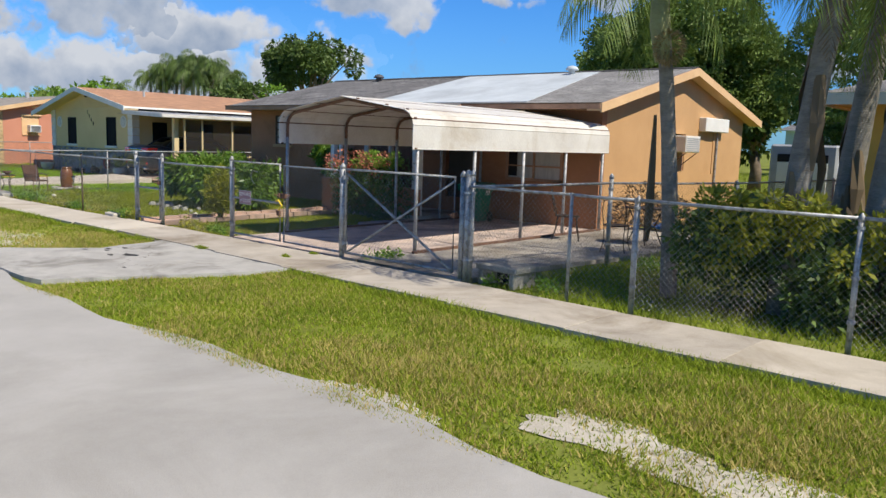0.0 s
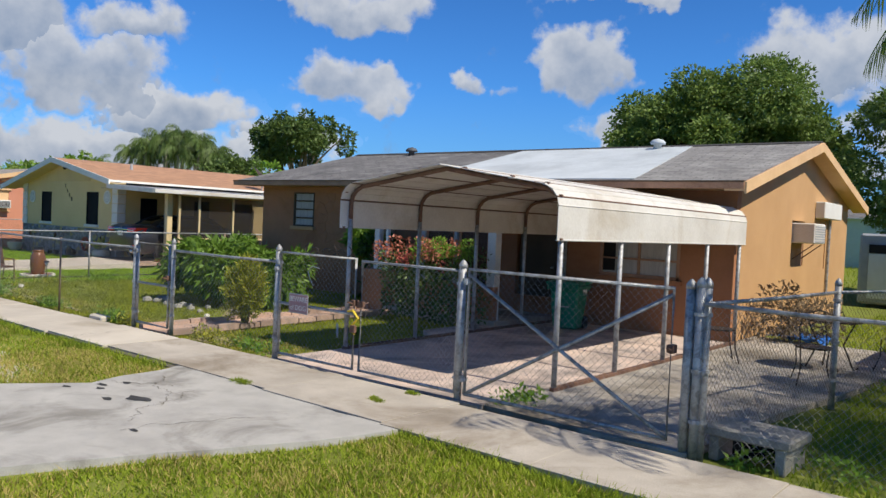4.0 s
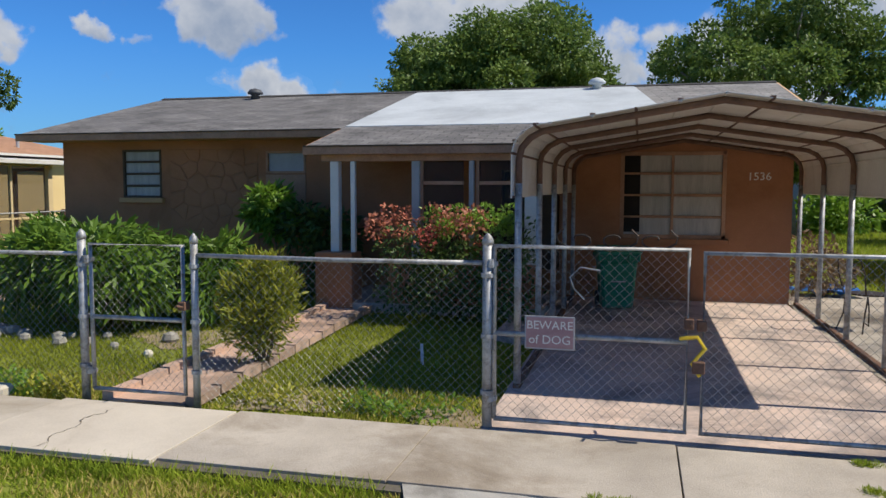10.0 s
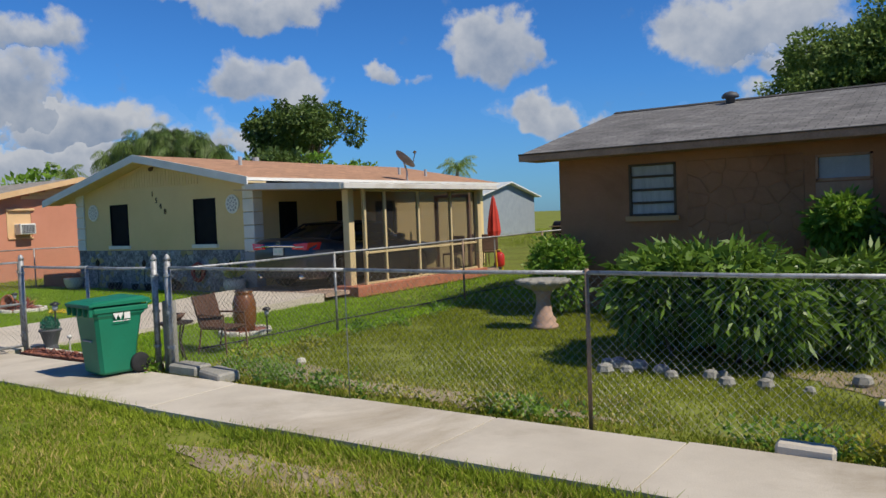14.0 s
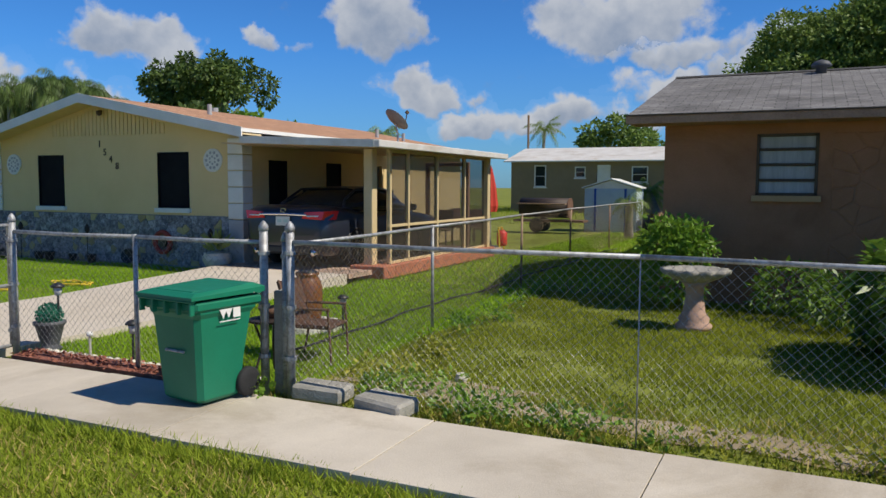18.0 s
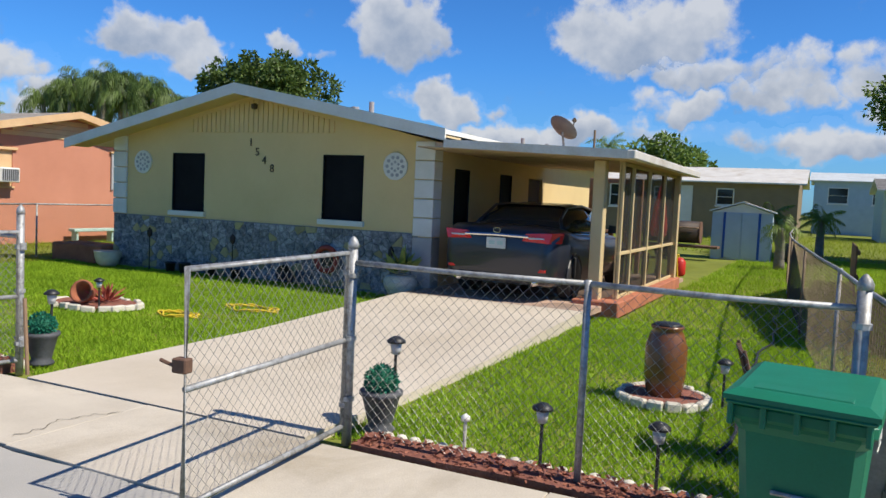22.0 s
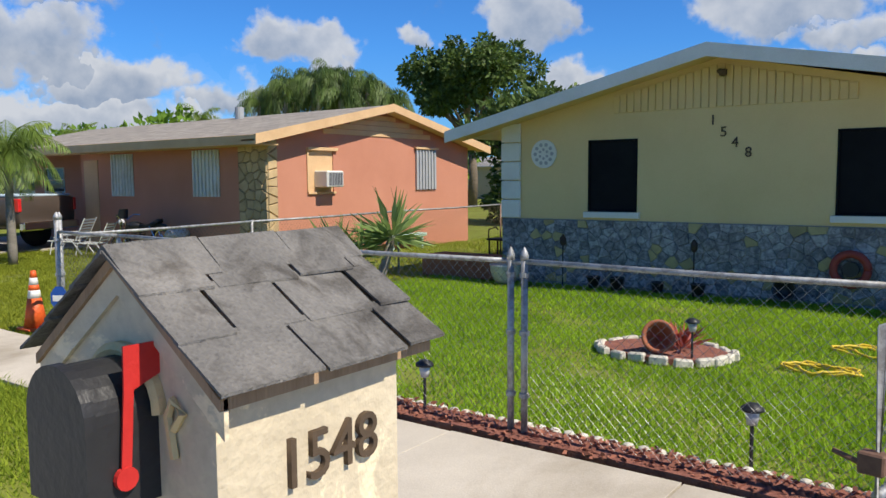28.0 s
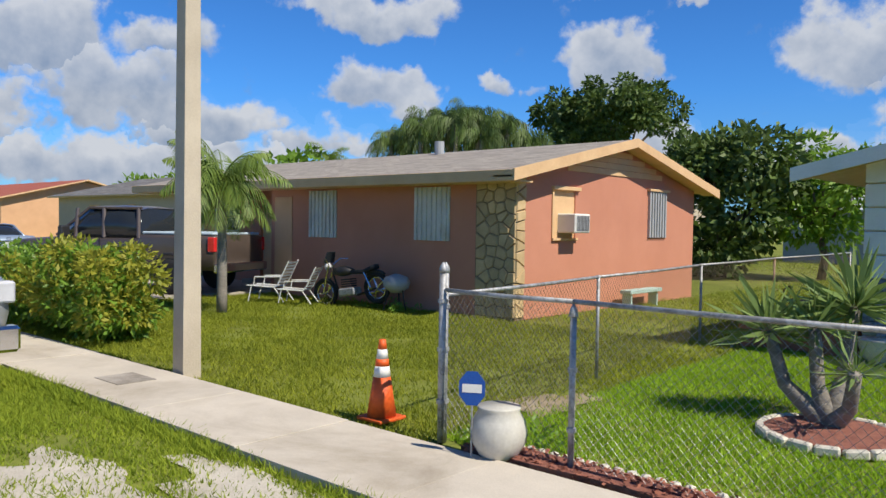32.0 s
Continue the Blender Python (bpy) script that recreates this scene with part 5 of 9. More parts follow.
def ribbed_shutter(along, at, a0, a1, z0, z1, face):
    sh = part("storm_shutter", MB(), "metal_white", pink, "corrugated metal storm shutter")
    n = 7
    for k in range(n):
        w = (a1 - a0) / n
        lo, hi = a0 + k * w, a0 + (k + 1) * w
        for u0, u1, d in ((0, 0.5, 0.06), (0.5, 1.0, 0.03)):
            p0, p1 = lo + w * u0, lo + w * u1
            d0, d1 = (at + face * d, at) if face < 0 else (at, at + face * d)
            mb = MB().box(p0, d0, z0, p1, d1, z1, 0.004) if along == "x" else MB().box(d0, p0, z0, d1, p1, z1, 0.004)
            part("rib", mb, "metal_white" if along == "x" else "paint_grey", sh)
    return sh
for h in (PW0, PW1):
    ribbed_shutter("x", PY0, h[0], h[1], h[2] - 0.03, h[3] + 0.02, -1)
ribbed_shutter("y", PX1, PW2[0], PW2[1], PW2[2] - 0.02, PW2[3] + 0.02, 1)
part("shutter_header", MB().box(PX1, PW2[0] - 0.05, PW2[3] + 0.025, PX1 + 0.09, PW2[1] + 0.05, PW2[3] + 0.08, 0.006), "wood_peach", pink)
part("window_board", MB().box(PX1 - 0.08, PA[0], PA[2], PX1 - 0.03, PA[1], PA[3]), "wood_peach", pink, "peach boarded window")
part("window_trim", MB().box(PX1, PA[0] - 0.06, PA[3], PX1 + 0.07, PA[1] + 0.1, PA[3] + 0.07, 0.006).box(PX1, PA[0] - 0.04, PA[2] - 0.05, PX1 + 0.05, PA[1] + 0.04, PA[2], 0.006).box(PX1, PA[0] - 0.05, PA[2], PX1 + 0.03, PA[0], PA[3], 0.005), "wood_peach", pink)
pac = part("air_conditioner", MB().box(PX1 - 0.05, 15.16, 1.5, PX1 + 0.36, 15.68, 1.86, 0.02), "paint_white", pink, "white window air conditioner with dark grille")
part("grille", MB().box(PX1 + 0.36, 15.2, 1.54, PX1 + 0.366, 15.64, 1.82), "void_dark", pac)
for k in range(9):
    part("grille_bar", MB().box(PX1 + 0.366, 15.2 + k * 0.05, 1.54, PX1 + 0.372, 15.22 + k * 0.05, 1.82), "paint_grey", pac)
part("stone_backing", MB().box(-42.66, PY0 - 0.02, -0.05, PX1 + 0.02, PY0 - 0.001, 2.5).box(PX1 + 0.001, PY0 - 0.02, -0.05, PX1 + 0.02, PY0 + 0.25, 2.5), "joint_tan", pink)
part("door", MB().box(-51.15, PY0 + 1.35, 0.05, -50.35, PY0 + 1.42, 2.08, 0.01), "wood_peach", pink)
window(pink, "x", PY0 + 1.3, -53.4, -52.2, 1.0, 2.1, "paint_white", "glass_dark", bars=2)
part("wall_panel", MB().box(-48.75, PY0 - 0.02, 0.1, -48.1, PY0 - 0.002, 2.2, 0.005), "stucco_peach", pink, "peach painted wall panel")
part("porch_step", MB().box(-50.8, 14.25, -0.05, -48.95, 15.08, 0.16, 0.02), "slab_pink", pink)
part("vent_pipe", MB().tube([(-46.5, 17.0, 3.3), (-46.5, 17.0, 3.65)], 0.12, 12), "paint_grey", pink)

# ---- metal carport ----
CPL, CPR, CPF, CPB = -11.6, -8.44, 8.25, 14.12
carport = thing("metal_carport", "white metal carport with rounded sheet roof on galvanised posts", "carport", m=Matrix.Translation((-10.58 + 10.02 * 1.032, 8.4 - 8.29 * 0.965, 0)) @ Matrix.Diagonal((1.032, 0.965, 1.01, 1)))


def arch(y, out=0.0, low=1.62):
    """The carport's roof line, from its left edge to its right."""
    mid, half = (CPL + CPR) / 2, (CPR - CPL) / 2 + out
    pts = [(mid - half, y, low), (mid - half, y, 1.95 + out)]
    for k in range(1, 5):
        w = math.pi / 2 * k / 4
        pts.append((mid - half + 0.3 * (1 - math.cos(w)) * 1.0, y, 1.95 + out + 0.24 * math.sin(w)))
    for k in range(1, 5):
        u = k / 4
        pts.append((mid - half + 0.3 + (half - 0.3) * u, y, 2.19 + out + 0.2 * u))
    return pts + [(2 * mid - p[0], p[1], p[2]) for p in reversed(pts[:-1])]


ribs_y = [CPF + 0.04 + k * 1.44 for k in range(5)]
for yy in ribs_y:
    bow = part("bow", MB().tube([(p[0], p[1], p[2]) for p in arch(yy, -0.03, 1.64)], 0.028, 8), "metal_rust", carport, "rusty roof bow", smooth=True)
    for px in (CPL + 0.03, CPR - 0.03):
        part("post", MB().tube([(px, yy, 0.0), (px, yy, 1.72)], 0.03, 10), "galvanised", carport, "galvanised post", smooth=True)
for px in (CPL + 0.03, CPR - 0.03):
    part("base_rail", MB().box(px - 0.03, CPF, -0.01, px + 0.03, CPB, 0.05, 0.006), "metal_rust", carport)
prof0, prof1 = arch(CPF - 0.12, 0.012, 1.6), arch(CPB + 0.1, 0.012, 1.6)
# sheet roof: strips running front to back, each with a lapped, raised seam
for i in range(len(prof0) - 1):
    a, b, c, d = prof0[i], prof0[i + 1], prof1[i + 1], prof1[i]
    if (Vector(a) - Vector(b)).length < 0.04:
        continue
    nrm = (Vector(b) - Vector(a)).cross(Vector((0, 1, 0))).normalized() * -0.006
    sheet = MB()
    pa, pb, pc, pd = [Vector(q) for q in (a, b, c, d)]
    sheet.prism([pa, pb, pc, pd], nrm)
    part("roof_sheet", sheet, "metal_white", carport, "white ribbed roof sheet")
    part("seam", MB().tube([pb + nrm, pc + nrm], 0.012, 6), "metal_rust" if i % 3 == 0 else "metal_white", carport)
for i in range(0, len(prof0), 2):
    p = Vector(prof0[i])
    part("screw_clip", MB().box(p.x - 0.02, p.y + 0.05, p.z, p.x + 0.02, p.y + 0.09, p.z + 0.02), "metal_rust", carport)

# ---- chain link fences ----


def wire_mesh(mb, p0, p1, z0, z1, pitch=0.068, r=0.0012):
    """Woven diamonds between two posts."""
    p0, p1 = Vector((*p0, 0)), Vector((*p1, 0))
    L, H = (p1 - p0).length, z1 - z0
    d = (p1 - p0).normalized()
    nrm = Vector((-d.y, d.x, 0))
    k = -math.ceil(H / pitch)
    while k * pitch < L:
        for s in (1, -1):
            a0, a1 = k * pitch, k * pitch + H
            u0, u1 = max(a0, 0), min(a1, L)
            if u1 - u0 > 0.01:
                h0, h1 = u0 - a0, u1 - a0
                if s < 0:
                    h0, h1 = H - h0, H - h1
                q0, q1 = p0 + d * u0, p0 + d * u1
                q0.z, q1.z = z0 + h0, z0 + h1
                off = nrm * (0.002 * s)
                ax = (q1 - q0).normalized()
                e = ax.cross(nrm).normalized() * r
                n2 = nrm * r
                n = len(mb.v)
                for q in (q0 + off, q1 + off):
                    mb.v += [tuple(q + e + n2 * 0.6), tuple(q - e + n2 * 0.6), tuple(q - n2 * 1.2)]
                mb.f += [(n, n + 1, n + 4, n + 3), (n + 1, n + 2, n + 5, n + 4), (n + 2, n, n + 3, n + 5)]
                mb.m += [0, 0, 0]
        k += 1
    return mb


def post_mb(x, y, z1, r=0.03, lean=(0, 0), cap=True):
    r = r * 0.86
    mb = MB().tube([(x, y, -0.05), (x + lean[0], y + lean[1], z1)], r, 10)
    if cap:
        mb.lathe([(r + 0.004, -0.03), (r + 0.004, 0.0), (r * 0.8, 0.025), (r * 0.3, 0.045), (0.004, 0.05)], (x + lean[0], y + lean[1], z1), 10)
    return mb


def fence(label, posts, top, mesh_top=None, rail=True, rusty=(), zb=0.03, wire="wire"):
    """A fence: posts (x, y, height, radius), a top rail and a woven panel in each bay."""
    f = thing("chain_link_fence", label, "fence")
    for i, (x, y, h, r) in enumerate(posts):
        rust = i in rusty
        p = part("post", post_mb(x, y, h, r, cap=r > 0.025), "galv_rusty" if rust else "galvanised", f, "rusty thin post" if rust else "galvanised steel post", smooth=True)
        if r > 0.025:
            for zc in (0.25, 0.65, top - 0.1):
                part("tension_band", MB().tube([(x, y, zc), (x, y, zc + 0.03)], r + 0.006, 10), "galvanised", p)
    for (xa, ya, _, _), (xb, yb, _, _) in zip(posts[:-1], posts[1:]):
        if rail:
            part("top_rail", MB().tube([(xa, ya, top), ((xa + xb) / 2, (ya + yb) / 2, top - 0.008), (xb, yb, top)], 0.017, 8), "galvanised", f, smooth=True)
        part("wire_panel", wire_mesh(MB(), (xa, ya), (xb, yb), zb, mesh_top or top), wire, f, "woven diamond wire", kind="stuff")
    return f


def gate(label, m, width, h=1.2, braces=(), mid=True, zb=0.08):
    """A gate leaf; its hinge stands at the origin and the leaf runs along +x."""
    g = thing("gate", label, "gate", m=m)
    fr = MB().tube([(0.03, 0, zb), (0.03, 0, h), (width, 0, h), (width, 0, zb), (0.03, 0, zb)], 0.018, 8)
    part("gate_frame", fr, "galvanised", g, smooth=True)
    if mid:
        part("mid_rail", MB().tube([(0.03, 0, zb + (h - zb) * 0.5), (width, 0, zb + (h - zb) * 0.5)], 0.018, 8), "galvanised", g, smooth=True)
    for a, b in braces:
        part("brace", MB().tube([a, b], 0.018, 8), "galvanised", g, smooth=True)
    part("wire_panel", wire_mesh(MB(), (0.03, 0), (width, 0), zb, h), "wire", g, kind="stuff")
    for zz in (zb + 0.12, h - 0.15):
        part("hinge", MB().tube([(0.0, 0, zz), (0.0, 0, zz + 0.06)], 0.036, 10).box(-0.02, -0.02, zz + 0.01, 0.05, 0.02, zz + 0.04), "galvanised", g)
    part("latch", MB().box(width - 0.02, -0.05, h * 0.6, width + 0.04, 0.03, h * 0.6 + 0.07, 0.006).tube([(width + 0.02, -0.05, h * 0.6 + 0.03), (width + 0.02, -0.13, h * 0.6 + 0.05)], 0.009, 6), "metal_rust", g)
    return g


Y = FENCE_Y
fence("sagging chain link fence before a hedge on galvanised posts", [(-4.68, Y, 1.2, 0.03), (-2.53, Y, 1.2, 0.03), (0.0, Y, 1.2, 0.03), (2.6, Y, 1.2, 0.03)], 1.2)
fence("chain link fence between driveway gate and hedge", [(-7.02, Y, 1.36, 0.042), (-5.5, Y, 1.22, 0.024), (-4.7, Y, 1.22, 0.024)], 1.2, rail=True)
fence("chain link fence before the small lawn of the brown house", [(-14.52, Y, 1.3, 0.034), (-12.22, Y, 1.34, 0.042)], 1.18)
fence("low chain link fence with a rusty middle post", [(-23.05, Y, 1.28, 0.04), (-20.4, Y, 1.16, 0.006), (-17.95, Y, 1.2, 0.02), (-15.53, Y, 1.32, 0.04)], 1.17, rusty=(2,))
fence("chain link fence along the flower border of the yellow house", [(-26.22, Y, 1.28, 0.038), (-24.66, Y, 1.18, 0.024), (-23.3, Y, 1.28, 0.04)], 1.16)
fence("chain link fence before the lawn of the yellow house", [(-37.62, Y, 1.28, 0.034), (-36.46, Y, 1.06, 0.026), (-34.28, Y, 1.14, 0.026), (-34.18, Y, 1.14, 0.026), (-32.03, Y, 1.16, 0.026), (-31.93, Y, 1.16, 0.026), (-29.5, Y, 1.34, 0.036)], 1.12)
fence("chain link fence between two gardens", [(-23.12, Y + 0.03, 1.2, 0.03), (-23.35, 10.4, 1.16, 0.022), (-23.7, 14.5, 1.16, 0.022), (-24.0, 18.5, 1.16, 0.022), (-24.2, 23.0, 1.16, 0.022), (-24.3, 28.0, 1.16, 0.022)], 1.14, rusty=(2, 3, 4), wire="wire_rusty")
fence("chain link fence between lawn and pink house", [(-37.62, Y + 0.03, 1.28, 0.03), (-38.0, 10.2, 1.1, 0.022), (-38.5, 14.0, 1.1, 0.022), (-38.8, 18.0, 1.1, 0.022), (-39.0, 24.0, 1.1, 0.022)], 1.08, rusty=(3,), wire="wire_rusty")
fence("old chain link fence beside the yard slab", [(-6.98, Y + 0.04, 1.36, 0.04), (-6.7, 10.3, 1.3, 0.04), (-5.85, 13.1, 1.2, 0.05), (-5.5, 17.6, 1.2, 0.03), (-5.3, 19.2, 1.2, 0.03)], 1.2, wire="wire_rusty")
gate("double driveway gate leaf with rusted bottom rail", pose(-9.4, Y, 0, 0, 0, 180), 1.38, 1.28, mid=False)
gate("gate leaf of chain link hung with a warning sign", pose(-12.2, Y, 0, 0, 0, 0), 1.32, 1.3)
gate("wide gate leaf with crossed pipe braces", pose(-9.34, Y, 0, 0, 0, 0), 2.1, 1.3, braces=[((0.03, 0, 0.08), (2.1, 0, 1.25)), ((0.03, 0, 1.25), (2.1, 0, 0.08))], mid=False)
gate("narrow garden gate of chain link", pose(-15.48, Y, 0, 0, 0, 0), 0.86, 1.25)
gate("open driveway gate leaf swung towards the street", pose(-26.24, Y, 0, 0, 0, 274), 1.55, 1.22)
gate("open driveway gate leaf swung towards the pavement", pose(-29.48, Y, 0, 0, 0, 258), 1.5, 1.16)
for px in (-9.39, -7.1):
    solid("gate_post", post_mb(px, Y, 1.34, 0.045), "galvanised", "thick galvanised gate post", "post", smooth=True)

# ---- plants ----


def quads(name, V, material, parent=None, label="", kind="", smooth=False):
    """One mesh of many loose leaves: V holds the corners of each, n x k x 3."""
    n, k = V.shape[:2]
    me = bpy.data.meshes.new(name)
    me.vertices.add(n * k)
    me.vertices.foreach_set("co", np.ascontiguousarray(V, dtype=np.float32).ravel())
    me.loops.add(n * k)
    me.loops.foreach_set("vertex_index", np.arange(n * k, dtype=np.int32))
    me.polygons.add(n)
    me.polygons.foreach_set("loop_start", np.arange(0, n * k, k, dtype=np.int32))
    me.update(calc_edges=True)
    me.materials.append(MATS[material])
    return part(name, me, None, parent, label, kind=kind)


def unit(n, r):
    v = r.normal(size=(n, 3))
    return v / np.linalg.norm(v, axis=1, keepdims=True)


def leaf_quads(P, D, size, aspect, r, droop=0.0):
    """Pointed leaves at P that grow along D."""
    n = len(P)
    D = D + np.array([0, 0, -droop])
    D = D / np.linalg.norm(D, axis=1, keepdims=True)
    S = np.cross(D, unit(n, r))
    S = S / np.linalg.norm(S, axis=1, keepdims=True)
    L = (size * r.uniform(0.65, 1.3, n))[:, None]
    W = L * aspect
    bend = np.cross(S, D) * L * r.uniform(-0.12, 0.12, n)[:, None]
    return np.stack([P, P + D * L * 0.5 + S * W * 0.5 + bend, P + D * L, P + D * L * 0.5 - S * W * 0.5 + bend], axis=1)


def blob_leaves(centres, n, size, aspect, r, droop=0.3, inner=0.55):
    """Leaves spread through uneven clumps (x, y, z, rx, ry, rz), thickest near their skins."""
    out = []
    vol = np.array([c[3] * c[4] + c[4] * c[5] + c[3] * c[5] for c in centres])
    for c, share in zip(centres, vol / vol.sum()):
        m = max(8, int(n * share))
        u = unit(m, r)
        rad = r.uniform(inner, 1.0, m) ** 0.6
        lump = 1 + 0.22 * np.sin(u[:, 0] * 5 + c[0] * 3) * np.sin(u[:, 1] * 6 + c[1]) + 0.16 * np.sin(u[:, 2] * 9 + c[2] * 2)
        P = np.array(c[:3]) + u * (rad * lump)[:, None] * np.array(c[3:6])
        out.append(leaf_quads(P, u + 0.9 * unit(m, r), size, aspect, r, droop))
    return np.concatenate(out)


def clumps(centre, radii, n, size, r, flat=0.75):
    """Sub-clumps over an uneven crown."""
    out = []
    for u in unit(n, r):
        k = r.uniform(0.5, 0.95)
        s = size * r.uniform(0.6, 1.3)
        out.append((centre[0] + u[0] * radii[0] * k, centre[1] + u[1] * radii[1] * k, centre[2] + u[2] * radii[2] * k, s, s, s * flat))
    return out


def tree(name, label, base, centre, radii, n_clumps, clump, n_leaves, leaf, material, bark, seed, trunk_r=0.25, aspect=0.5, limbs=10):
    r = np.random.default_rng(seed)
    t = thing(name, label, "tree")
    cl = clumps(centre, radii, n_clumps, clump, r)
    fork = Vector((base[0] + (centre[0] - base[0]) * 0.3, base[1] + (centre[1] - base[1]) * 0.3, base[2] + max(0.8, (centre[2] - base[2]) * 0.45)))
    part("trunk", MB().tube([base, Vector(base) + (fork - Vector(base)) * 0.5 + Vector((0.1, 0.05, 0)), fork], [trunk_r * 1.25, trunk_r, trunk_r * 0.85], 10), bark, t, smooth=True)
    for k in range(min(limbs, len(cl))):
        c = Vector(cl[k * len(cl) // limbs][:3])
        mid = fork + (c - fork) * 0.5 + Vector((r.uniform(-0.3, 0.3), r.uniform(-0.3, 0.3), 0.3))
        part("limb", MB().tube([fork, mid, c], [trunk_r * 0.55, trunk_r * 0.33, trunk_r * 0.1], 7), bark, t, smooth=True)
    quads("crown", blob_leaves(cl, n_leaves, leaf, aspect, r), material, t, kind="stuff")
    return t


def bush(name, label, category, cl, n, leaf, material, seed, aspect=0.4, droop=0.3, stems=(), inner=0.45):
    r = np.random.default_rng(seed)
    t = thing(name, label, category)
    quads("foliage", blob_leaves(cl, n, leaf, aspect, r, droop, inner), material, t, kind="stuff")
    for a, b in stems:
        part("stem", MB().tube([a, ((a[0] + b[0]) / 2 + 0.03, (a[1] + b[1]) / 2, (a[2] + b[2]) / 2), b], [0.022, 0.017, 0.01], 6), "bark", t, smooth=True)
    return t


def frond(r, crown, yaw, pitch, length, leaflet, width, sag, n=26):
    """A feather frond: a bending midrib with leaflets on both sides."""
    P, rib = [], []
    d = np.array([math.cos(yaw) * math.cos(pitch), math.sin(yaw) * math.cos(pitch), math.sin(pitch)])
    p = np.array(crown, dtype=float)
    side = np.array([-math.sin(yaw), math.cos(yaw), 0])
    for k in range(n):
        u = k / (n - 1)
        rib.append(tuple(p))
        ll = leaflet * math.sin(math.pi * min(1, 0.12 + u * 0.86)) ** 0.7
        for s in (-1, 1):
            dirv = side * s * 0.85 + d * 0.55 + np.array([0, 0, -0.25 - 0.5 * sag]) + r.normal(size=3) * 0.08
            dirv = dirv / np.linalg.norm(dirv)
            tip = p + dirv * ll + np.array([0, 0, -0.3 * ll * sag])
            w = d * width
            P.append([p - w, p + dirv * ll * 0.5 - w * 0.9, tip, p + dirv * ll * 0.5 + w * 0.9])
        p = p + d * length / n
        d = d + np.array([0, 0, -sag * 2.0 / n])
        d = d / np.linalg.norm(d)
    return np.array(P), rib


def palm(label, base, height, n_fronds, length, leaflet, seed, r0=0.13, sag=0.9, lean=(0, 0), lo=-0.4, hi=1.2, width=0.012, bark="bark_grey", dead=0, name="palm_tree", leaflets=26, thin=False):
    r = np.random.default_rng(seed)
    t = thing(name, label, "palm")
    pts = [(base[0] + lean[0] * u ** 1.5, base[1] + lean[1] * u ** 1.5, base[2] + height * u) for u in np.linspace(0, 1, 9)]
    part("trunk", MB().tube(pts, [r0 * (1.25 - 0.4 * u) * (1 + 0.06 * (i % 2)) for i, u in enumerate(np.linspace(0, 1, 9))], 12), bark, t, smooth=True)
    crown = pts[-1]
    quadsets = []
    for k in range(n_fronds):
        yaw = 2 * math.pi * (k * 0.382 + r.uniform(-0.03, 0.03))
        pitch = lo + (hi - lo) * ((k + 0.5) / n_fronds)
        Q, rib = frond(r, crown, yaw, pitch, length * r.uniform(0.8, 1.1), leaflet, width, sag * r.uniform(0.7, 1.2), leaflets)
        if thin:
            quadsets.append(Q)
        else:
            f = part("frond", MB().tube(rib[::3] + [rib[-1]], [0.016 * (1 - 0.8 * i / len(rib[::3])) for i in range(len(rib[::3]) + 1)], 5), "leaf_palm", t)
            quads("foliage", Q, "leaf_palm", f, kind="stuff")
    if thin:
        quads("crown", np.concatenate(quadsets), "leaf_palm", t, kind="stuff")
    for k in range(dead):
        yaw = 2 * math.pi * k / max(dead, 1) + 0.4
        Q, rib = frond(r, (crown[0], crown[1], crown[2] - 0.1), yaw, -1.2, length * 0.8, leaflet * 0.5, width, 0.5, leaflets)
        quads("dead_frond", Q, "dead_frond", t, "dry brown hanging frond", kind="stuff")
    return t, crown


# big trees behind the houses
tree("tree", "tall dense round green tree behind the brown house", (-17.3, 34.3, -0.05), (-17.1, 34.3, 5.65), (4.6, 3.8, 3.6), 80, 1.2, 120000, 0.17, "leaf_tree", "bark", 31, 0.35)
tree("tree", "broad shade tree with open spreading limbs", (-6.2, 31.3, -0.05), (-7.0, 31.6, 4.8), (4.4, 3.8, 4.0), 78, 0.85, 80000, 0.15, "leaf_tree", "bark_grey", 32, 0.3, limbs=22)
tree("tree", "low bright green tree beside a shed", (-2.4, 28.8, -0.05), (-2.4, 29.0, 2.0), (1.5, 1.5, 1.4), 14, 0.7, 12000, 0.15, "leaf_tree", "bark", 33, 0.14)
tree("tree", "flat topped tree with layered dark crown", (-58.5, 46, -0.05), (-58.5, 46, 8.4), (6.0, 4.6, 2.3), 40, 0.95, 15000, 0.34, "leaf_dark", "bark", 34, 0.3, limbs=16)
tree("tree", "dark evergreen tree behind the pink house", (-44.4, 29.5, -0.05), (-44.3, 29.5, 2.7), (2.4, 2.4, 2.5), 20, 1.1, 9000, 0.3, "leaf_dark", "bark", 35, 0.18)
tree("tree", "light green young tree beside a garden fence", (-41.5, 30.5, -0.05), (-41.6, 30.6, 3.2), (1.7, 1.7, 2.0), 14, 0.85, 5000, 0.26, "leaf_bright", "bark", 36, 0.12)
tree("tree", "round far tree behind a white roofed house", (-43.5, 112, -0.05), (-43.5, 112, 7.6), (5.6, 5, 2.8), 20, 2.0, 5000, 0.7, "leaf_tree", "bark", 37, 0.4)
tree("tree", "dark drooping pine at the end of the lawn", (-13.8, 36.3, -0.05), (-14.1, 35.8, 3.9), (2.6, 2.2, 3.4), 18, 1.2, 6000, 0.34, "leaf_dark", "bark", 38, 0.25)
tree("tree", "low round tree on the lawn behind the orange house", (0.4, 38.0, -0.05), (0.0, 38.0, 2.3), (2.9, 2.4, 2.0), 16, 1.2, 7000, 0.3, "leaf_tree", "bark", 39, 0.2)
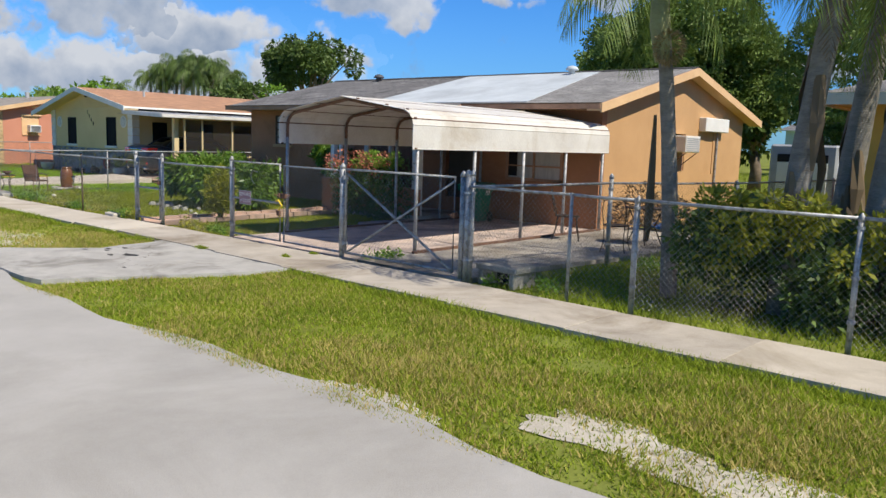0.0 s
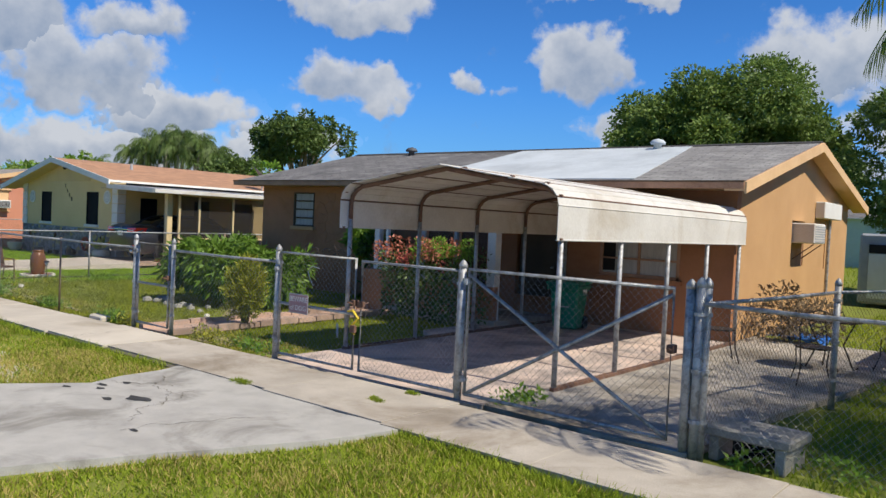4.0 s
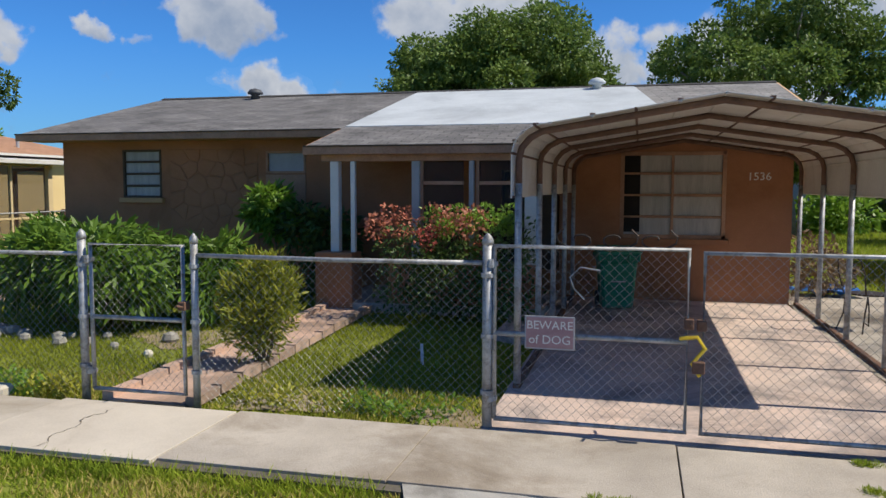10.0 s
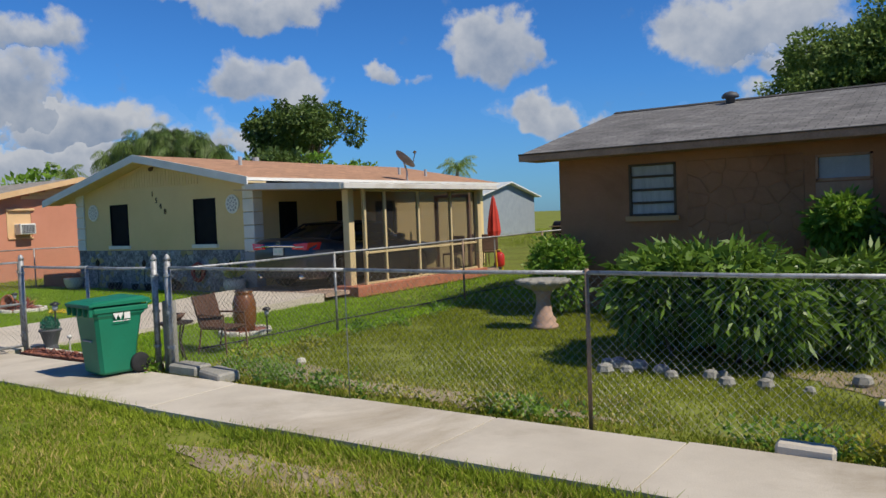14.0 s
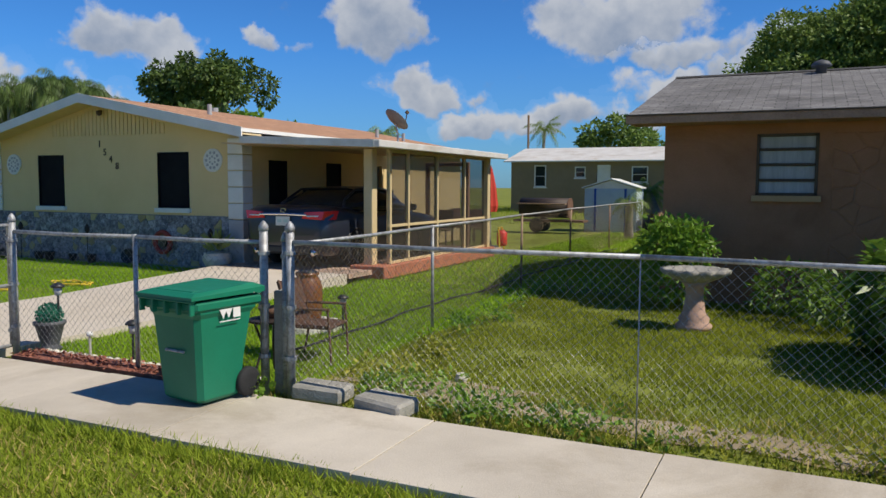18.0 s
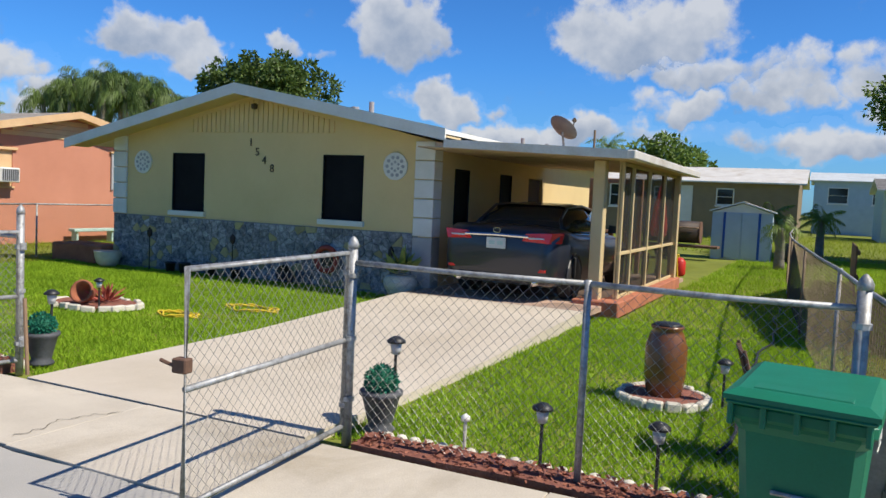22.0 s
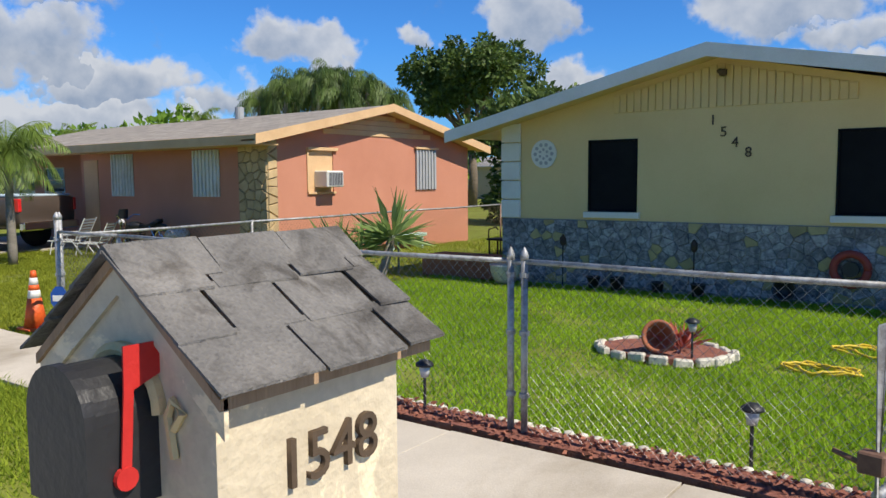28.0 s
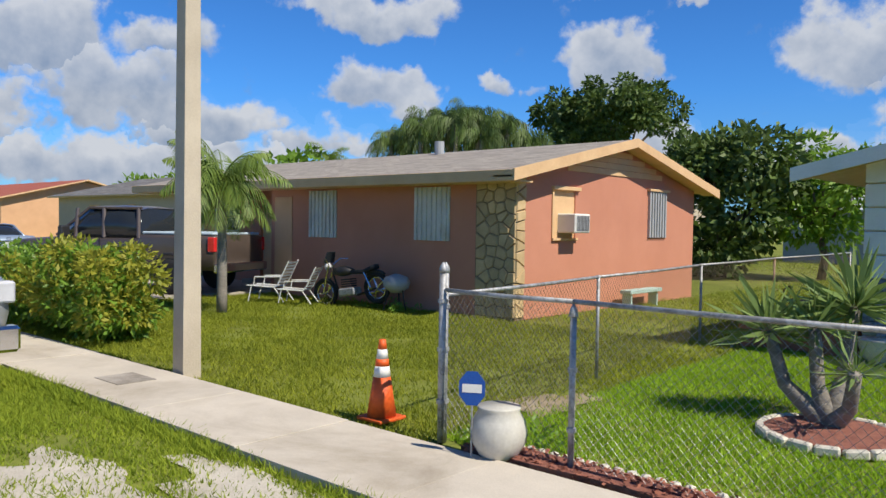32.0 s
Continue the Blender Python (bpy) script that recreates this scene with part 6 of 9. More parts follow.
for k, (cx, cy, h, wv) in enumerate(((-74, 33, 4.8, 4.2), (-88, 34, 4.6, 6), (-66, 52, 4.2, 3.5))):
    tree("tree", "distant bushy green tree over the roofs", (cx, cy, -0.05), (cx, cy, h - 1.2), (wv, 3, 2.0), 14, 1.6, 2600, 0.6, "leaf_bright", "bark", 50 + k, 0.25)
# weeping palm grove
grove = thing("palm_grove", "dense grove of drooping feather palms", "palm")
gr = np.random.default_rng(61)
gq = []
for k in range(22):
    a = k * 2.4
    q = math.sqrt((k + 0.5) / 22)
    cx, cy = -63.5 + 5.2 * q * math.cos(a), 37.2 + 3.0 * q * math.sin(a)
    cz = 8.1 - 1.9 * q * q + gr.uniform(-0.25, 0.25)
    part("trunk", MB().tube([(cx, cy, -0.05), (cx + 0.1, cy, cz)], [0.16, 0.11], 8), "bark_grey", grove)
    for j in range(22):
        Q, _ = frond(gr, (cx, cy, cz), gr.uniform(0, 6.28), gr.uniform(-0.2, 1.35), 2.3, 0.6, 0.045, 1.7, 16)
        gq.append(Q)
quads("crown", np.concatenate(gq), "leaf_dark", grove, kind="stuff")
for k, (bx, by, h, ln) in enumerate(((-40.0, 66.0, 6.6, 2.2), (-72, 34.5, 5.8, 2.0), (-22.6, 88, 4.6, 2.4), (-19.5, 90, 4.4, 2.4), (-84, 33, 5.2, 2.0), (-45.0, 47.0, 5.0, 1.8))):
    palm("distant coconut palm with ragged crown", (bx, by, -0.05), h, 17, ln, 0.55, 70 + k, 0.14, 1.1, lean=(0.3, 0), width=0.04, leaflets=14, thin=True)
palm("short palm with arching green fronds on the lawn", (-46.0, 10.65, -0.03), 2.4, 26, 1.35, 0.42, 80, 0.075, 0.95, hi=1.3, lo=-0.5, width=0.02, leaflets=34)
# the palms before the brown house
pf, crown_f = palm("slim grey palm with hanging fronds inside the fence", (-4.84, 8.5, -0.03), 3.8, 16, 1.75, 0.5, 81, 0.08, 1.25, lean=(-0.1, -0.6), lo=-0.05, hi=1.3, width=0.014, dead=0, leaflets=36)
part("crown_shaft", MB().tube([(-4.91, 8.06, 2.72), (-4.925, 7.98, 3.1), (-4.94, 7.9, 3.7)], [0.085, 0.115, 0.07], 12), "shaft_green", pf, "smooth green crown shaft", smooth=True)
fq = np.random.default_rng(189)
uu = unit(900, fq)
quads("fibre_boss", leaf_quads(np.array([-4.8, 7.98, 2.86]) + uu * np.array([0.13, 0.13, 0.15]), uu + np.array([0.3, 0, -0.4]), 0.07, 0.14, fq), "thatch_leaf", pf, "shaggy tan fibre boss", kind="stuff")
LEAN = [("palm trunk leaning over the hedge", -3.57, 8.6, 0.115, 0.42, 82), ("palm trunk with peeling dry sheaths", -2.8, 8.9, 0.13, 0.5, 83), ("grey palm trunk behind the hedge", -1.8, 9.3, 0.13, 0.3, 84), ("grey palm trunk near the orange house", -0.2, 9.6, 0.13, 0.3, 85), ("dark palm trunk in the shade of the hedge", -3.65, 11.0, 0.14, 0.4, 86), ("palm trunk beside the side fence", -3.1, 12.6, 0.13, 0.3, 87)]
for lab, bx, by, r0, ln, sd in LEAN:
    pt, cr = palm("tall " + lab, (bx, by, -0.03), 4.7, 18, 2.5, 0.7, sd, r0, 1.3, lean=(ln, 0.1), lo=-0.3, hi=1.2, width=0.018, dead=3, leaflets=30)
    rs = random.Random(sd)
    for k in range(4):
        a, z = rs.uniform(0, 6.28), rs.uniform(1.3, 2.9)
        u = (z / 4.6) ** 1.5
        cx, cy = bx + ln * u, by + 0.1 * u
        part("dry_sheath", MB().loft([[(cx + (r0 + o) * math.cos(a + w), cy + (r0 + o) * math.sin(a + w), z + h) for w, o in ((-0.5, 0.0), (0.0, 0.04), (0.5, 0.0), (0.0, -0.01))] for h, o in ((0.0, 0),)] + [[(cx + (r0 + 0.1) * math.cos(a + w), cy + (r0 + 0.1) * math.sin(a + w), z - 0.5) for w in (-0.35, 0.0, 0.35, 0.02)], [(cx + (r0 + 0.05) * math.cos(a + w), cy + (r0 + 0.05) * math.sin(a + w), z - 1.0) for w in (-0.1, 0.0, 0.1, 0.02)]]), "dead_frond", pt, "peeling brown leaf sheath")
part("dry_sheath", MB().loft([[(-5.22 + d, 8.62 + e, z) for d, e in ((-w, 0), (0, -0.05), (w, 0), (0, 0.03))] for z, w in ((0.6, 0.02), (1.0, 0.06), (1.6, 0.045), (2.15, 0.015))]), "dead_frond", pf, "dry brown hanging sheath")
# hedges and bushes
hr = np.random.default_rng(90)


def hedge_clumps(x0, x1, y0, y1, z0, z1, n, s, r):
    return [(r.uniform(x0, x1), r.uniform(y0, y1), r.uniform(z0, z1), s * r.uniform(0.8, 1.2), s * r.uniform(0.8, 1.2), s * r.uniform(0.8, 1.1)) for _ in range(n)]


hx = bush("hedge", "dense hedge of dark green and yellow croton", "hedge", hedge_clumps(-4.65, 0.9, 8.05, 9.0, 0.2, 0.88, 52, 0.36, hr), 22000, 0.1, "leaf_dark", 91, 0.45)
quads("yellow_shoot", blob_leaves(hedge_clumps(-4.6, 0.9, 7.85, 8.8, 0.62, 1.2, 44, 0.17, hr), 6800, 0.1, 0.42, np.random.default_rng(92), 0.0), "leaf_yellow", hx, "yellow shoots on top", kind="stuff")
bush("mango_bush", "broad glossy bush with long drooping leaves", "bush", hedge_clumps(-18.73, -16.93, 9.8, 11.2, 0.35, 0.86, 30, 0.36, hr) + [(-17.88, 10.4, 0.75, 1.0, 0.8, 0.5)], 17000, 0.19, "leaf_mango", 93, 0.26, 0.9,
     stems=[((-18.28, 10.3, -0.05), (-18.48, 10.2, 0.6)), ((-17.58, 10.3, -0.05), (-17.38, 10.2, 0.6)), ((-17.18, 10.5, -0.05), (-16.98, 10.6, 0.5))])
bush("mango_bush", "smaller glossy bush with long drooping leaves", "bush", hedge_clumps(-16.95, -16.4, 10.5, 11.2, 0.35, 0.78, 10, 0.3, hr), 4600, 0.19, "leaf_mango", 94, 0.24, 0.9, stems=[((-16.7, 10.9, -0.05), (-16.7, 10.9, 0.6))])
shrub_clumps = [(-14.68 + dx, 8.6 + dy, z, s, s, s * 1.25) for dx, dy, z, s in ((0, 0, 0.3, 0.2), (0, 0, 0.5, 0.3), (-0.2, 0.03, 0.55, 0.22), (0.2, -0.03, 0.6, 0.22), (0.02, 0.05, 0.8, 0.2), (-0.28, 0, 0.72, 0.13), (0.3, 0.02, 0.8, 0.13), (-0.1, 0.1, 0.95, 0.12), (0.14, 0.0, 0.98, 0.1))]
bush("shrub", "feathery yellow green shrub with upright shoots", "bush", shrub_clumps, 5600, 0.075, "leaf_yellow", 95, 0.28, -0.7, stems=[((-14.7 + 0.02 * k, 8.62, -0.03), (-14.9 + 0.13 * k, 8.6, 0.5)) for k in range(4)], inner=0.15)
bg = bush("bougainvillea", "dark thorny bush topped with orange red flowers", "bush", hedge_clumps(-14.15, -12.75, 11.35, 11.95, 0.25, 1.0, 18, 0.34, hr), 5000, 0.07, "leaf_dark", 96, 0.5)
quads("blossom", blob_leaves(hedge_clumps(-14.5, -13.15, 11.3, 12, 1.1, 1.38, 22, 0.14, hr), 1000, 0.055, 0.75, np.random.default_rng(97), 0.0), "flower_orange", bg, "orange red blossoms", kind="stuff")
quads("blossom", blob_leaves(hedge_clumps(-13.9, -12.9, 11.1, 11.6, 0.95, 1.15, 8, 0.1, hr), 220, 0.05, 0.75, np.random.default_rng(98), 0.0), "flower_red", bg, kind="stuff")
quads("shoot", blob_leaves(hedge_clumps(-13.85, -12.75, 11.25, 11.85, 1.2, 1.42, 12, 0.12, hr), 1500, 0.06, 0.4, np.random.default_rng(99), 0.0), "leaf_bright", bg, kind="stuff")
bush("bush", "round bright green bush against the house wall", "bush", [(-16.91, 13.35, 1.42, 0.36, 0.34, 0.33), (-16.78, 13.35, 1.2, 0.3, 0.3, 0.3), (-17.13, 13.35, 1.3, 0.25, 0.25, 0.25)], 1900, 0.15, "leaf_bright", 100, 0.32, 0.6, stems=[((-16.88, 13.45, -0.05), (-16.88, 13.35, 1.3))])
bush("bush", "dark bush in the shade of the house wall", "bush", hedge_clumps(-16.53, -15.73, 13.05, 13.65, 0.3, 1.3, 9, 0.36, hr), 2400, 0.13, "leaf_dark", 101, 0.4)
bush("bush", "rounded bright green bush at the corner of the house", "bush", [(-21.08, 13.25, 0.88, 0.36, 0.38, 0.36), (-20.84, 13.2, 0.82, 0.28, 0.32, 0.36), (-21.28, 13.2, 0.78, 0.28, 0.34, 0.33), (-21.04, 13.2, 0.42, 0.42, 0.4, 0.38)], 4200, 0.085, "leaf_bright", 102, 0.45)
bush("bush", "low bush below the brown wall", "bush", [(-19.62, 13, 0.35, 0.5, 0.4, 0.3), (-19.12, 12.4, 0.3, 0.4, 0.5, 0.3)], 1600, 0.11, "leaf_mango", 103, 0.35)
bush("bush", "dry brown shrub by the gable wall", "bush", [(-8.56, 15, 0.5, 0.4, 0.5, 0.45), (-8.26, 15.7, 0.35, 0.5, 0.5, 0.35)], 1500, 0.1, "dead_frond", 104, 0.4)
hg = bush("hedge", "thick hedge of green and yellow leaves beside the pavement", "hedge", hedge_clumps(-48.6, -43.75, 7.45, 8.5, 0.25, 0.92, 44, 0.42, hr), 16000, 0.11, "leaf_bright", 105, 0.45)
quads("yellow_shoot", blob_leaves(hedge_clumps(-47.5, -43.45, 7.2, 8.2, 0.35, 1.12, 30, 0.24, hr), 4600, 0.11, 0.42, np.random.default_rng(106), 0.1), "leaf_yellow", hg, "yellow shoots", kind="stuff")
bush("hedge", "far green hedge along a back fence", "hedge", hedge_clumps(-6, 6, 33, 34.5, 0.2, 0.9, 24, 0.7, hr), 3500, 0.3, "leaf_bright", 107, 0.5)
# small twin palms on the far lawn
for k, (dx, ln) in enumerate(((-0.55, -0.45), (0.75, 0.0))):
    palm("small garden palm with short brown trunk", (-24.35 + dx, 35.0, -0.03), 1.5, 16, 1.05, 0.34, 110 + k, 0.13, 0.9, lean=(ln, 0), width=0.025, leaflets=20, thin=True)
palm("small garden palm in a far bed", (-24.6, 27.5, -0.03), 1.2, 12, 0.9, 0.3, 113, 0.12, 1.2, width=0.015, leaflets=16, thin=True)


def yucca(label, heads, base, seed):
    r = np.random.default_rng(seed)
    t = thing("yucca", label, "plant")
    for (hx, hy, hz, n, ln) in heads:
        b, h = Vector(base), Vector((hx, hy, hz))
        mid = b + (h - b) * 0.45 + Vector(((hx - base[0]) * 0.25, 0.0, -0.03))
        part("trunk", MB().tube([b, b + (mid - b) * 0.5, mid, mid + (h - mid) * 0.5, h], [0.085, 0.075, 0.06, 0.055, 0.05], 10), "bark_grey", t, smooth=True)
        u = unit(n, r)
        u[:, 2] = np.abs(u[:, 2]) * 1.0 - 0.25
        u = u / np.linalg.norm(u, axis=1, keepdims=True)
        P = np.array([hx, hy, hz]) + u * 0.03
        quads("leaf_rosette", leaf_quads(P, u, ln, 0.085, r, 0.05), "leaf_yucca", t, "stiff sword shaped leaves", kind="stuff")
    return t


yucca("branched yucca with stiff spiky leaf heads and grey trunks", [(-36.1, 9.9, 0.72, 120, 0.46), (-35.5, 10.25, 0.95, 140, 0.5), (-35.72, 9.9, 0.78, 80, 0.38), (-35.3, 9.5, 0.5, 50, 0.34)], (-35.55, 9.8, -0.02), 120)

# ---- grass ----
gr = np.random.default_rng(5)
BARE = [(-14.1, 4.5, 1.2, 0.7), (-16.0, 4.5, 1.5, 0.5), (-3.05, 3.95, 0.65, 0.27), (-4.6, 3.4, 0.6, 0.13), (-2.1, 3.8, 0.6, 0.3), (-17.3, 4.0, 1.3, 0.5), (-19.5, 5.4, 1.0, 0.25), (-38.5, 4.9, 1.0, 0.4), (-37.3, 4.3, 1.3, 0.45), (-37.5, 5.55, 0.75, 0.3), (-38.2, 5.72, 0.5, 0.18), (-22.1, 8.0, 0.8, 0.3), (-20.5, 7.75, 1.4, 0.22), (-19.0, 7.6, 1.0, 0.16), (-12.5, 7.6, 0.45, 0.25), (-14.0, 7.65, 0.4, 0.25), (-14.9, 8.5, 0.35, 0.3),
        (-37.75, 9.0, 0.3, 0.55), (-16.3, 9.9, 0.6, 0.5)]
bare_r = np.random.default_rng(6)
for i, (bx, by, sx, sy) in enumerate(BARE):
    ring = []
    for k in range(26):
        w = 2 * math.pi * k / 26
        q = 1 + 0.22 * math.sin(3 * w + i) + 0.14 * math.sin(7 * w + 2 * i)
        ring.append((bx + sx * q * math.cos(w), by + sy * q * math.sin(w), -0.052 + 0.001 * i % 0.006))
    solid("bare_patch", MB().poly(ring), "sand" if i in (0, 1, 2, 3, 4, 7, 8, 9, 10) else "dry_soil", "sandy bare patch worn into the grass", "bare ground", kind="stuff")


def grass_field(name, label, x0, x1, y0, y1, per_m2, h, material, keep=1.0, holes=(), edge=0.0):
    n = int((x1 - x0) * (y1 - y0) * per_m2)
    P = np.stack([gr.uniform(x0, x1, n), gr.uniform(y0, y1, n), np.full(n, -0.058)], axis=1)
    lump = np.sin(P[:, 0] * 1.7 + np.sin(P[:, 1] * 2.1)) * np.sin(P[:, 1] * 1.9 + P[:, 0] * 0.6) + 0.6 * np.sin(P[:, 0] * 5.1) * np.sin(P[:, 1] * 6.3)
    ok = lump + gr.normal(size=n) * 0.6 > (1 - 2 * keep)
    for bx, by, sx, sy in BARE:
        d = ((P[:, 0] - bx) / sx) ** 2 + ((P[:, 1] - by) / sy) ** 2
        ok &= (d > 0.85 + gr.normal(size=n) * 0.4 + 0.25 * lump) | (gr.random(n) < 0.26)
    for hole in holes:
        if len(hole) > 4:
            inside = np.zeros(n, dtype=bool)
            for (xa, ya), (xb, yb) in zip(hole, hole[1:] + hole[:1]):
                inside ^= ((ya > P[:, 1]) != (yb > P[:, 1])) & (P[:, 0] < (xb - xa) * (P[:, 1] - ya) / ((yb - ya) or 1e-9) + xa)
            ok &= ~inside
            continue
        hx0, hx1, hy0, hy1 = hole
        ok &= ~((P[:, 0] > hx0) & (P[:, 0] < hx1) & (P[:, 1] > hy0) & (P[:, 1] < hy1))
    P, lump = P[ok], lump[ok]
    n = len(P)
    a = gr.uniform(0, 2 * math.pi, n)
    hh = h * gr.uniform(0.55, 1.35, n) * (1 + 0.22 * lump)
    lean = gr.normal(size=(n, 2)) * 0.55
    tip = P + np.stack([lean[:, 0] * hh, lean[:, 1] * hh, hh], axis=1)
    w = np.stack([np.cos(a), np.sin(a), np.zeros(n)], axis=1) * (0.0055 + 0.004 * gr.random(n))[:, None] * (1 if h < 0.12 else 1.5)
    ob = quads(name, np.stack([P - w, P + w, tip], axis=1), material)
    return tagged(ob, label, "grass", kind="stuff")


drive2 = (-29.17, -26.38, 0, 17)
apron1 = [(-12.5, 6.3), (-9.0, 6.3), (-9.28, 5.25), (-9.72, 4.3), (-10.12, 3.0), (-13.5, 3.0), (-12.8, 4.3), (-12.3, 5.0)]
apron2 = [(-29.65, 6.1), (-26.15, 6.1), (-25.9, 4.5), (-25.75, 3.0), (-30.05, 3.0)]
slabs = [(-12.28, -8.9, 7, 10.4), (-12.85, -8.9, 10.4, 14.3), (-9.2, -6.7, 7, 15.4), [(-15.38, 7.1), (-14.54, 7.1), (-14.7, 9.5), (-14.78, 12.3), (-15.5, 12.3)]]
grass_field("verge_grass", "mown green verge grass between street and pavement", -10.3, 2.0, 3.1, 6.1, 4200, 0.042, "grass_blade", 0.9, [apron1])
grass_field("verge_grass", "patchy green verge grass along the pavement", -26.5, -12.2, 3.0, 6.16, 3600, 0.042, "grass_blade", 0.82, [apron1, apron2])
grass_field("verge_grass", "green verge grass along the pavement", -46, -29.5, 3.0, 6.02, 3000, 0.046, "grass_blade", 0.88, [apron2])
grass_field("verge_dry_grass", "dry yellow straw among the verge grass", -26, 1.5, 3.05, 6.05, 1000, 0.05, "grass_dry", 0.5, [apron1, apron2])
grass_field("verge_dry_grass", "dry straw in worn grass beside the street", -7.6, 1.5, 3.05, 4.7, 1700, 0.045, "grass_dry", 0.42)
grass_field("verge_dry_grass", "dry straw along the edge of the driveway apron", -10.2, -8.6, 3.1, 6.05, 1500, 0.045, "grass_dry", 0.6, [apron1])
grass_field("verge_dry_grass", "dry straw along the edge of the driveway apron", -14.4, -12.2, 3.4, 6.1, 1300, 0.045, "grass_dry", 0.6, [apron1])
for ga, gb in ((-9.0, 2.0), (-26.0, -12.6), (-46.0, -29.8)):
    for gx in np.arange(ga, gb, 1.0):
        bow = 0.14 * math.exp(-((gx + 11.5) / 3.0) ** 2)
        grass_field("edge_grass", "longer grass fringing the pavement edge", gx, min(gx + 1.0, gb), 5.82 + bow, 6.0 + bow, 3600, 0.085, "grass_blade", 0.93, [apron1, apron2])
grass_field("verge_dry_grass", "dry straw on the worn verge", -6.0, 2.0, 3.1, 5.6, 1100, 0.05, "grass_dry", 0.6)
grass_field("verge_dry_grass", "dry straw on the worn verge", -19.5, -12.4, 3.1, 5.9, 1100, 0.048, "grass_dry", 0.6, [apron1])
grass_field("lawn_grass", "mown lawn of the brown house", -23.2, -12.2, 7.18, 14.1, 2000, 0.045, "grass_olive", 0.93, slabs)
grass_field("lawn_dry_grass", "dry blades along a fence line", -23.2, -12.2, 7.18, 8.2, 700, 0.055, "grass_dry", 0.5, slabs)
grass_field("lawn_grass", "bright mown lawn of the yellow house", -37.7, -23.2, 7.35, 14.2, 2300, 0.048, "grass_lush", 0.98, [drive2])
grass_field("lawn_grass", "long lawn of the pink house", -50, -37.7, 7.15, 13.8, 1400, 0.055, "grass_olive", 0.95)
grass_field("lawn_grass", "shaded grass before the hedge", -6.6, 3, 7.18, 12.5, 600, 0.1, "grass_blade", 0.8, slabs)
grass_field("back_grass", "back garden grass between the houses", -26.0, -21.5, 14.2, 34, 420, 0.09, "grass_lush", 0.98)
grass_field("back_grass", "back garden grass beside the pink house", -41.7, -36.4, 14.2, 32, 260, 0.09, "grass_blade", 0.98)
grass_field("back_grass", "rough grass beside the tan gable wall", -8.4, 3, 15.6, 34, 130, 0.14, "grass_blade", 0.9)
grass_field("far_lawn", "far open lawns beyond the fences", -50, 10, 34, 62, 24, 0.22, "grass_blade", 0.95)
# weeds at the foot of fences
wr = np.random.default_rng(130)
weeds = [(-22.6, 8.2, 0.3, 0.6), (-22.3, 7.8, 0.4, 0.25), (-21.7, 7.5, 0.5, 0.15), (-22.9, 9.5, 0.3, 0.6), (-23.0, 11.0, 0.3, 0.8), (-20.7, 7.45, 0.7, 0.14), (-19.3, 7.42, 0.8, 0.12), (-18.6, 7.4, 0.5, 0.1), (-16.6, 7.4, 0.5, 0.1), (-15.9, 7.4, 0.3, 0.12), (-23.4, 7.15, 0.2, 0.1), (-13.0, 7.5, 0.5, 0.15), (-13.8, 7.6, 0.5, 0.15),
         (-8.9, 7.7, 0.15, 0.2), (-6.2, 7.6, 0.6, 0.3), (-5.4, 9.0, 0.5, 0.5), (-37.2, 7.6, 0.3, 0.15), (-44.5, 13.4, 0.9, 0.3), (-46, 13.2, 0.7, 0.3), (-23.2, 13.5, 0.3, 1.2), (-5.8, 10.2, 0.3, 0.3)]
for i, (wx, wy, sx, sy) in enumerate(weeds):
    cl = [(wx + wr.uniform(-sx, sx), wy + wr.uniform(-sy, sy), wr.uniform(0.0, 0.06), 0.13, 0.13, 0.08) for _ in range(9)]
    ob = quads("weeds", blob_leaves(cl, 420, 0.055, 0.5, wr, 0.0, 0.2), "leaf_bright" if i % 3 else "leaf_yellow")
    tagged(ob, "low leafy weeds at the foot of a fence", "weeds", kind="stuff")
for gx, gy, s in ((-11.32, 6.14, 0.1), (-9.85, 6.62, 0.09), (-9.8, 7.1, 0.06)):
    cl = [(gx + wr.uniform(-s, s), gy + wr.uniform(-s, s) * 0.5, 0.02, 0.06, 0.05, 0.03) for _ in range(6)]
    tagged(quads("weeds", blob_leaves([(c[0], c[1], 0.01, 0.05, 0.04, 0.02) for c in cl], 700, 0.028, 0.16, wr, -0.9, 0.1), "grass_blade"), "small tuft of grass in a pavement crack", "weeds", kind="stuff")

# ---- vehicles ----


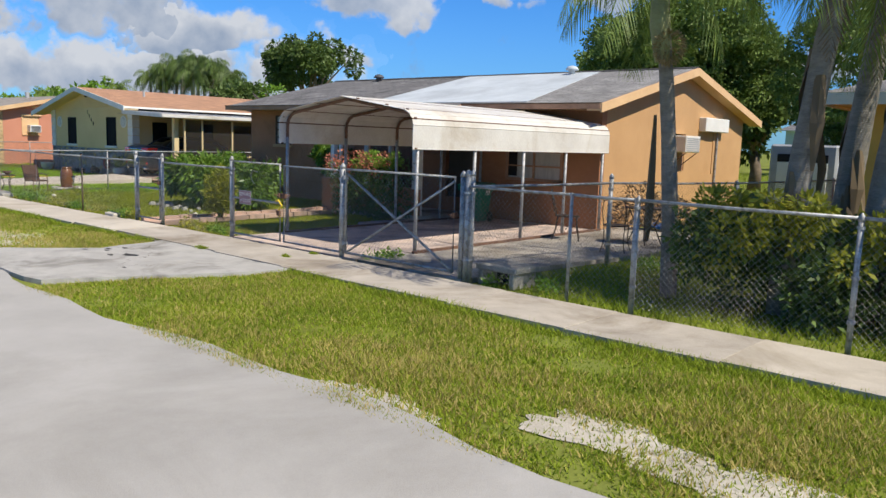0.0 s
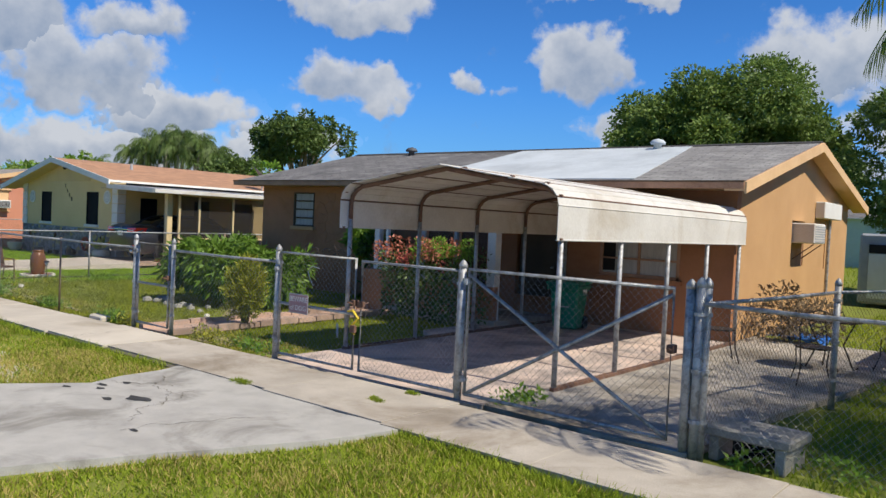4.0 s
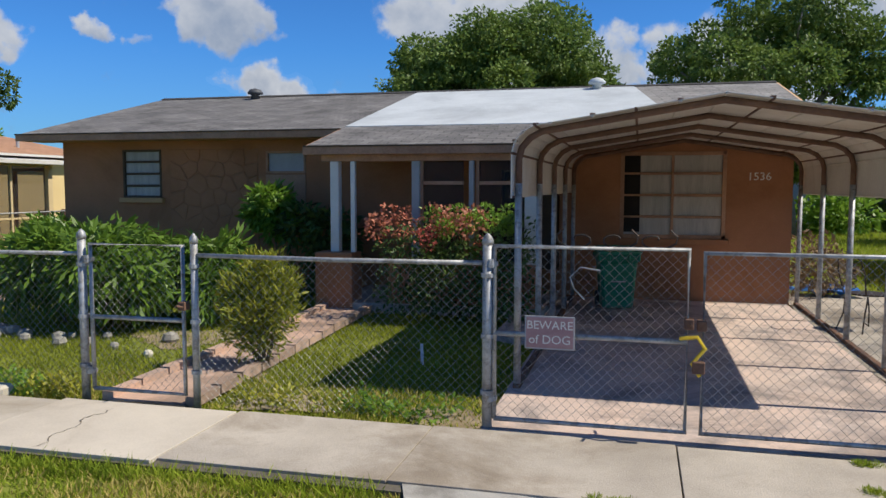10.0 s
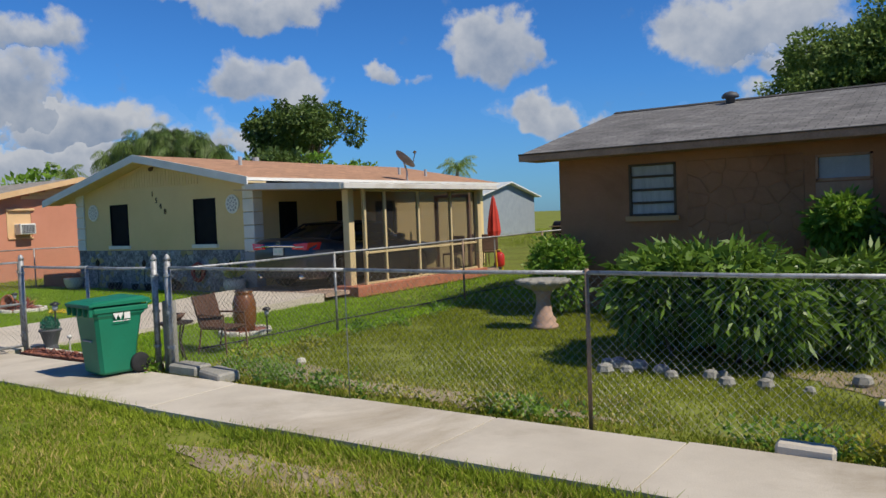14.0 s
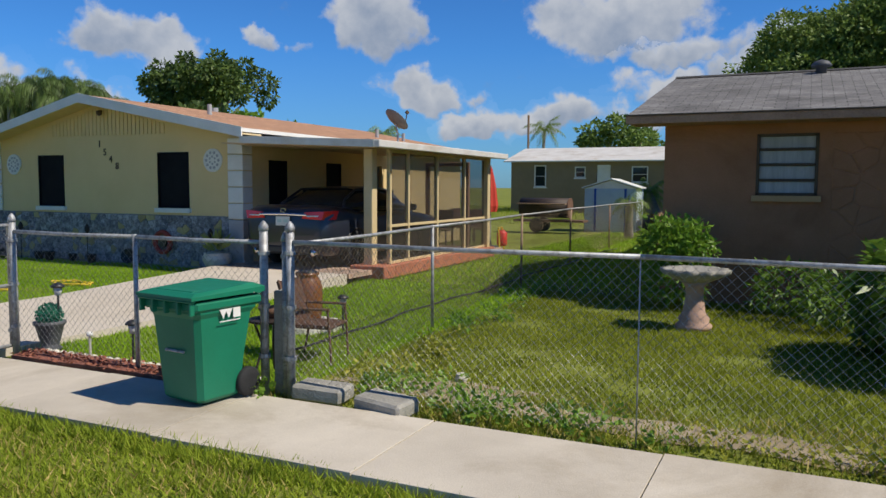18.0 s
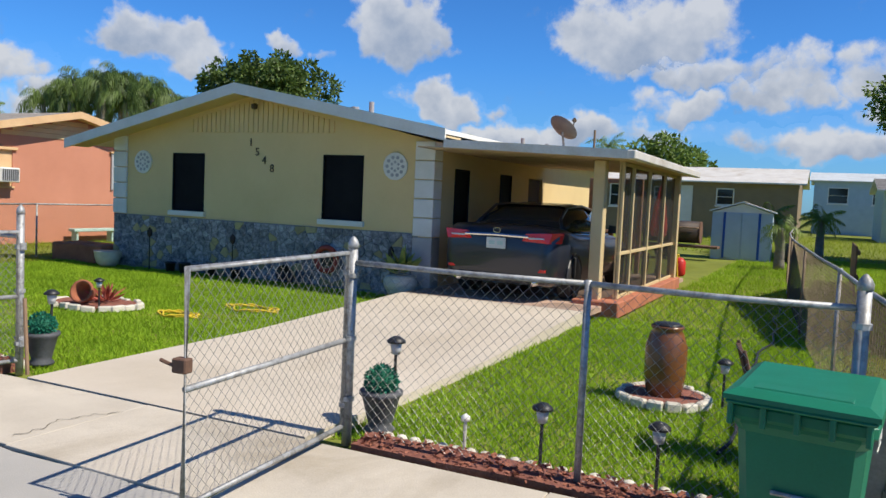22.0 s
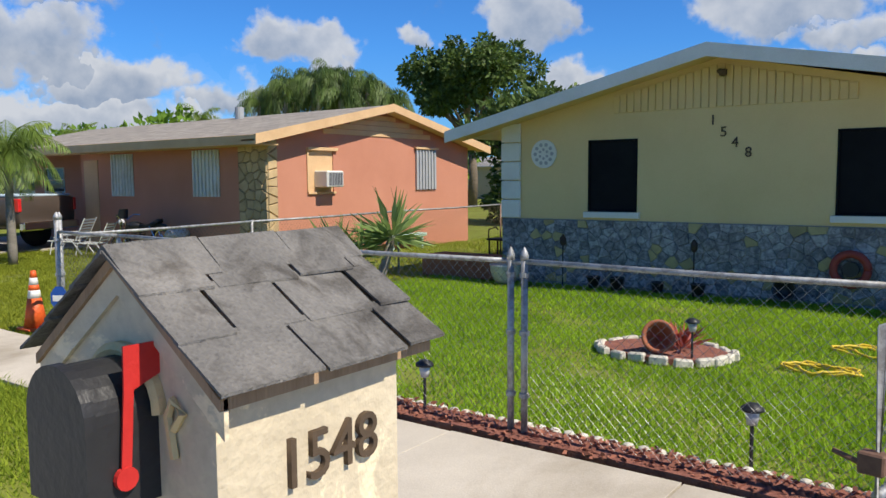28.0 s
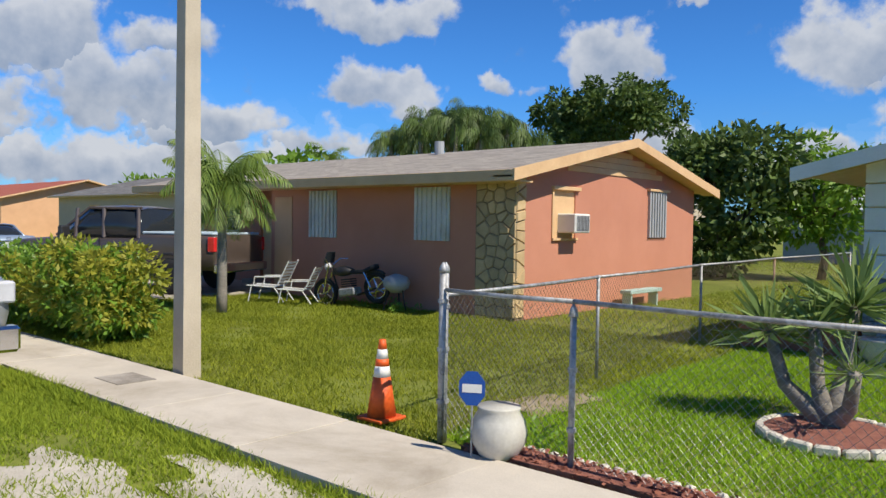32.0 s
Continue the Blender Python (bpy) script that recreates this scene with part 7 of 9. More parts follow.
def wheel(parent, x, y, z, r, w, side):
    """A wheel whose axle runs along x; side is the outward direction."""
    ty = part("wheel", MB(), "rubber", parent)
    prof = [(r * 0.62, -w / 2), (r * 0.93, -w / 2), (r, -w * 0.36), (r, w * 0.36), (r * 0.93, w / 2), (r * 0.62, w / 2)]
    part("tyre", MB().lathe(prof, (0, 0, 0), 28), "rubber", ty, smooth=True)
    rim = MB().lathe([(r * 0.64, -w * 0.3), (r * 0.64, w * 0.42), (r * 0.58, w * 0.45), (r * 0.54, w * 0.3), (0.02, w * 0.25)], (0, 0, 0), 28)
    part("rim", rim, "galvanised", ty, smooth=True)
    for k in range(6):
        a = 2 * math.pi * k / 6
        part("spoke", MB().prism([(0.05 * math.cos(a + 1.57), 0.05 * math.sin(a + 1.57), w * 0.3), (r * 0.58 * math.cos(a + 0.12), r * 0.58 * math.sin(a + 0.12), w * 0.36), (r * 0.58 * math.cos(a - 0.12), r * 0.58 * math.sin(a - 0.12), w * 0.36), (-0.05 * math.cos(a + 1.57), -0.05 * math.sin(a + 1.57), w * 0.3)], (0, 0, 0.025)), "chrome", ty)
    ty.matrix_basis = pose(x, y, z, 0, 90 * side, 0)
    return ty


def hull(stations, n=9):
    """Cross sections of a car body: (s, half width, bottom, top, shoulder)."""
    rings = []
    for s, hw, zb, zt, sh in stations:
        half = [(hw * 0.86, zb), (hw * 0.97, zb + 0.1), (hw, zb + (zt - zb) * 0.45), (hw * 0.985, zt - 0.12 * (zt - zb)), (hw * sh, zt - 0.015), (hw * sh * 0.6, zt + 0.012)]
        rings.append([(x, s, z) for x, z in half] + [(-x, s, z) for x, z in reversed(half)])
    return rings


def sedan(label, m, paint):
    """A saloon with its tail at the origin and its nose along +y."""
    c = thing("car", label, "car", m=m)
    body = hull([(0.0, 0.70, 0.42, 0.95, 0.9), (0.06, 0.83, 0.30, 1.06, 0.9), (0.25, 0.89, 0.24, 1.12, 0.86), (0.75, 0.905, 0.22, 1.09, 0.85), (1.3, 0.91, 0.2, 1.0, 0.9), (2.6, 0.91, 0.2, 0.95, 0.92), (3.6, 0.91, 0.2, 0.93, 0.9), (4.4, 0.88, 0.22, 0.84, 0.85), (4.8, 0.8, 0.26, 0.72, 0.8), (4.9, 0.6, 0.34, 0.62, 0.8)])
    part("body", MB().loft(body), paint, c, "dark navy glossy body", smooth=True)
    gh = []
    for s, hwb, zb, hwt, zt in ((0.72, 0.74, 1.02, 0.66, 1.05), (1.0, 0.77, 1.0, 0.62, 1.24), (1.45, 0.79, 0.97, 0.60, 1.41), (2.2, 0.8, 0.94, 0.60, 1.45), (2.9, 0.79, 0.94, 0.58, 1.38), (3.55, 0.74, 0.93, 0.62, 0.98)):
        gh.append([(hwb, s, zb), (hwb * 0.97, s, (zb + zt) / 2), (hwt, s, zt - 0.03), (hwt * 0.7, s, zt), (-hwt * 0.7, s, zt), (-hwt, s, zt - 0.03), (-hwb * 0.97, s, (zb + zt) / 2), (-hwb, s, zb)])
    part("window_glass", MB().loft(gh), "glass_dark", c, "dark tinted glass", smooth=True)
    rf = [[(p[0] * 1.01, p[1], p[2] + 0.012) for p in g[2:6]] for g in gh[2:5]]
    part("roof_panel", MB().loft(rf, closed=False), paint, c, smooth=True)
    for sx in (-1, 1):
        part("pillar", MB().tube([(sx * 0.75, 0.75, 1.03), (sx * 0.635, 1.0, 1.22), (sx * 0.61, 1.4, 1.4), (sx * 0.61, 2.2, 1.43), (sx * 0.6, 2.9, 1.36)], 0.025, 6), paint, c, smooth=True)
        part("window_trim", MB().tube([(sx * 0.8, 1.05, 1.0), (sx * 0.81, 2.2, 0.96), (sx * 0.8, 3.3, 0.95)], 0.012, 6), "chrome", c)
        mirror = part("door_mirror", MB().loft([[(sx * 0.86, 3.05, 0.98), (sx * 1.03, 3.05, 0.98), (sx * 1.05, 3.05, 1.1), (sx * 0.88, 3.05, 1.12)], [(sx * 0.88, 3.2, 1.0), (sx * 1.0, 3.18, 1.0), (sx * 1.01, 3.18, 1.08), (sx * 0.9, 3.2, 1.09)]]), paint, c)
        tl = part("tail_light", MB().loft([[(sx * 0.40, -0.02, 0.90), (sx * 0.80, 0.0, 0.88), (sx * 0.84, 0.02, 1.03), (sx * 0.46, -0.02, 1.01)], [(sx * 0.40, 0.1, 0.90), (sx * 0.90, 0.3, 0.88), (sx * 0.91, 0.36, 1.03), (sx * 0.46, 0.1, 1.01)]]), "light_red", c, "red tail light")
        part("tail_lens", MB().prism([(sx * 0.5, -0.03, 0.93), (sx * 0.72, -0.012, 0.935), (sx * 0.74, -0.012, 0.955), (sx * 0.5, -0.03, 0.955)], (0, 0.03, 0)), "light_clear", tl)
        part("reflector", MB().box(sx * 0.62, 0.005, 0.46, sx * 0.76, 0.05, 0.50), "light_red", c)
        part("exhaust", MB().tube([(sx * 0.60, -0.02, 0.31), (sx * 0.60, 0.2, 0.31)], [0.055, 0.05], 12), "chrome", c, smooth=True)
        for yy in (0.98, 3.85):
            wheel(c, sx * 0.82, yy, 0.33, 0.33, 0.22, sx)
            part("wheel_arch", MB().tube([(sx * 0.905, yy + 0.37 * math.cos(a), 0.33 + 0.37 * math.sin(a)) for a in np.linspace(0.1, 3.04, 9)], 0.02, 5), "plastic_black", c)
    part("chrome_bar", MB().tube([(-0.5, -0.02, 0.965), (0, -0.035, 0.975), (0.5, -0.02, 0.965)], 0.022, 6), "chrome", c)
    lp = part("licence_plate", MB().box(-0.15, -0.03, 0.77, 0.15, -0.012, 0.93, 0.004), "plate_white", c, "white licence plate")
    part("plate_writing", MB().box(-0.11, -0.033, 0.825, -0.02, -0.029, 0.88).box(0.02, -0.033, 0.825, 0.11, -0.029, 0.88), "siding_green", lp)
    part("badge", MB().tube([(0.055 * math.cos(a), -0.005, 1.035 + 0.035 * math.sin(a)) for a in np.linspace(0, 2 * math.pi, 13)], 0.007, 5), "chrome", c, "oval chrome badge")
    part("bumper", MB().box(-0.62, -0.02, 0.28, 0.62, 0.1, 0.42, 0.03), "plastic_black", c, "dark lower bumper")
    return c


sedan("dark navy saloon car parked under the carport", pose(-27.78, 13.55, 0.132), "car_navy")


def pickup(label, m, paint, crew=True):
    """A crew cab pickup with its tail at the origin and its nose along +y."""
    c = thing("pickup_truck", label, "truck", m=m)
    body = hull([(0.0, 0.93, 0.62, 1.28, 0.98), (0.05, 0.97, 0.55, 1.3, 0.98), (1.0, 0.98, 0.52, 1.3, 0.98), (1.9, 0.98, 0.5, 1.3, 0.97), (2.0, 0.98, 0.5, 1.22, 0.95), (4.0, 0.98, 0.5, 1.2, 0.95), (4.3, 0.97, 0.5, 1.2, 0.92), (5.4, 0.95, 0.52, 1.14, 0.9), (5.65, 0.9, 0.55, 1.05, 0.9), (5.72, 0.8, 0.6, 0.95, 0.9)])
    part("body", MB().loft(body), paint, c, smooth=True)
    cab = []
    for s, hb, zb, ht, zt in ((1.95, 0.9, 1.2, 0.78, 1.24), (2.05, 0.9, 1.2, 0.74, 1.86), (2.6, 0.9, 1.2, 0.73, 1.92), (3.5, 0.9, 1.2, 0.72, 1.9), (4.35, 0.88, 1.18, 0.78, 1.24)):
        cab.append([(hb, s, zb), (hb * 0.96, s, (zb + zt) / 2), (ht, s, zt - 0.05), (ht * 0.7, s, zt), (-ht * 0.7, s, zt), (-ht, s, zt - 0.05), (-hb * 0.96, s, (zb + zt) / 2), (-hb, s, zb)])
    part("window_glass", MB().loft(cab), "glass_dark", c, "dark cab windows", smooth=True)
    part("cab_roof", MB().loft([[(p[0] * 1.015, p[1], p[2] + 0.015) for p in g[2:6]] for g in cab[1:4]], closed=False), paint, c, smooth=True)
    part("bed_cover", MB().box(-0.9, 0.08, 1.3, 0.9, 1.92, 1.36, 0.02), "siding_blue", c, "blue grey bed cover")
    for sx in (-1, 1):
        for s0, s1 in ((2.0, 2.12), (2.95, 3.07), (3.75, 3.82)):
            part("pillar", MB().tube([(sx * 0.905, s0, 1.2), (sx * 0.765, s1, 1.86)], 0.045, 6), paint, c)
        part("roof_rail", MB().tube([(sx * 0.75, 2.05, 1.87), (sx * 0.75, 3.5, 1.87), (sx * 0.9, 4.3, 1.24)], 0.035, 6), paint, c)
        part("tail_light", MB().box(sx * 0.88, -0.015, 0.95, sx * 0.99, 0.16, 1.26, 0.015), "light_red", c, "red tail light")
        part("running_board", MB().box(sx * 0.86, 2.1, 0.42, sx * 1.02, 4.1, 0.5, 0.02), "chrome", c)
        for s in (2.55, 3.5):
            part("door_handle", MB().box(sx * 0.98, s, 1.06, sx * 1.01, s + 0.2, 1.1, 0.008), "chrome", c)
        for s in (2.05, 3.0, 4.02):
            part("door_seam", MB().box(sx * 0.975, s, 0.58, sx * 0.987, s + 0.012, 1.2), "plastic_black", c)
        part("door_mirror", MB().box(sx * 0.95, 3.85, 1.22, sx * 1.2, 4.0, 1.46, 0.03), "plastic_black", c)
        part("head_light", MB().box(sx * 0.62, 5.58, 0.86, sx * 0.93, 5.74, 1.06, 0.02), "light_clear", c)
        for yy in (1.15, 4.7):
            wheel(c, sx * 0.86, yy, 0.4, 0.4, 0.27, sx)
            part("wheel_arch", MB().tube([(sx * 0.98, yy + 0.47 * math.cos(a), 0.42 + 0.47 * math.sin(a)) for a in np.linspace(0.0, math.pi, 10)], 0.035, 6), "plastic_black", c, smooth=True)
    part("bumper", MB().box(-0.95, -0.12, 0.5, 0.95, 0.04, 0.7, 0.03), "chrome", c)
    part("bumper", MB().box(-0.95, 5.66, 0.42, 0.95, 5.82, 0.66, 0.03), "chrome", c, "chrome front bumper")
    gr_ = part("grille", MB().box(-0.6, 5.7, 0.72, 0.6, 5.76, 1.05, 0.01), "plastic_black", c)
    part("grille_bar", MB().box(-0.6, 5.755, 0.86, 0.6, 5.775, 0.91, 0.005), "chrome", gr_)
    return c


pickup("bronze brown crew cab pickup parked beside the pink house", pose(-48.6, 12.75, 0.01, 0, 0, 113), "car_brown")
pickup("silver pickup parked at the edge of the verge", pose(-47.05, 4.62, -0.02, 0, 0, 270), "car_silver")
sedan("pale blue car parked behind the hedge", pose(-57.4, 11.0, 0.0, 0, 0, 90), "car_blue")

# ---- kerbside things ----


def wheelie_bin(label, m, paint="bin_green"):
    """A wheeled refuse cart; the lid opens towards -y."""
    b = thing("wheelie_bin", label, "bin", m=m)
    rings = []
    for z, hx, hy0, hy1 in ((0.03, 0.20, -0.22, 0.2), (0.06, 0.22, -0.25, 0.22), (0.4, 0.24, -0.28, 0.26), (0.74, 0.26, -0.31, 0.32), (0.78, 0.28, -0.33, 0.36), (0.88, 0.285, -0.34, 0.37)):
        k = 0.04
        rings.append([(-hx + k, hy0, z), (hx - k, hy0, z), (hx, hy0 + k, z), (hx, hy1 - k, z), (hx - k, hy1, z), (-hx + k, hy1, z), (-hx, hy1 - k, z), (-hx, hy0 + k, z)])
    part("body", MB().loft(rings), paint, b)
    part("rim", MB().box(-0.30, -0.355, 0.8, 0.30, 0.385, 0.885, 0.02), paint, b)
    for k in range(5):
        part("grip_rib", MB().box(-0.29 + k * 0.137, -0.40, 0.78, -0.265 + k * 0.137, -0.35, 0.9, 0.006), paint, b)
    part("grip_lip", MB().box(-0.3, -0.41, 0.885, 0.3, -0.35, 0.905, 0.008), paint, b)
    lid = part("lid", MB().loft([[(-0.31, -0.41, 0.905), (0.31, -0.41, 0.905), (0.31, 0.40, 0.905), (-0.31, 0.40, 0.905)], [(-0.31, -0.41, 0.93), (0.31, -0.41, 0.93), (0.31, 0.40, 0.95), (-0.31, 0.40, 0.95)], [(-0.26, -0.33, 0.955), (0.26, -0.33, 0.955), (0.26, 0.32, 0.985), (-0.26, 0.32, 0.985)]]), paint, b, "green hinged lid")
    part("lid_recess", MB().box(-0.2, -0.3, 0.95, 0.2, -0.16, 0.962, 0.004), paint, lid)
    part("front_pocket", MB().box(-0.1, -0.285, 0.42, 0.1, -0.262, 0.6, 0.008), paint, b)
    part("lift_bar", MB().tube([(-0.1, -0.3, 0.46), (0.1, -0.3, 0.46)], 0.012, 6), "galvanised", b)
    part("handle", MB().tube([(-0.22, 0.37, 0.86), (-0.22, 0.46, 0.9), (0.22, 0.46, 0.9), (0.22, 0.37, 0.86)], 0.018, 8), paint, b)
    for sx in (-1, 1):
        part("wheel", MB().lathe([(0.05, -0.03), (0.115, -0.03), (0.13, -0.015), (0.13, 0.015), (0.115, 0.03), (0.05, 0.03)], (0, 0, 0), 20), "rubber", b, "black wheel", smooth=True, m=pose(sx * 0.24, 0.26, 0.13, 0, 90, 0))
    part("axle", MB().tube([(-0.24, 0.26, 0.13), (0.24, 0.26, 0.13)], 0.012, 6), "galvanised", b)
    mk = part("maker_mark", MB().prism([(0.288, -0.1, 0.8), (0.288, -0.06, 0.72), (0.288, -0.03, 0.78), (0.288, 0.0, 0.72), (0.288, 0.04, 0.8)], (0.003, 0, 0)).box(0.286, 0.05, 0.72, 0.291, 0.13, 0.8).box(0.286, -0.1, 0.695, 0.29, 0.13, 0.703), "paint_white", b, "white maker mark")
    return b


BIN = wheelie_bin("green plastic wheelie bin standing on the pavement by a fence post", pose(-23.5, 6.8, 0.015, 0, 0, -7) @ Matrix.Diagonal((0.96, 0.85, 0.875, 1.0)))
copy_thing(BIN, pose(-11.5, 13.0, 0.015, 0, 0, 10))["label"] = "dark green wheelie bin under the carport roof"

mb = thing("mailbox", "black metal mailbox numbered 1536 on a leaning wooden post", "mailbox", m=pose(0, 0, -0.03))
part("post", MB().loft([[(x0, 4.06, z), (x0 + 0.1, 4.06, z), (x0 + 0.1, 4.15, z), (x0, 4.15, z)] for x0, z in ((-22.44, -0.1), (-22.34, 0.7), (-22.245, 1.42))]), "wood_raw", mb, "raw timber post")
part("arm", MB().box(-22.33, 3.46, 0.92, -22.23, 4.16, 0.99, 0.006), "wood_raw", mb)
bx = []
for y in (3.5, 4.02):
    bx.append([(-22.34, y, 1.0), (-22.165, y, 1.0), (-22.165, y, 1.12)] + [(-22.2525 + 0.0875 * math.cos(a), y, 1.12 + 0.085 * math.sin(a)) for a in np.linspace(0.25, math.pi - 0.25, 9)] + [(-22.34, y, 1.12)])
part("box", MB().loft(bx), "plastic_black", mb, "black box", smooth=False)
part("box_door", MB().loft([[(p[0], 3.48, p[2]) for p in bx[0]], [(p[0], 3.5, p[2]) for p in bx[0]]]), "plastic_black", mb)
for k, ch in enumerate("1536"):
    tile = part("number_tile", MB().box(-22.1645, 3.63 + k * 0.062, 1.04, -22.161, 3.685 + k * 0.062, 1.125), "paint_white", mb, "white number tile")
    letters("numeral", ch, 0.085, "plastic_black", pose(-22.1595, 3.657 + k * 0.062, 1.082, 90, 0, 90), tile, "numeral " + ch, depth=0.002)

# little house that holds the mailbox of number 1548
hb = thing("mailbox_house", "small house shaped mailbox stand with shingled roof and worn paint", "mailbox", m=pose(-30.75, 3.89, 0.018))
GX, GY, GW, GD, EV, PK, HB = 0.0, 0.0, 0.25, 0.40, 1.255, 1.465, 0.285
part("body", MB().prism([(GX - GW, GY - 0.052, 0.1), (GX + GW, GY - 0.052, 0.1), (GX + GW, GY - 0.052, EV + 0.03), (GX, GY - 0.052, PK - 0.015), (GX - GW, GY - 0.052, EV + 0.03)], (0, GD + 0.052, 0)), "stucco_worn", hb, "peeling beige body")
part("plinth", MB().box(GX - GW - 0.04, GY - 0.04, -0.125, GX + GW + 0.04, GY + GD + 0.04, 0.1, 0.01), "concrete_old", hb)
sr = random.Random(44)
for sx in (-1, 1):
    rfp = part("roof_slope", MB().prism([(GX, GY - 0.07, PK), (GX + sx * HB, GY - 0.07, EV), (GX + sx * HB, GY - 0.07, EV + 0.02), (GX, GY - 0.07, PK + 0.022)], (0, GD + 0.14, 0)), "wood_raw", hb)
    for row in range(3):
        y0 = GY - 0.085 - sr.uniform(0, 0.012)
        while y0 < GY + GD + 0.06:
            u0, u1 = max(0.0, row / 3 - 0.03), (row + 1.06) / 3 + sr.uniform(-0.01, 0.012)
            y1 = min(y0 + sr.choice((0.2, 0.23, 0.16)) * (0.55 if row == 1 and y0 < GY else 1), GY + GD + 0.1)
            t0, t1 = sr.uniform(0.023, 0.026), sr.uniform(0.027, 0.034)
            pts = [(GX + sx * (HB + 0.02) * u, y0, PK - (PK - EV) * u + h) for u, h in ((u0, t0), (u1, t1), (u1, t1 + 0.006), (u0, t0 + 0.005))]
            part("shingle", MB().prism(pts, (sr.uniform(-0.006, 0.006), y1 - y0 - 0.011, 0)), "roof_shingle_near", rfp)
            y0 = y1
    part("bargeboard", MB().prism([(GX, GY - 0.062, PK - 0.05), (GX + sx * HB, GY - 0.062, EV - 0.05), (GX + sx * HB, GY - 0.062, EV + 0.018), (GX, GY - 0.062, PK + 0.018)], (0, 0.009, 0)), "stucco_worn", hb)
for k in range(3):
    part("ridge_shingle", MB().prism([(GX - 0.08, GY - 0.085 + k * 0.195, PK - 0.024), (GX, GY - 0.085 + k * 0.195, PK + 0.04), (GX + 0.08, GY - 0.085 + k * 0.195, PK - 0.024), (GX, GY - 0.085 + k * 0.195, PK + 0.032)], (0, 0.19, 0.003)), "roof_shingle_near", hb)
bx = []
for y in (GY - 0.17, GY - 0.002):
    bx.append([(GX - 0.085, y, 1.07), (GX + 0.095, y, 1.07), (GX + 0.095, y, 1.22)] + [(GX + 0.005 + 0.09 * math.cos(a), y, 1.22 + 0.09 * math.sin(a)) for a in np.linspace(0.2, math.pi - 0.2, 12)] + [(GX - 0.085, y, 1.22)])
mbx = part("box", MB().loft(bx), "plastic_black", hb, "black mailbox")
part("box_door", MB().loft([[(GX + 0.005 + (p[0] - GX - 0.005) * 1.04, y, p[2] + 0.004) for p in bx[0]] for y in (GY - 0.185, GY - 0.165)]), "plastic_black", mbx)
part("surround", MB().tube([(GX + 0.005 + 0.105 * math.cos(a), GY - 0.06, 1.22 + 0.1 * math.sin(a)) for a in np.linspace(0, math.pi, 14)], 0.014, 6), "stucco_yellow", hb, "cream moulded surround")
part("flag", MB().prism([(GX + 0.101, GY - 0.13, 1.13), (GX + 0.101, GY - 0.112, 1.13), (GX + 0.101, GY - 0.102, 1.27), (GX + 0.101, GY - 0.05, 1.29), (GX + 0.101, GY - 0.05, 1.345), (GX + 0.101, GY - 0.118, 1.345), (GX + 0.101, GY - 0.12, 1.27)], (0.004, 0, 0)).tube([(GX + 0.097, GY - 0.121, 1.125), (GX + 0.108, GY - 0.121, 1.125)], 0.02, 14), "red_paint", mbx, "red signal flag")
letters("house_number", "1548", 0.13, "soffit_dark", pose(GX + GW + 0.006, GY + 0.2, 1.11, 90, 0, 90), hb, "dark painted number 1548")
part("scroll", MB().tube([(GX + 0.15, GY - 0.06, 1.2), (GX + 0.175, GY - 0.06, 1.23), (GX + 0.15, GY - 0.06, 1.25), (GX + 0.135, GY - 0.06, 1.22), (GX + 0.15, GY - 0.06, 1.15)], 0.008, 5), "stucco_yellow", hb)

pole = thing("utility_pole", "square tapered concrete utility pole at the pavement edge", "pole")
part("shaft", MB().loft([[(-41.2 + sx * w, 7.2 + sy * w, z) for sx, sy in ((-1, -1), (1, -1), (1, 1), (-1, 1))] for z, w in ((-0.1, 0.105), (9.5, 0.06))]), "concrete_pole", pole)
cone = thing("traffic_cone", "orange traffic cone with white reflective bands", "cone", m=pose(-38.37, 7.36, -0.02))
part("base", MB().box(-0.15, -0.15, 0, 0.15, 0.15, 0.03, 0.008), "cone_orange", cone)
for z0, z1, r0, r1, mt in ((0.03, 0.36, 0.125, 0.074, "cone_orange"), (0.36, 0.45, 0.074, 0.061, "paint_white"), (0.45, 0.51, 0.061, 0.052, "cone_orange"), (0.51, 0.59, 0.052, 0.040, "paint_white"), (0.59, 0.67, 0.040, 0.028, "cone_orange")):
    part("band" if mt == "paint_white" else "cone_section", MB().lathe([(r0, z0), (r1, z1)], (0, 0, 0), 20), mt, cone, "white band" if mt == "paint_white" else "", smooth=True)

# ---- garden of the yellow house ----


def pot(name, label, m, prof, material, soil=True):
    t = thing(name, label, "pot", m=m)
    part("vessel", MB().lathe(prof, (0, 0, 0), 28), material, t, smooth=True)
    if soil:
        part("soil", MB().lathe([(prof[-1][0] * 0.92, prof[-1][1] - 0.03), (0.02, prof[-1][1] - 0.025)], (0, 0, 0), 20), "mulch_red", t)
    return t


pot("plant_pot", "white crackle glazed pot inside the fence corner", pose(-36.98, 7.16, -0.01), [(0.1, 0), (0.14, 0.03), (0.19, 0.12), (0.2, 0.2), (0.18, 0.28), (0.145, 0.34), (0.155, 0.36), (0.15, 0.37)], "glaze_white")
sg = thing("yard_sign", "small blue octagonal security sign on a stake", "sign", m=pose(-37.08, 6.98, 0, 0, 0, 30) @ Matrix.Diagonal((0.85, 0.85, 0.98, 1)))
part("plate", MB().prism([(0.115 * math.cos(a), 0, 0.5 + 0.13 * math.sin(a)) for a in [math.pi / 8 + k * math.pi / 4 for k in range(8)]], (0, 0.006, 0)), "sign_blue", sg)
part("band", MB().box(-0.08, -0.004, 0.47, 0.08, -0.001, 0.53), "paint_white", sg, "white band")
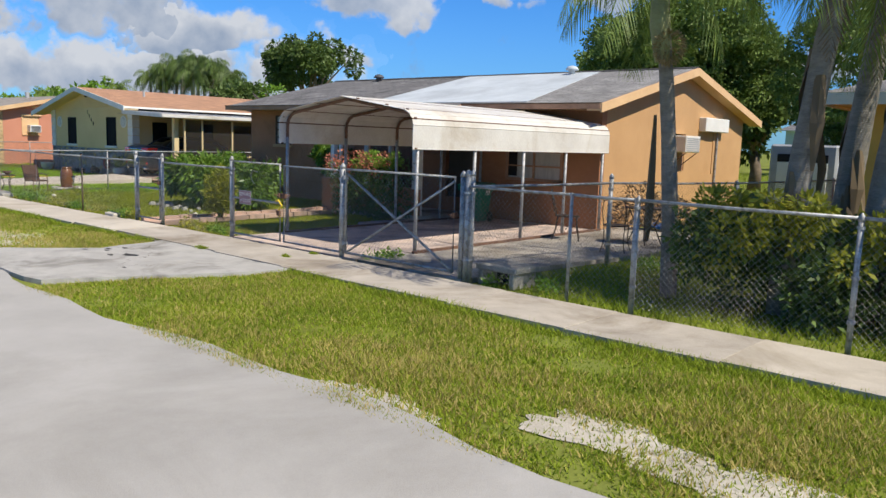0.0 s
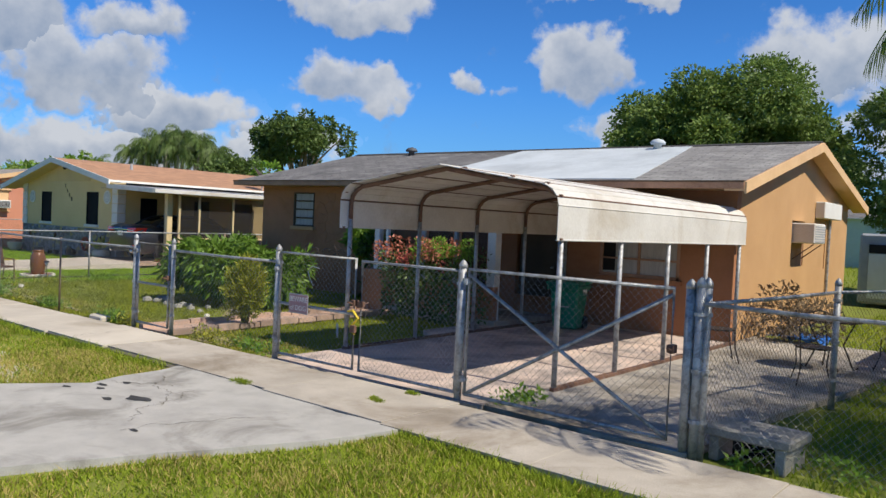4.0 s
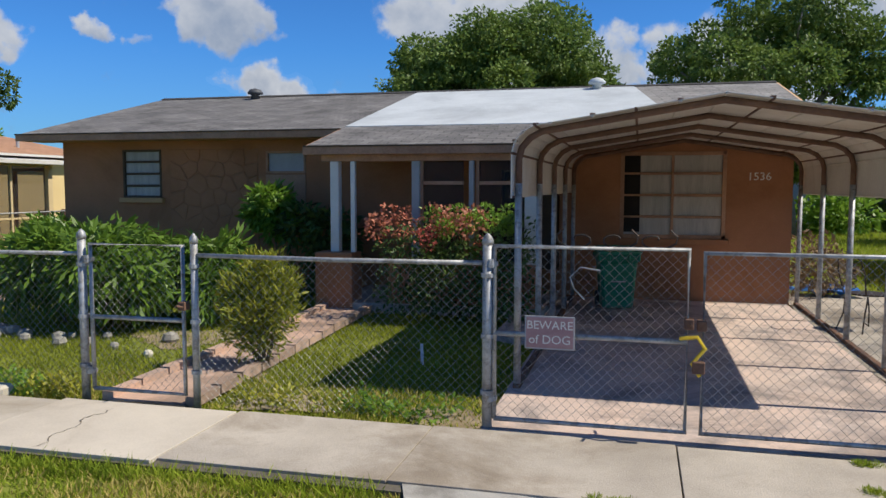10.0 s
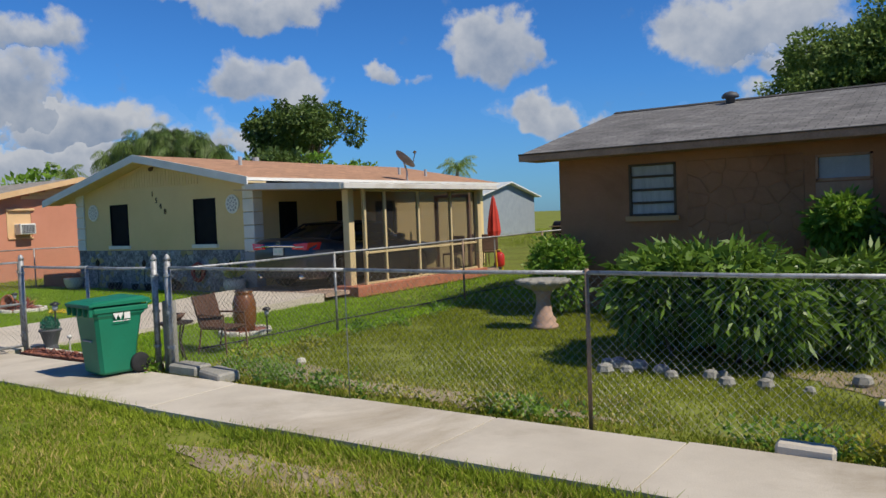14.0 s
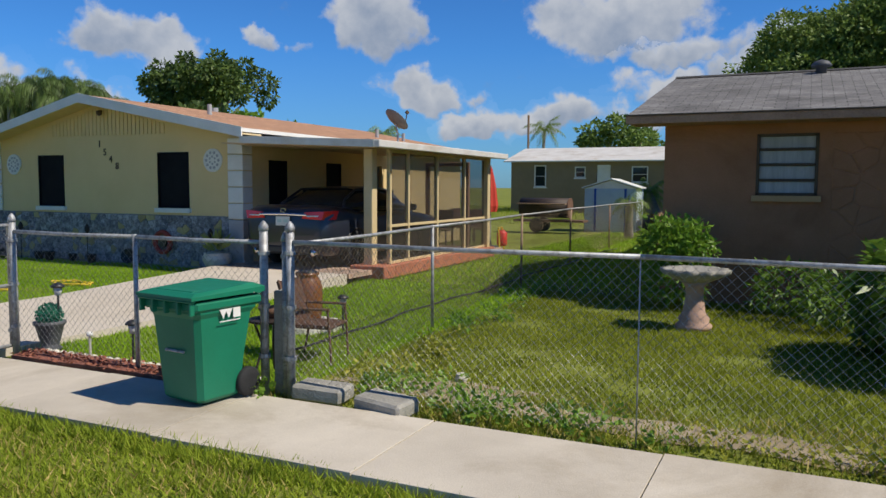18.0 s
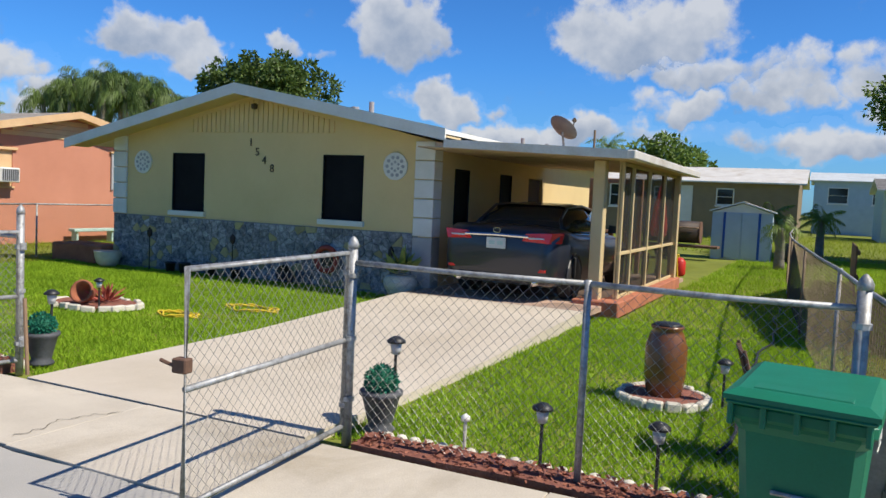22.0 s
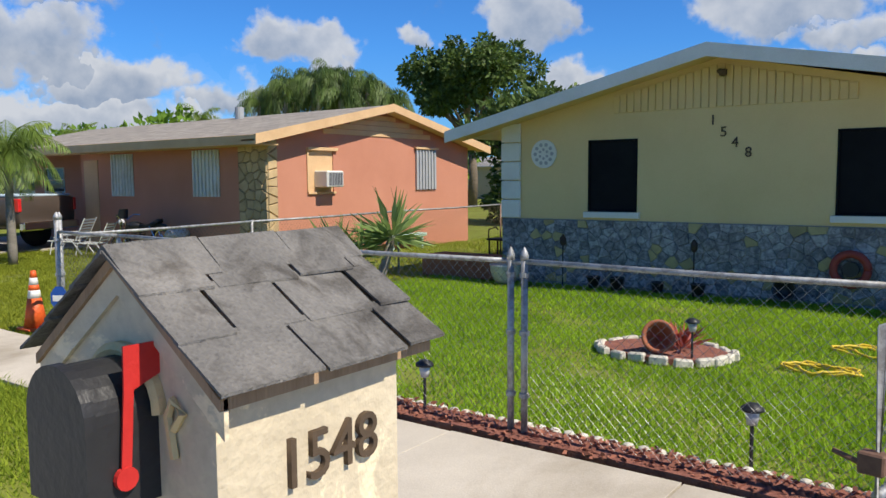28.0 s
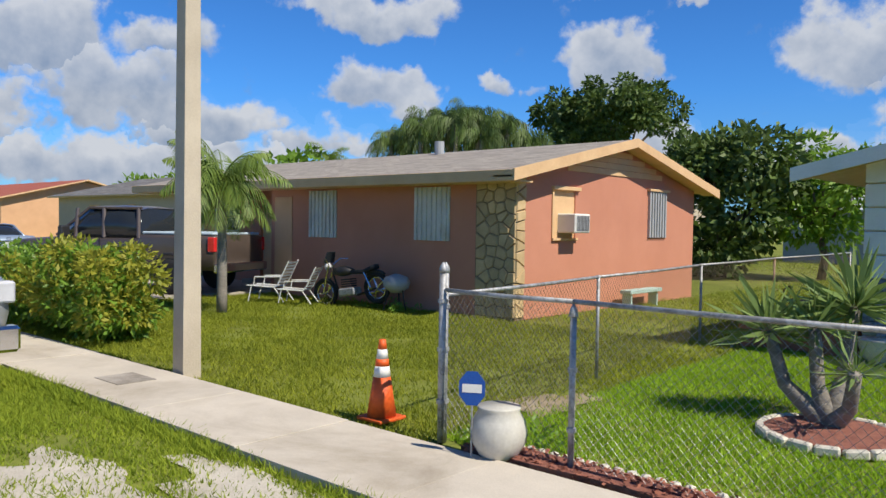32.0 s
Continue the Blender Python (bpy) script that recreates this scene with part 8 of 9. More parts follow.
part("stake", MB().tube([(0, 0.01, -0.05), (0, 0.01, 0.42)], 0.008, 6), "galvanised", sg)

urn = pot("urn", "tall brown glazed urn fountain on a round bed", pose(-24.63, 9.75, -0.02), [(0.12, 0), (0.145, 0.03), (0.175, 0.22), (0.175, 0.45), (0.14, 0.56), (0.12, 0.59), (0.14, 0.61), (0.135, 0.63)], "glaze_brown", soil=False)
part("lid", MB().lathe([(0.13, 0.63), (0.1, 0.65), (0.02, 0.66)], (0, 0, 0), 24), "plastic_black", urn, smooth=True)


def ring_bed(label, cx, cy, rx, ry, n, stone_mat, fill, wob=0.0):
    t = thing("flower_bed", label, "bed")
    part("fill", MB().prism([(cx + rx * 0.97 * math.cos(a), cy + ry * 0.97 * math.sin(a), -0.06) for a in np.linspace(0, 2 * math.pi, 24, endpoint=False)], (0, 0, 0.075)), fill, t)
    r = random.Random(int(cx * 10))
    for k in range(n):
        a = 2 * math.pi * k / n
        px, py = cx + (rx + r.uniform(-wob, wob)) * math.cos(a), cy + (ry + r.uniform(-wob, wob)) * math.sin(a)
        L = 2 * math.pi * (rx + ry) / 2 / n * 0.46
        part("edging_stone", MB().box(-L, -0.035, -0.05, L, 0.035, 0.02 + r.uniform(0, 0.02), 0.013), stone_mat, t, m=pose(px, py, 0, 0, r.uniform(-5, 5), math.degrees(a) + 90))
    return t


ring_bed("round bed edged with white scalloped stones under the urn", -24.63, 9.75, 0.36, 0.36, 16, "stone_white", "mulch_red")
ring_bed("round mulch bed edged with pale stones around the yucca", -35.45, 9.55, 0.55, 0.55, 18, "stone_white", "mulch_red")
ring_bed("oval bed edged with pale stones holding tipped pots", -32.1, 10.2, 0.62, 0.42, 18, "stone_white", "mulch_red", 0.04)
tp = thing("tipped_pot", "terracotta pot lying on its side in a bed", "pot", m=pose(-32.1, 10.05, 0.14, 70, 0, 20))
part("vessel", MB().lathe([(0.07, -0.12), (0.11, 0.0), (0.14, 0.1), (0.155, 0.1), (0.155, 0.14), (0.125, 0.14), (0.1, 0.0), (0.02, -0.1)], (0, 0, 0), 24), "terracotta", tp, smooth=True)
brr = np.random.default_rng(140)
bromeliad = thing("bromeliad", "dry red brown spiky plant in a bed", "plant")
u = unit(60, brr)
u[:, 2] = np.abs(u[:, 2]) + 0.3
quads("leaf_rosette", leaf_quads(np.array([-31.95, 10.25, 0.02]) + u * 0.02, u / np.linalg.norm(u, axis=1, keepdims=True), 0.26, 0.12, brr), "flower_red", bromeliad, kind="stuff")

border = thing("mulch_border", "narrow border of red mulch along the fence", "bed")
for a, b in ((-37.3, -29.65), (-26.1, -23.4)):
    part("mulch", MB().prism([(x, y, -0.06) for x, y in wavy([(a, 7.13), (b, 7.13), (b, 7.4), (a, 7.4)], 0.015, 0.3, 15)], (0, 0, 0.085)), "mulch_red", border)
    chips = []
    n = int((b - a) * 260)
    P = np.stack([gr.uniform(a, b, n), gr.uniform(7.12, 7.4, n), gr.uniform(0.02, 0.045, n)], axis=1)
    quads("mulch_chip", leaf_quads(P, unit(n, gr) * np.array([1, 1, 0.3]), 0.05, 0.5, gr), "mulch_chip", border, kind="stuff")
    x = a + 0.1
    while x < b:
        part("edging_stone", MB().lathe([(0.042, -0.06), (0.044, 0.0), (0.03, 0.026), (0.01, 0.034)], (x, 7.44, 0), 8), "stone_white", border)
        x += 0.1


def solar_light(label, m, h=0.36):
    t = thing("solar_light", label, "garden light", m=m)
    part("stake", MB().tube([(0, 0, -0.05), (0, 0, h - 0.1)], 0.011, 8), "plastic_black", t)
    part("lens", MB().lathe([(0.03, h - 0.1), (0.042, h - 0.02)], (0, 0, 0), 12), "light_clear", t, smooth=True)
    part("cap", MB().lathe([(0.065, h - 0.02), (0.065, h - 0.005), (0.03, h + 0.02), (0.01, h + 0.025)], (0, 0, 0), 14), "plastic_black", t, smooth=True)
    return t


S0 = solar_light("black solar path light staked in the border", pose(-24.96, 7.5, 0))
S0["group"] = "solar lights along the border"
for sx, sy in ((-24.26, 7.5), (-32.75, 7.3), (-24.15, 9.75), (-31.75, 9.95), (-30.6, 7.5)):
    copy_thing(S0, pose(sx, sy, 0))
for sx, sy in ((-25.45, 7.45),):
    w = thing("stake_light", "short white path light on a stake", "garden light", m=pose(sx, sy, 0))
    part("stake", MB().tube([(0, 0, -0.05), (0, 0, 0.2)], 0.012, 8), "glaze_white", w)
    part("cap", MB().lathe([(0.03, 0.2), (0.03, 0.23), (0.005, 0.245)], (0, 0, 0), 10), "paint_white", w, smooth=True)


def topiary_pot(label, m):
    t = pot("topiary_pot", label, m, [(0.1, 0), (0.105, 0.02), (0.08, 0.045), (0.09, 0.08), (0.13, 0.24), (0.15, 0.26), (0.15, 0.285)], "paint_slate")
    r = np.random.default_rng(150)
    u = unit(700, r)
    quads("topiary_ball", leaf_quads(np.array([0, 0, 0.34]) + u * 0.1, u + 0.6 * unit(700, r), 0.034, 0.5, r), "leaf_topiary", t, "teal green topiary ball", kind="stuff")
    part("ball_core", MB().lathe([(0.02, 0.245), (0.08, 0.28), (0.1, 0.34), (0.08, 0.4), (0.02, 0.435)], (0, 0, 0), 16), "topiary", t, smooth=True)
    return t


topiary_pot("dark grey pot with a green topiary ball beside the gate", pose(-26.15, 7.58, -0.02))
topiary_pot("dark grey pot with a green topiary ball by the gate post", pose(-29.6, 7.55, -0.02))
copy_thing(S0, pose(-26.07, 7.62, 0.26))
copy_thing(S0, pose(-29.54, 7.6, 0.26))
rake = solid("rake_handle", MB().tube([(-29.27, 7.18, 0.0), (-29.37, 7.22, 0.62)], 0.016, 8), "wood_fence", "brown stick leaning on the gate post", "stick")

pl = pot("planter", "cream bowl planter with broad leaved plant beside the drive", pose(-29.5, 13.8, -0.03), [(0.12, 0), (0.2, 0.08), (0.27, 0.22), (0.27, 0.3), (0.24, 0.34), (0.26, 0.36)], "glaze_white")
r_ = np.random.default_rng(151)
u = unit(26, r_)
u[:, 2] = np.abs(u[:, 2]) + 0.5
quads("plant_leaves", leaf_quads(np.array([0, 0, 0.36]) + u * 0.05, u / np.linalg.norm(u, axis=1, keepdims=True), 0.36, 0.26, r_, 0.1), "leaf_variegated", pl, "pale green strap leaves", kind="stuff")
pot("plant_pot", "white bowl pot at the corner of the house", pose(-36.05, 13.75, -0.03), [(0.14, 0), (0.2, 0.06), (0.25, 0.2), (0.25, 0.27), (0.27, 0.3)], "glaze_white")
solid("planter_box", MB().box(-37.9, 13.9, -0.05, -36.4, 14.6, 0.33, 0.03), "terracotta", "low red brown planter box beside the house", "planter")
hr_ = thing("hose_reel", "red round hose hanger on the stone wall", "hose reel")
part("reel", MB().tube([(-31.1 + 0.2 * math.cos(a), 14.04, 0.46 + 0.2 * math.sin(a)) for a in np.linspace(0, 2 * math.pi, 25)], 0.05, 8), "terracotta_red", hr_, "red coiled hose", smooth=True)
part("hub", MB().tube([(-31.1, 14.14, 0.46), (-31.1, 14.02, 0.46)], 0.1, 16), "plastic_black", hr_)
for k, (px, py, pr) in enumerate(((-31.86, 13.95, 0.14), (-34.6, 13.95, 0.1), (-33.0, 13.95, 0.1), (-33.6, 13.98, 0.09), (-34.2, 13.9, 0.11))):
    bp = thing("black_pot", "small black plastic pot beside the stone wall", "pot", m=pose(px, py, pr if k == 0 else -0.03, 75 if k == 0 else 0, 0, 10))
    part("vessel", MB().lathe([(pr * 0.7, 0), (pr, pr * 1.6), (pr * 1.08, pr * 1.6), (pr * 1.08, pr * 1.8), (pr * 0.95, pr * 1.8), (pr * 0.65, 0.03), (0.01, 0.03)], (0, 0, 0 if k else -pr * 0.8), 18), "plastic_black", bp, smooth=True)
for px in (-33.05, -35.1, -29.75):
    lt_ = thing("garden_torch", "dark metal garden torch before the stone wall", "garden light", m=pose(px, 13.9, 0))
    part("stake", MB().tube([(0, 0, -0.05), (0, 0, 0.62)], 0.01, 6), "iron_black", lt_)
    part("head", MB().lathe([(0.02, 0.6), (0.05, 0.64), (0.05, 0.72), (0.01, 0.78)], (0, 0, 0), 10), "iron_black", lt_, smooth=True)
hz = random.Random(9)
for cx, cy, rr in ((-30.75, 10.3, 0.2), (-30.4, 11.3, 0.27)):
    pts = [(cx + rr * (1 + 0.25 * math.sin(2.3 * a)) * math.cos(a) * 1.3, cy + rr * (0.7 + 0.2 * math.sin(3.1 * a)) * math.sin(a), -0.024 + 0.014 * math.sin(2.7 * a) + 0.006 * (k % 3)) for k, a in enumerate(np.linspace(0, 15.0, 80))]
    solid("garden_hose", MB().tube(pts, 0.013, 6), "hose_yellow", "yellow garden hose lying in loops on the lawn", "hose", smooth=True)
pts = [(-24.03 + 0.05 * math.sin(k * 0.45) + 0.03 * math.sin(k * 1.3), 8.4 + k * 0.32, -0.01) for k in range(46)]
solid("garden_hose", MB().tube(pts, 0.014, 6), "plastic_black", "dark garden hose lying across the lawn", "hose", smooth=True)
bn = thing("garden_bench", "black metal bench with curled arm beside the house", "bench", m=pose(-37.6, 16.6, 0))
part("seat", MB().box(-0.55, -0.2, 0.4, 0.55, 0.2, 0.44, 0.01), "iron_black", bn)
for sx in (-0.5, 0.5):
    for sy in (-0.16, 0.16):
        part("leg", MB().tube([(sx, sy, -0.05), (sx, sy, 0.4)], 0.018, 6), "iron_black", bn)
    part("arm", MB().tube([(sx, -0.18, 0.42), (sx, -0.18, 0.62), (sx, 0.1, 0.66), (sx, 0.18, 0.6)], 0.014, 6), "iron_black", bn)

# carport contents and back garden
um = thing("patio_umbrella", "closed red patio umbrella on a pole", "umbrella", m=pose(-26.9, 21.2, 0))
part("pole", MB().tube([(0, 0, 0), (0, 0, 2.15)], 0.022, 8), "galvanised", um)
part("canopy", MB().loft([[(rr * (1 + 0.18 * (k % 2)) * math.cos(2 * math.pi * k / 16), rr * (1 + 0.18 * (k % 2)) * math.sin(2 * math.pi * k / 16), z) for k in range(16)] for z, rr in ((0.95, 0.14), (1.1, 0.17), (1.6, 0.12), (2.05, 0.04), (2.12, 0.015))]), "red_cloth", um, "folded red cloth")
part("base", MB().lathe([(0.24, 0), (0.24, 0.05), (0.05, 0.09), (0.03, 0.2)], (0, 0, 0.0), 20), "plastic_black", um)
tt = thing("hand_truck", "red and yellow garden tool stand beside the carport", "tool", m=pose(-26.25, 20.35, 0))
part("frame", MB().tube([(0, -0.15, 0), (-0.05, -0.12, 0.6), (-0.05, 0.12, 0.6), (0, 0.15, 0)], 0.02, 6), "hose_yellow", tt)
part("tank", MB().lathe([(0.1, 0.14), (0.13, 0.2), (0.13, 0.46), (0.06, 0.54)], (0, 0, 0), 14), "red_paint", tt, smooth=True)
for k, (px, py) in enumerate(((-28.2, 21.0), (-27.6, 22.2), (-28.3, 22.6))):
    pc = thing("patio_chair", "dark patio chair under the screened carport", "chair", m=pose(px, py, 0.03, 0, 0, 40 * k))
    part("seat", MB().box(-0.25, -0.25, 0.4, 0.25, 0.25, 0.45, 0.02), "wicker", pc)
    part("backrest", MB().box(-0.25, 0.22, 0.45, 0.25, 0.27, 0.95, 0.02), "wicker", pc)
    for sx in (-0.22, 0.22):
        for sy in (-0.22, 0.22):
            part("leg", MB().tube([(sx, sy, 0), (sx, sy, 0.4)], 0.02, 6), "wicker", pc)
sh = thing("garden_shed", "small pale metal shed with dark blue trim", "shed", m=pose(-26.0, 31.5, 0, 0, 0, 2))
part("wall", MB().box(-0.95, -0.7, -0.05, 0.95, 0.9, 1.55), "siding_blue", sh, "pale blue metal wall").parent = sh
for sx in (-1, 1):
    part("roof_panel", MB().prism([(0, -0.8, 1.88), (sx * 1.05, -0.8, 1.56), (sx * 1.05, -0.8, 1.6), (0, -0.8, 1.93)], (0, 1.8, 0)), "paint_white", sh, "white roof panel")
    part("door", MB().box(0.01 if sx > 0 else -0.52, -0.73, 0.02, 0.52 if sx > 0 else -0.01, -0.705, 1.5, 0.004), "siding_blue", sh)
    part("trim", MB().box(sx * 0.55 - 0.04, -0.735, 0.0, sx * 0.55 + 0.04, -0.7, 1.55), "sign_blue", sh, "dark blue trim")
    part("gable", MB().prism([(0, -0.69, 1.86), (sx * 0.95, -0.69, 1.55), (0, -0.69, 1.55)], (0, 0.02, 0)), "paint_white", sh)
sm = thing("barbecue_trailer", "dark rusty barbecue smoker on a trailer", "barbecue", m=pose(-28.0, 29.4, 0))
part("drum", MB().tube([(-0.9, 0, 0.85), (0.9, 0, 0.85)], 0.36, 18), "iron_black", sm, smooth=True)
part("end_plate", MB().tube([(0.9, 0, 0.85), (0.93, 0, 0.85)], 0.37, 18), "metal_rust", sm)
part("frame", MB().box(-1.1, -0.35, 0.35, 1.5, 0.35, 0.43, 0.01), "metal_rust", sm)
part("shelf", MB().box(-0.9, -0.62, 0.98, 0.9, -0.36, 1.02, 0.006), "wood_fence", sm)
for sy in (-0.42, 0.42):
    part("wheel", MB().lathe([(0.08, -0.07), (0.24, -0.07), (0.27, 0), (0.24, 0.07), (0.08, 0.07)], (0, 0, 0), 18), "rubber", sm, smooth=True, m=pose(-0.2, sy, 0.24, 90, 0, 0))
fb = thing("storage_drum", "black plastic drum beside the shed", "drum", m=pose(-24.6, 31.2, -0.03))
part("barrel", MB().lathe([(0.26, 0), (0.29, 0.1), (0.29, 0.55), (0.26, 0.62), (0.05, 0.64)], (0, 0, 0), 20), "plastic_black", fb, smooth=True)
wf = thing("wooden_fence", "old brown wooden picket panel behind the wire fence", "fence")
for k in range(24):
    part("picket", MB().box(-22.86, 21.3 + k * 0.125, -0.06, -22.83, 21.41 + k * 0.125, 0.95 + 0.03 * math.sin(k * 1.7), 0.006), "wood_fence", wf)
for zz in (0.25, 0.8):
    part("rail", MB().box(-22.83, 21.3, zz, -22.78, 24.3, zz + 0.09, 0.006), "wood_fence", wf)
solid("wire_pole", MB().tube([(-39.8, 62, 0), (-39.8, 62, 7.3)], 0.09, 8), "wood_fence", "thin wooden pole above far roofs", "pole")

# ---- brown house yard ----
bb = thing("birdbath", "pinkish cast stone birdbath with scalloped bowl", "birdbath", m=pose(-20.62, 11.8, -0.05))
part("pedestal", MB().lathe([(0.2, 0), (0.21, 0.05), (0.17, 0.08), (0.18, 0.13), (0.13, 0.2), (0.1, 0.4), (0.11, 0.5), (0.16, 0.56)], (0, 0, 0), 18), "stone_pinkish", bb, smooth=True)
rings = []
for rr, z in ((0.14, 0.55), (0.26, 0.6), (0.37, 0.66), (0.38, 0.71), (0.33, 0.71), (0.24, 0.665), (0.02, 0.65)):
    rings.append([(rr * (1 + (0.07 * math.cos(12 * a) if rr > 0.3 else 0)) * math.cos(a), rr * (1 + (0.07 * math.cos(12 * a) if rr > 0.3 else 0)) * math.sin(a), z) for a in np.linspace(0, 2 * math.pi, 72, endpoint=False)])
part("bowl", MB().loft(rings), "stone_grey", bb, "grey scalloped bowl", smooth=True)
for k, (px, py, w, d, h, rz, mt) in enumerate(((-22.78, 7.3, 0.42, 0.26, 0.09, 6, "stone_grey"), (-22.17, 7.2, 0.42, 0.26, 0.09, -10, "stone_grey"), (-16.42, 7.2, 0.36, 0.16, 0.07, 3, "concrete_walk"))):
    cb = solid("concrete_block", MB().box(-w / 2, -d / 2, -0.03, w / 2, d / 2, h, 0.02), mt, "worn grey concrete block beside the fence", "block", group="loose blocks by the fence")
    cb.matrix_basis = pose(px, py, 0, 3 * (k % 2), 2, rz)
rr_ = random.Random(12)
for k in range(16):
    px, py = rr_.uniform(-18.8, -16.3), 9.4 + 0.25 * math.sin(k)
    s = rr_.uniform(0.05, 0.1)
    solid("rock", MB().lathe([(s * 0.7, -0.04), (s, 0.0), (s * 0.8, s * 0.6), (s * 0.3, s * 0.8)], (px, py, -0.02), 7), "stone_grey", "small grey rock at the edge of the bush", "rock", group="rocks round the mango bush")
for px, py, s in ((-22.07, 8.33, 0.06), (-16.1, 8.9, 0.05)):
    solid("rock", MB().lathe([(s * 0.7, -0.04), (s, 0.0), (s * 0.8, s * 0.6), (s * 0.3, s * 0.8)], (px, py, -0.02), 8), "stone_white", "small white stone on the lawn", "rock")
ch = thing("patio_chair", "rusty brown woven metal chair by the fence corner", "chair", m=pose(-23.62, 8.5, -0.05, 0, 0, 100) @ Matrix.Scale(0.86, 4))
part("seat", MB().box(-0.24, -0.24, 0.38, 0.24, 0.24, 0.42, 0.015), "wicker", ch)
part("backrest", MB().prism([(-0.25, 0.22, 0.42), (0.25, 0.22, 0.42), (0.25, 0.36, 0.88), (-0.25, 0.36, 0.88)], (0, 0.03, 0)), "wicker", ch, "woven backrest")
for sx in (-0.24, 0.24):
    part("leg", MB().tube([(sx, -0.24, 0), (sx, -0.22, 0.4), (sx, -0.2, 0.6)], 0.014, 6), "metal_rust", ch)
    part("leg", MB().tube([(sx, 0.3, 0), (sx, 0.22, 0.4), (sx, 0.37, 0.9)], 0.014, 6), "metal_rust", ch)
    part("armrest", MB().tube([(sx, -0.22, 0.6), (sx, 0.26, 0.6)], 0.016, 6), "metal_rust", ch)
tb = thing("side_table", "small dark metal side table with a lamp bowl", "table", m=pose(-23.6, 7.75, -0.02))
part("top", MB().lathe([(0.2, 0.46), (0.21, 0.48), (0.02, 0.49)], (0, 0, 0), 18), "iron_black", tb)
part("bowl", MB().lathe([(0.04, 0.49), (0.08, 0.52), (0.12, 0.58), (0.1, 0.58), (0.02, 0.52)], (0, 0, 0), 14), "metal_rust", tb, smooth=True)
for k in range(3):
    a = 2.1 * k
    part("leg", MB().tube([(0.17 * math.cos(a), 0.17 * math.sin(a), 0), (0.08 * math.cos(a), 0.08 * math.sin(a), 0.25), (0.16 * math.cos(a), 0.16 * math.sin(a), 0.47)], 0.011, 6), "iron_black", tb)
wpost = solid("concrete_post", MB().box(-23.24, 7.3, -0.05, -23.12, 7.42, 0.78, 0.012), "stone_grey", "square grey concrete post between two fence posts", "post")
sn = thing("warning_sign", "faded beware of dog sign wired to a gate", "sign", m=pose(-11.78, 7.235, 0.715, 90, 0, 0))
part("plate", MB().box(-0.17, -0.115, 0, 0.17, 0.115, 0.006, 0.002), "paint_grey", sn)
part("panel", MB().box(-0.16, -0.105, 0.006, 0.16, 0.105, 0.008), "sign_red", sn, "faded red panel")
letters("lettering", "BEWARE", 0.082, "paint_white", pose(0, 0.05, 0.0095), sn, depth=0.002)
letters("lettering", "of DOG", 0.085, "paint_white", pose(0, -0.05, 0.0095), sn, depth=0.002)
lk_ = thing("gate_lock", "yellow chain and padlock between gate leaves", "lock")
part("chain", MB().tube([(-10.93, 7.22, 0.72), (-10.82, 7.19, 0.74), (-10.77, 7.22, 0.66), (-10.85, 7.2, 0.56), (-10.8, 7.2, 0.48)], 0.014, 6), "hose_yellow", lk_)
part("padlock", MB().box(-10.85, 7.17, 0.5, -10.77, 7.21, 0.58, 0.006), "metal_rust", lk_)
for cx, s in ((-11.35, 1), (-11.6, -1), (-11.1, 1)):
    solid("scroll_wire", MB().tube([(cx + s * (0.02 + 0.012 * k) * math.cos(k * 0.6), 7.27, 1.36 + (0.012 + 0.006 * k) * math.sin(k * 0.6)) for k in range(13)], 0.006, 5), "iron_black", "curled dark wire on top of the gate", "wire")
solid("scroll_wire", MB().tube([(-11.55, 7.25, 0.95), (-11.62, 7.25, 1.02), (-11.65, 7.25, 1.1), (-11.58, 7.25, 1.17), (-11.45, 7.25, 1.15)], 0.006, 5), "galvanised", "bent pale wire on the gate", "wire")
solid("lawn_pipe", MB().tube([(-13.25, 9.25, -0.05), (-13.26, 9.25, 0.16)], 0.016, 8), "paint_white", "short white plastic pipe in the lawn", "pipe")


def iron_chair(label, m):
    c = thing("garden_chair", label, "chair", m=m)
    part("seat", MB().lathe([(0.21, 0.43), (0.22, 0.45), (0.02, 0.455)], (0, 0, 0), 20), "iron_black", c)
    for sx in (-1, 1):
        part("leg", MB().tube([(sx * 0.19, -0.17, 0.44), (sx * 0.17, -0.19, 0.2), (sx * 0.22, -0.24, 0.0), (sx * 0.25, -0.22, 0.03)], 0.009, 6), "iron_black", c)
        part("leg", MB().tube([(sx * 0.17, 0.17, 0.44), (sx * 0.16, 0.2, 0.2), (sx * 0.2, 0.26, 0.0)], 0.009, 6), "iron_black", c)
        part("back_rail", MB().tube([(sx * 0.17, 0.2, 0.44), (sx * 0.2, 0.26, 0.7), (sx * 0.17, 0.3, 0.86), (sx * 0.24, 0.31, 0.92), (sx * 0.26, 0.31, 0.86)], 0.009, 6), "iron_black", c)
        for k in range(3):
            part("scroll", MB().tube([(sx * 0.07 * math.sin(j * 0.7), 0.25 + 0.02 * k, 0.5 + k * 0.13 + 0.065 * j / 6 * 1.6) for j in range(10)], 0.006, 5), "iron_black", c)
    part("back_bow", MB().tube([(-0.17, 0.3, 0.86), (0, 0.31, 0.92), (0.17, 0.3, 0.86)], 0.009, 6), "iron_black", c)
    return c


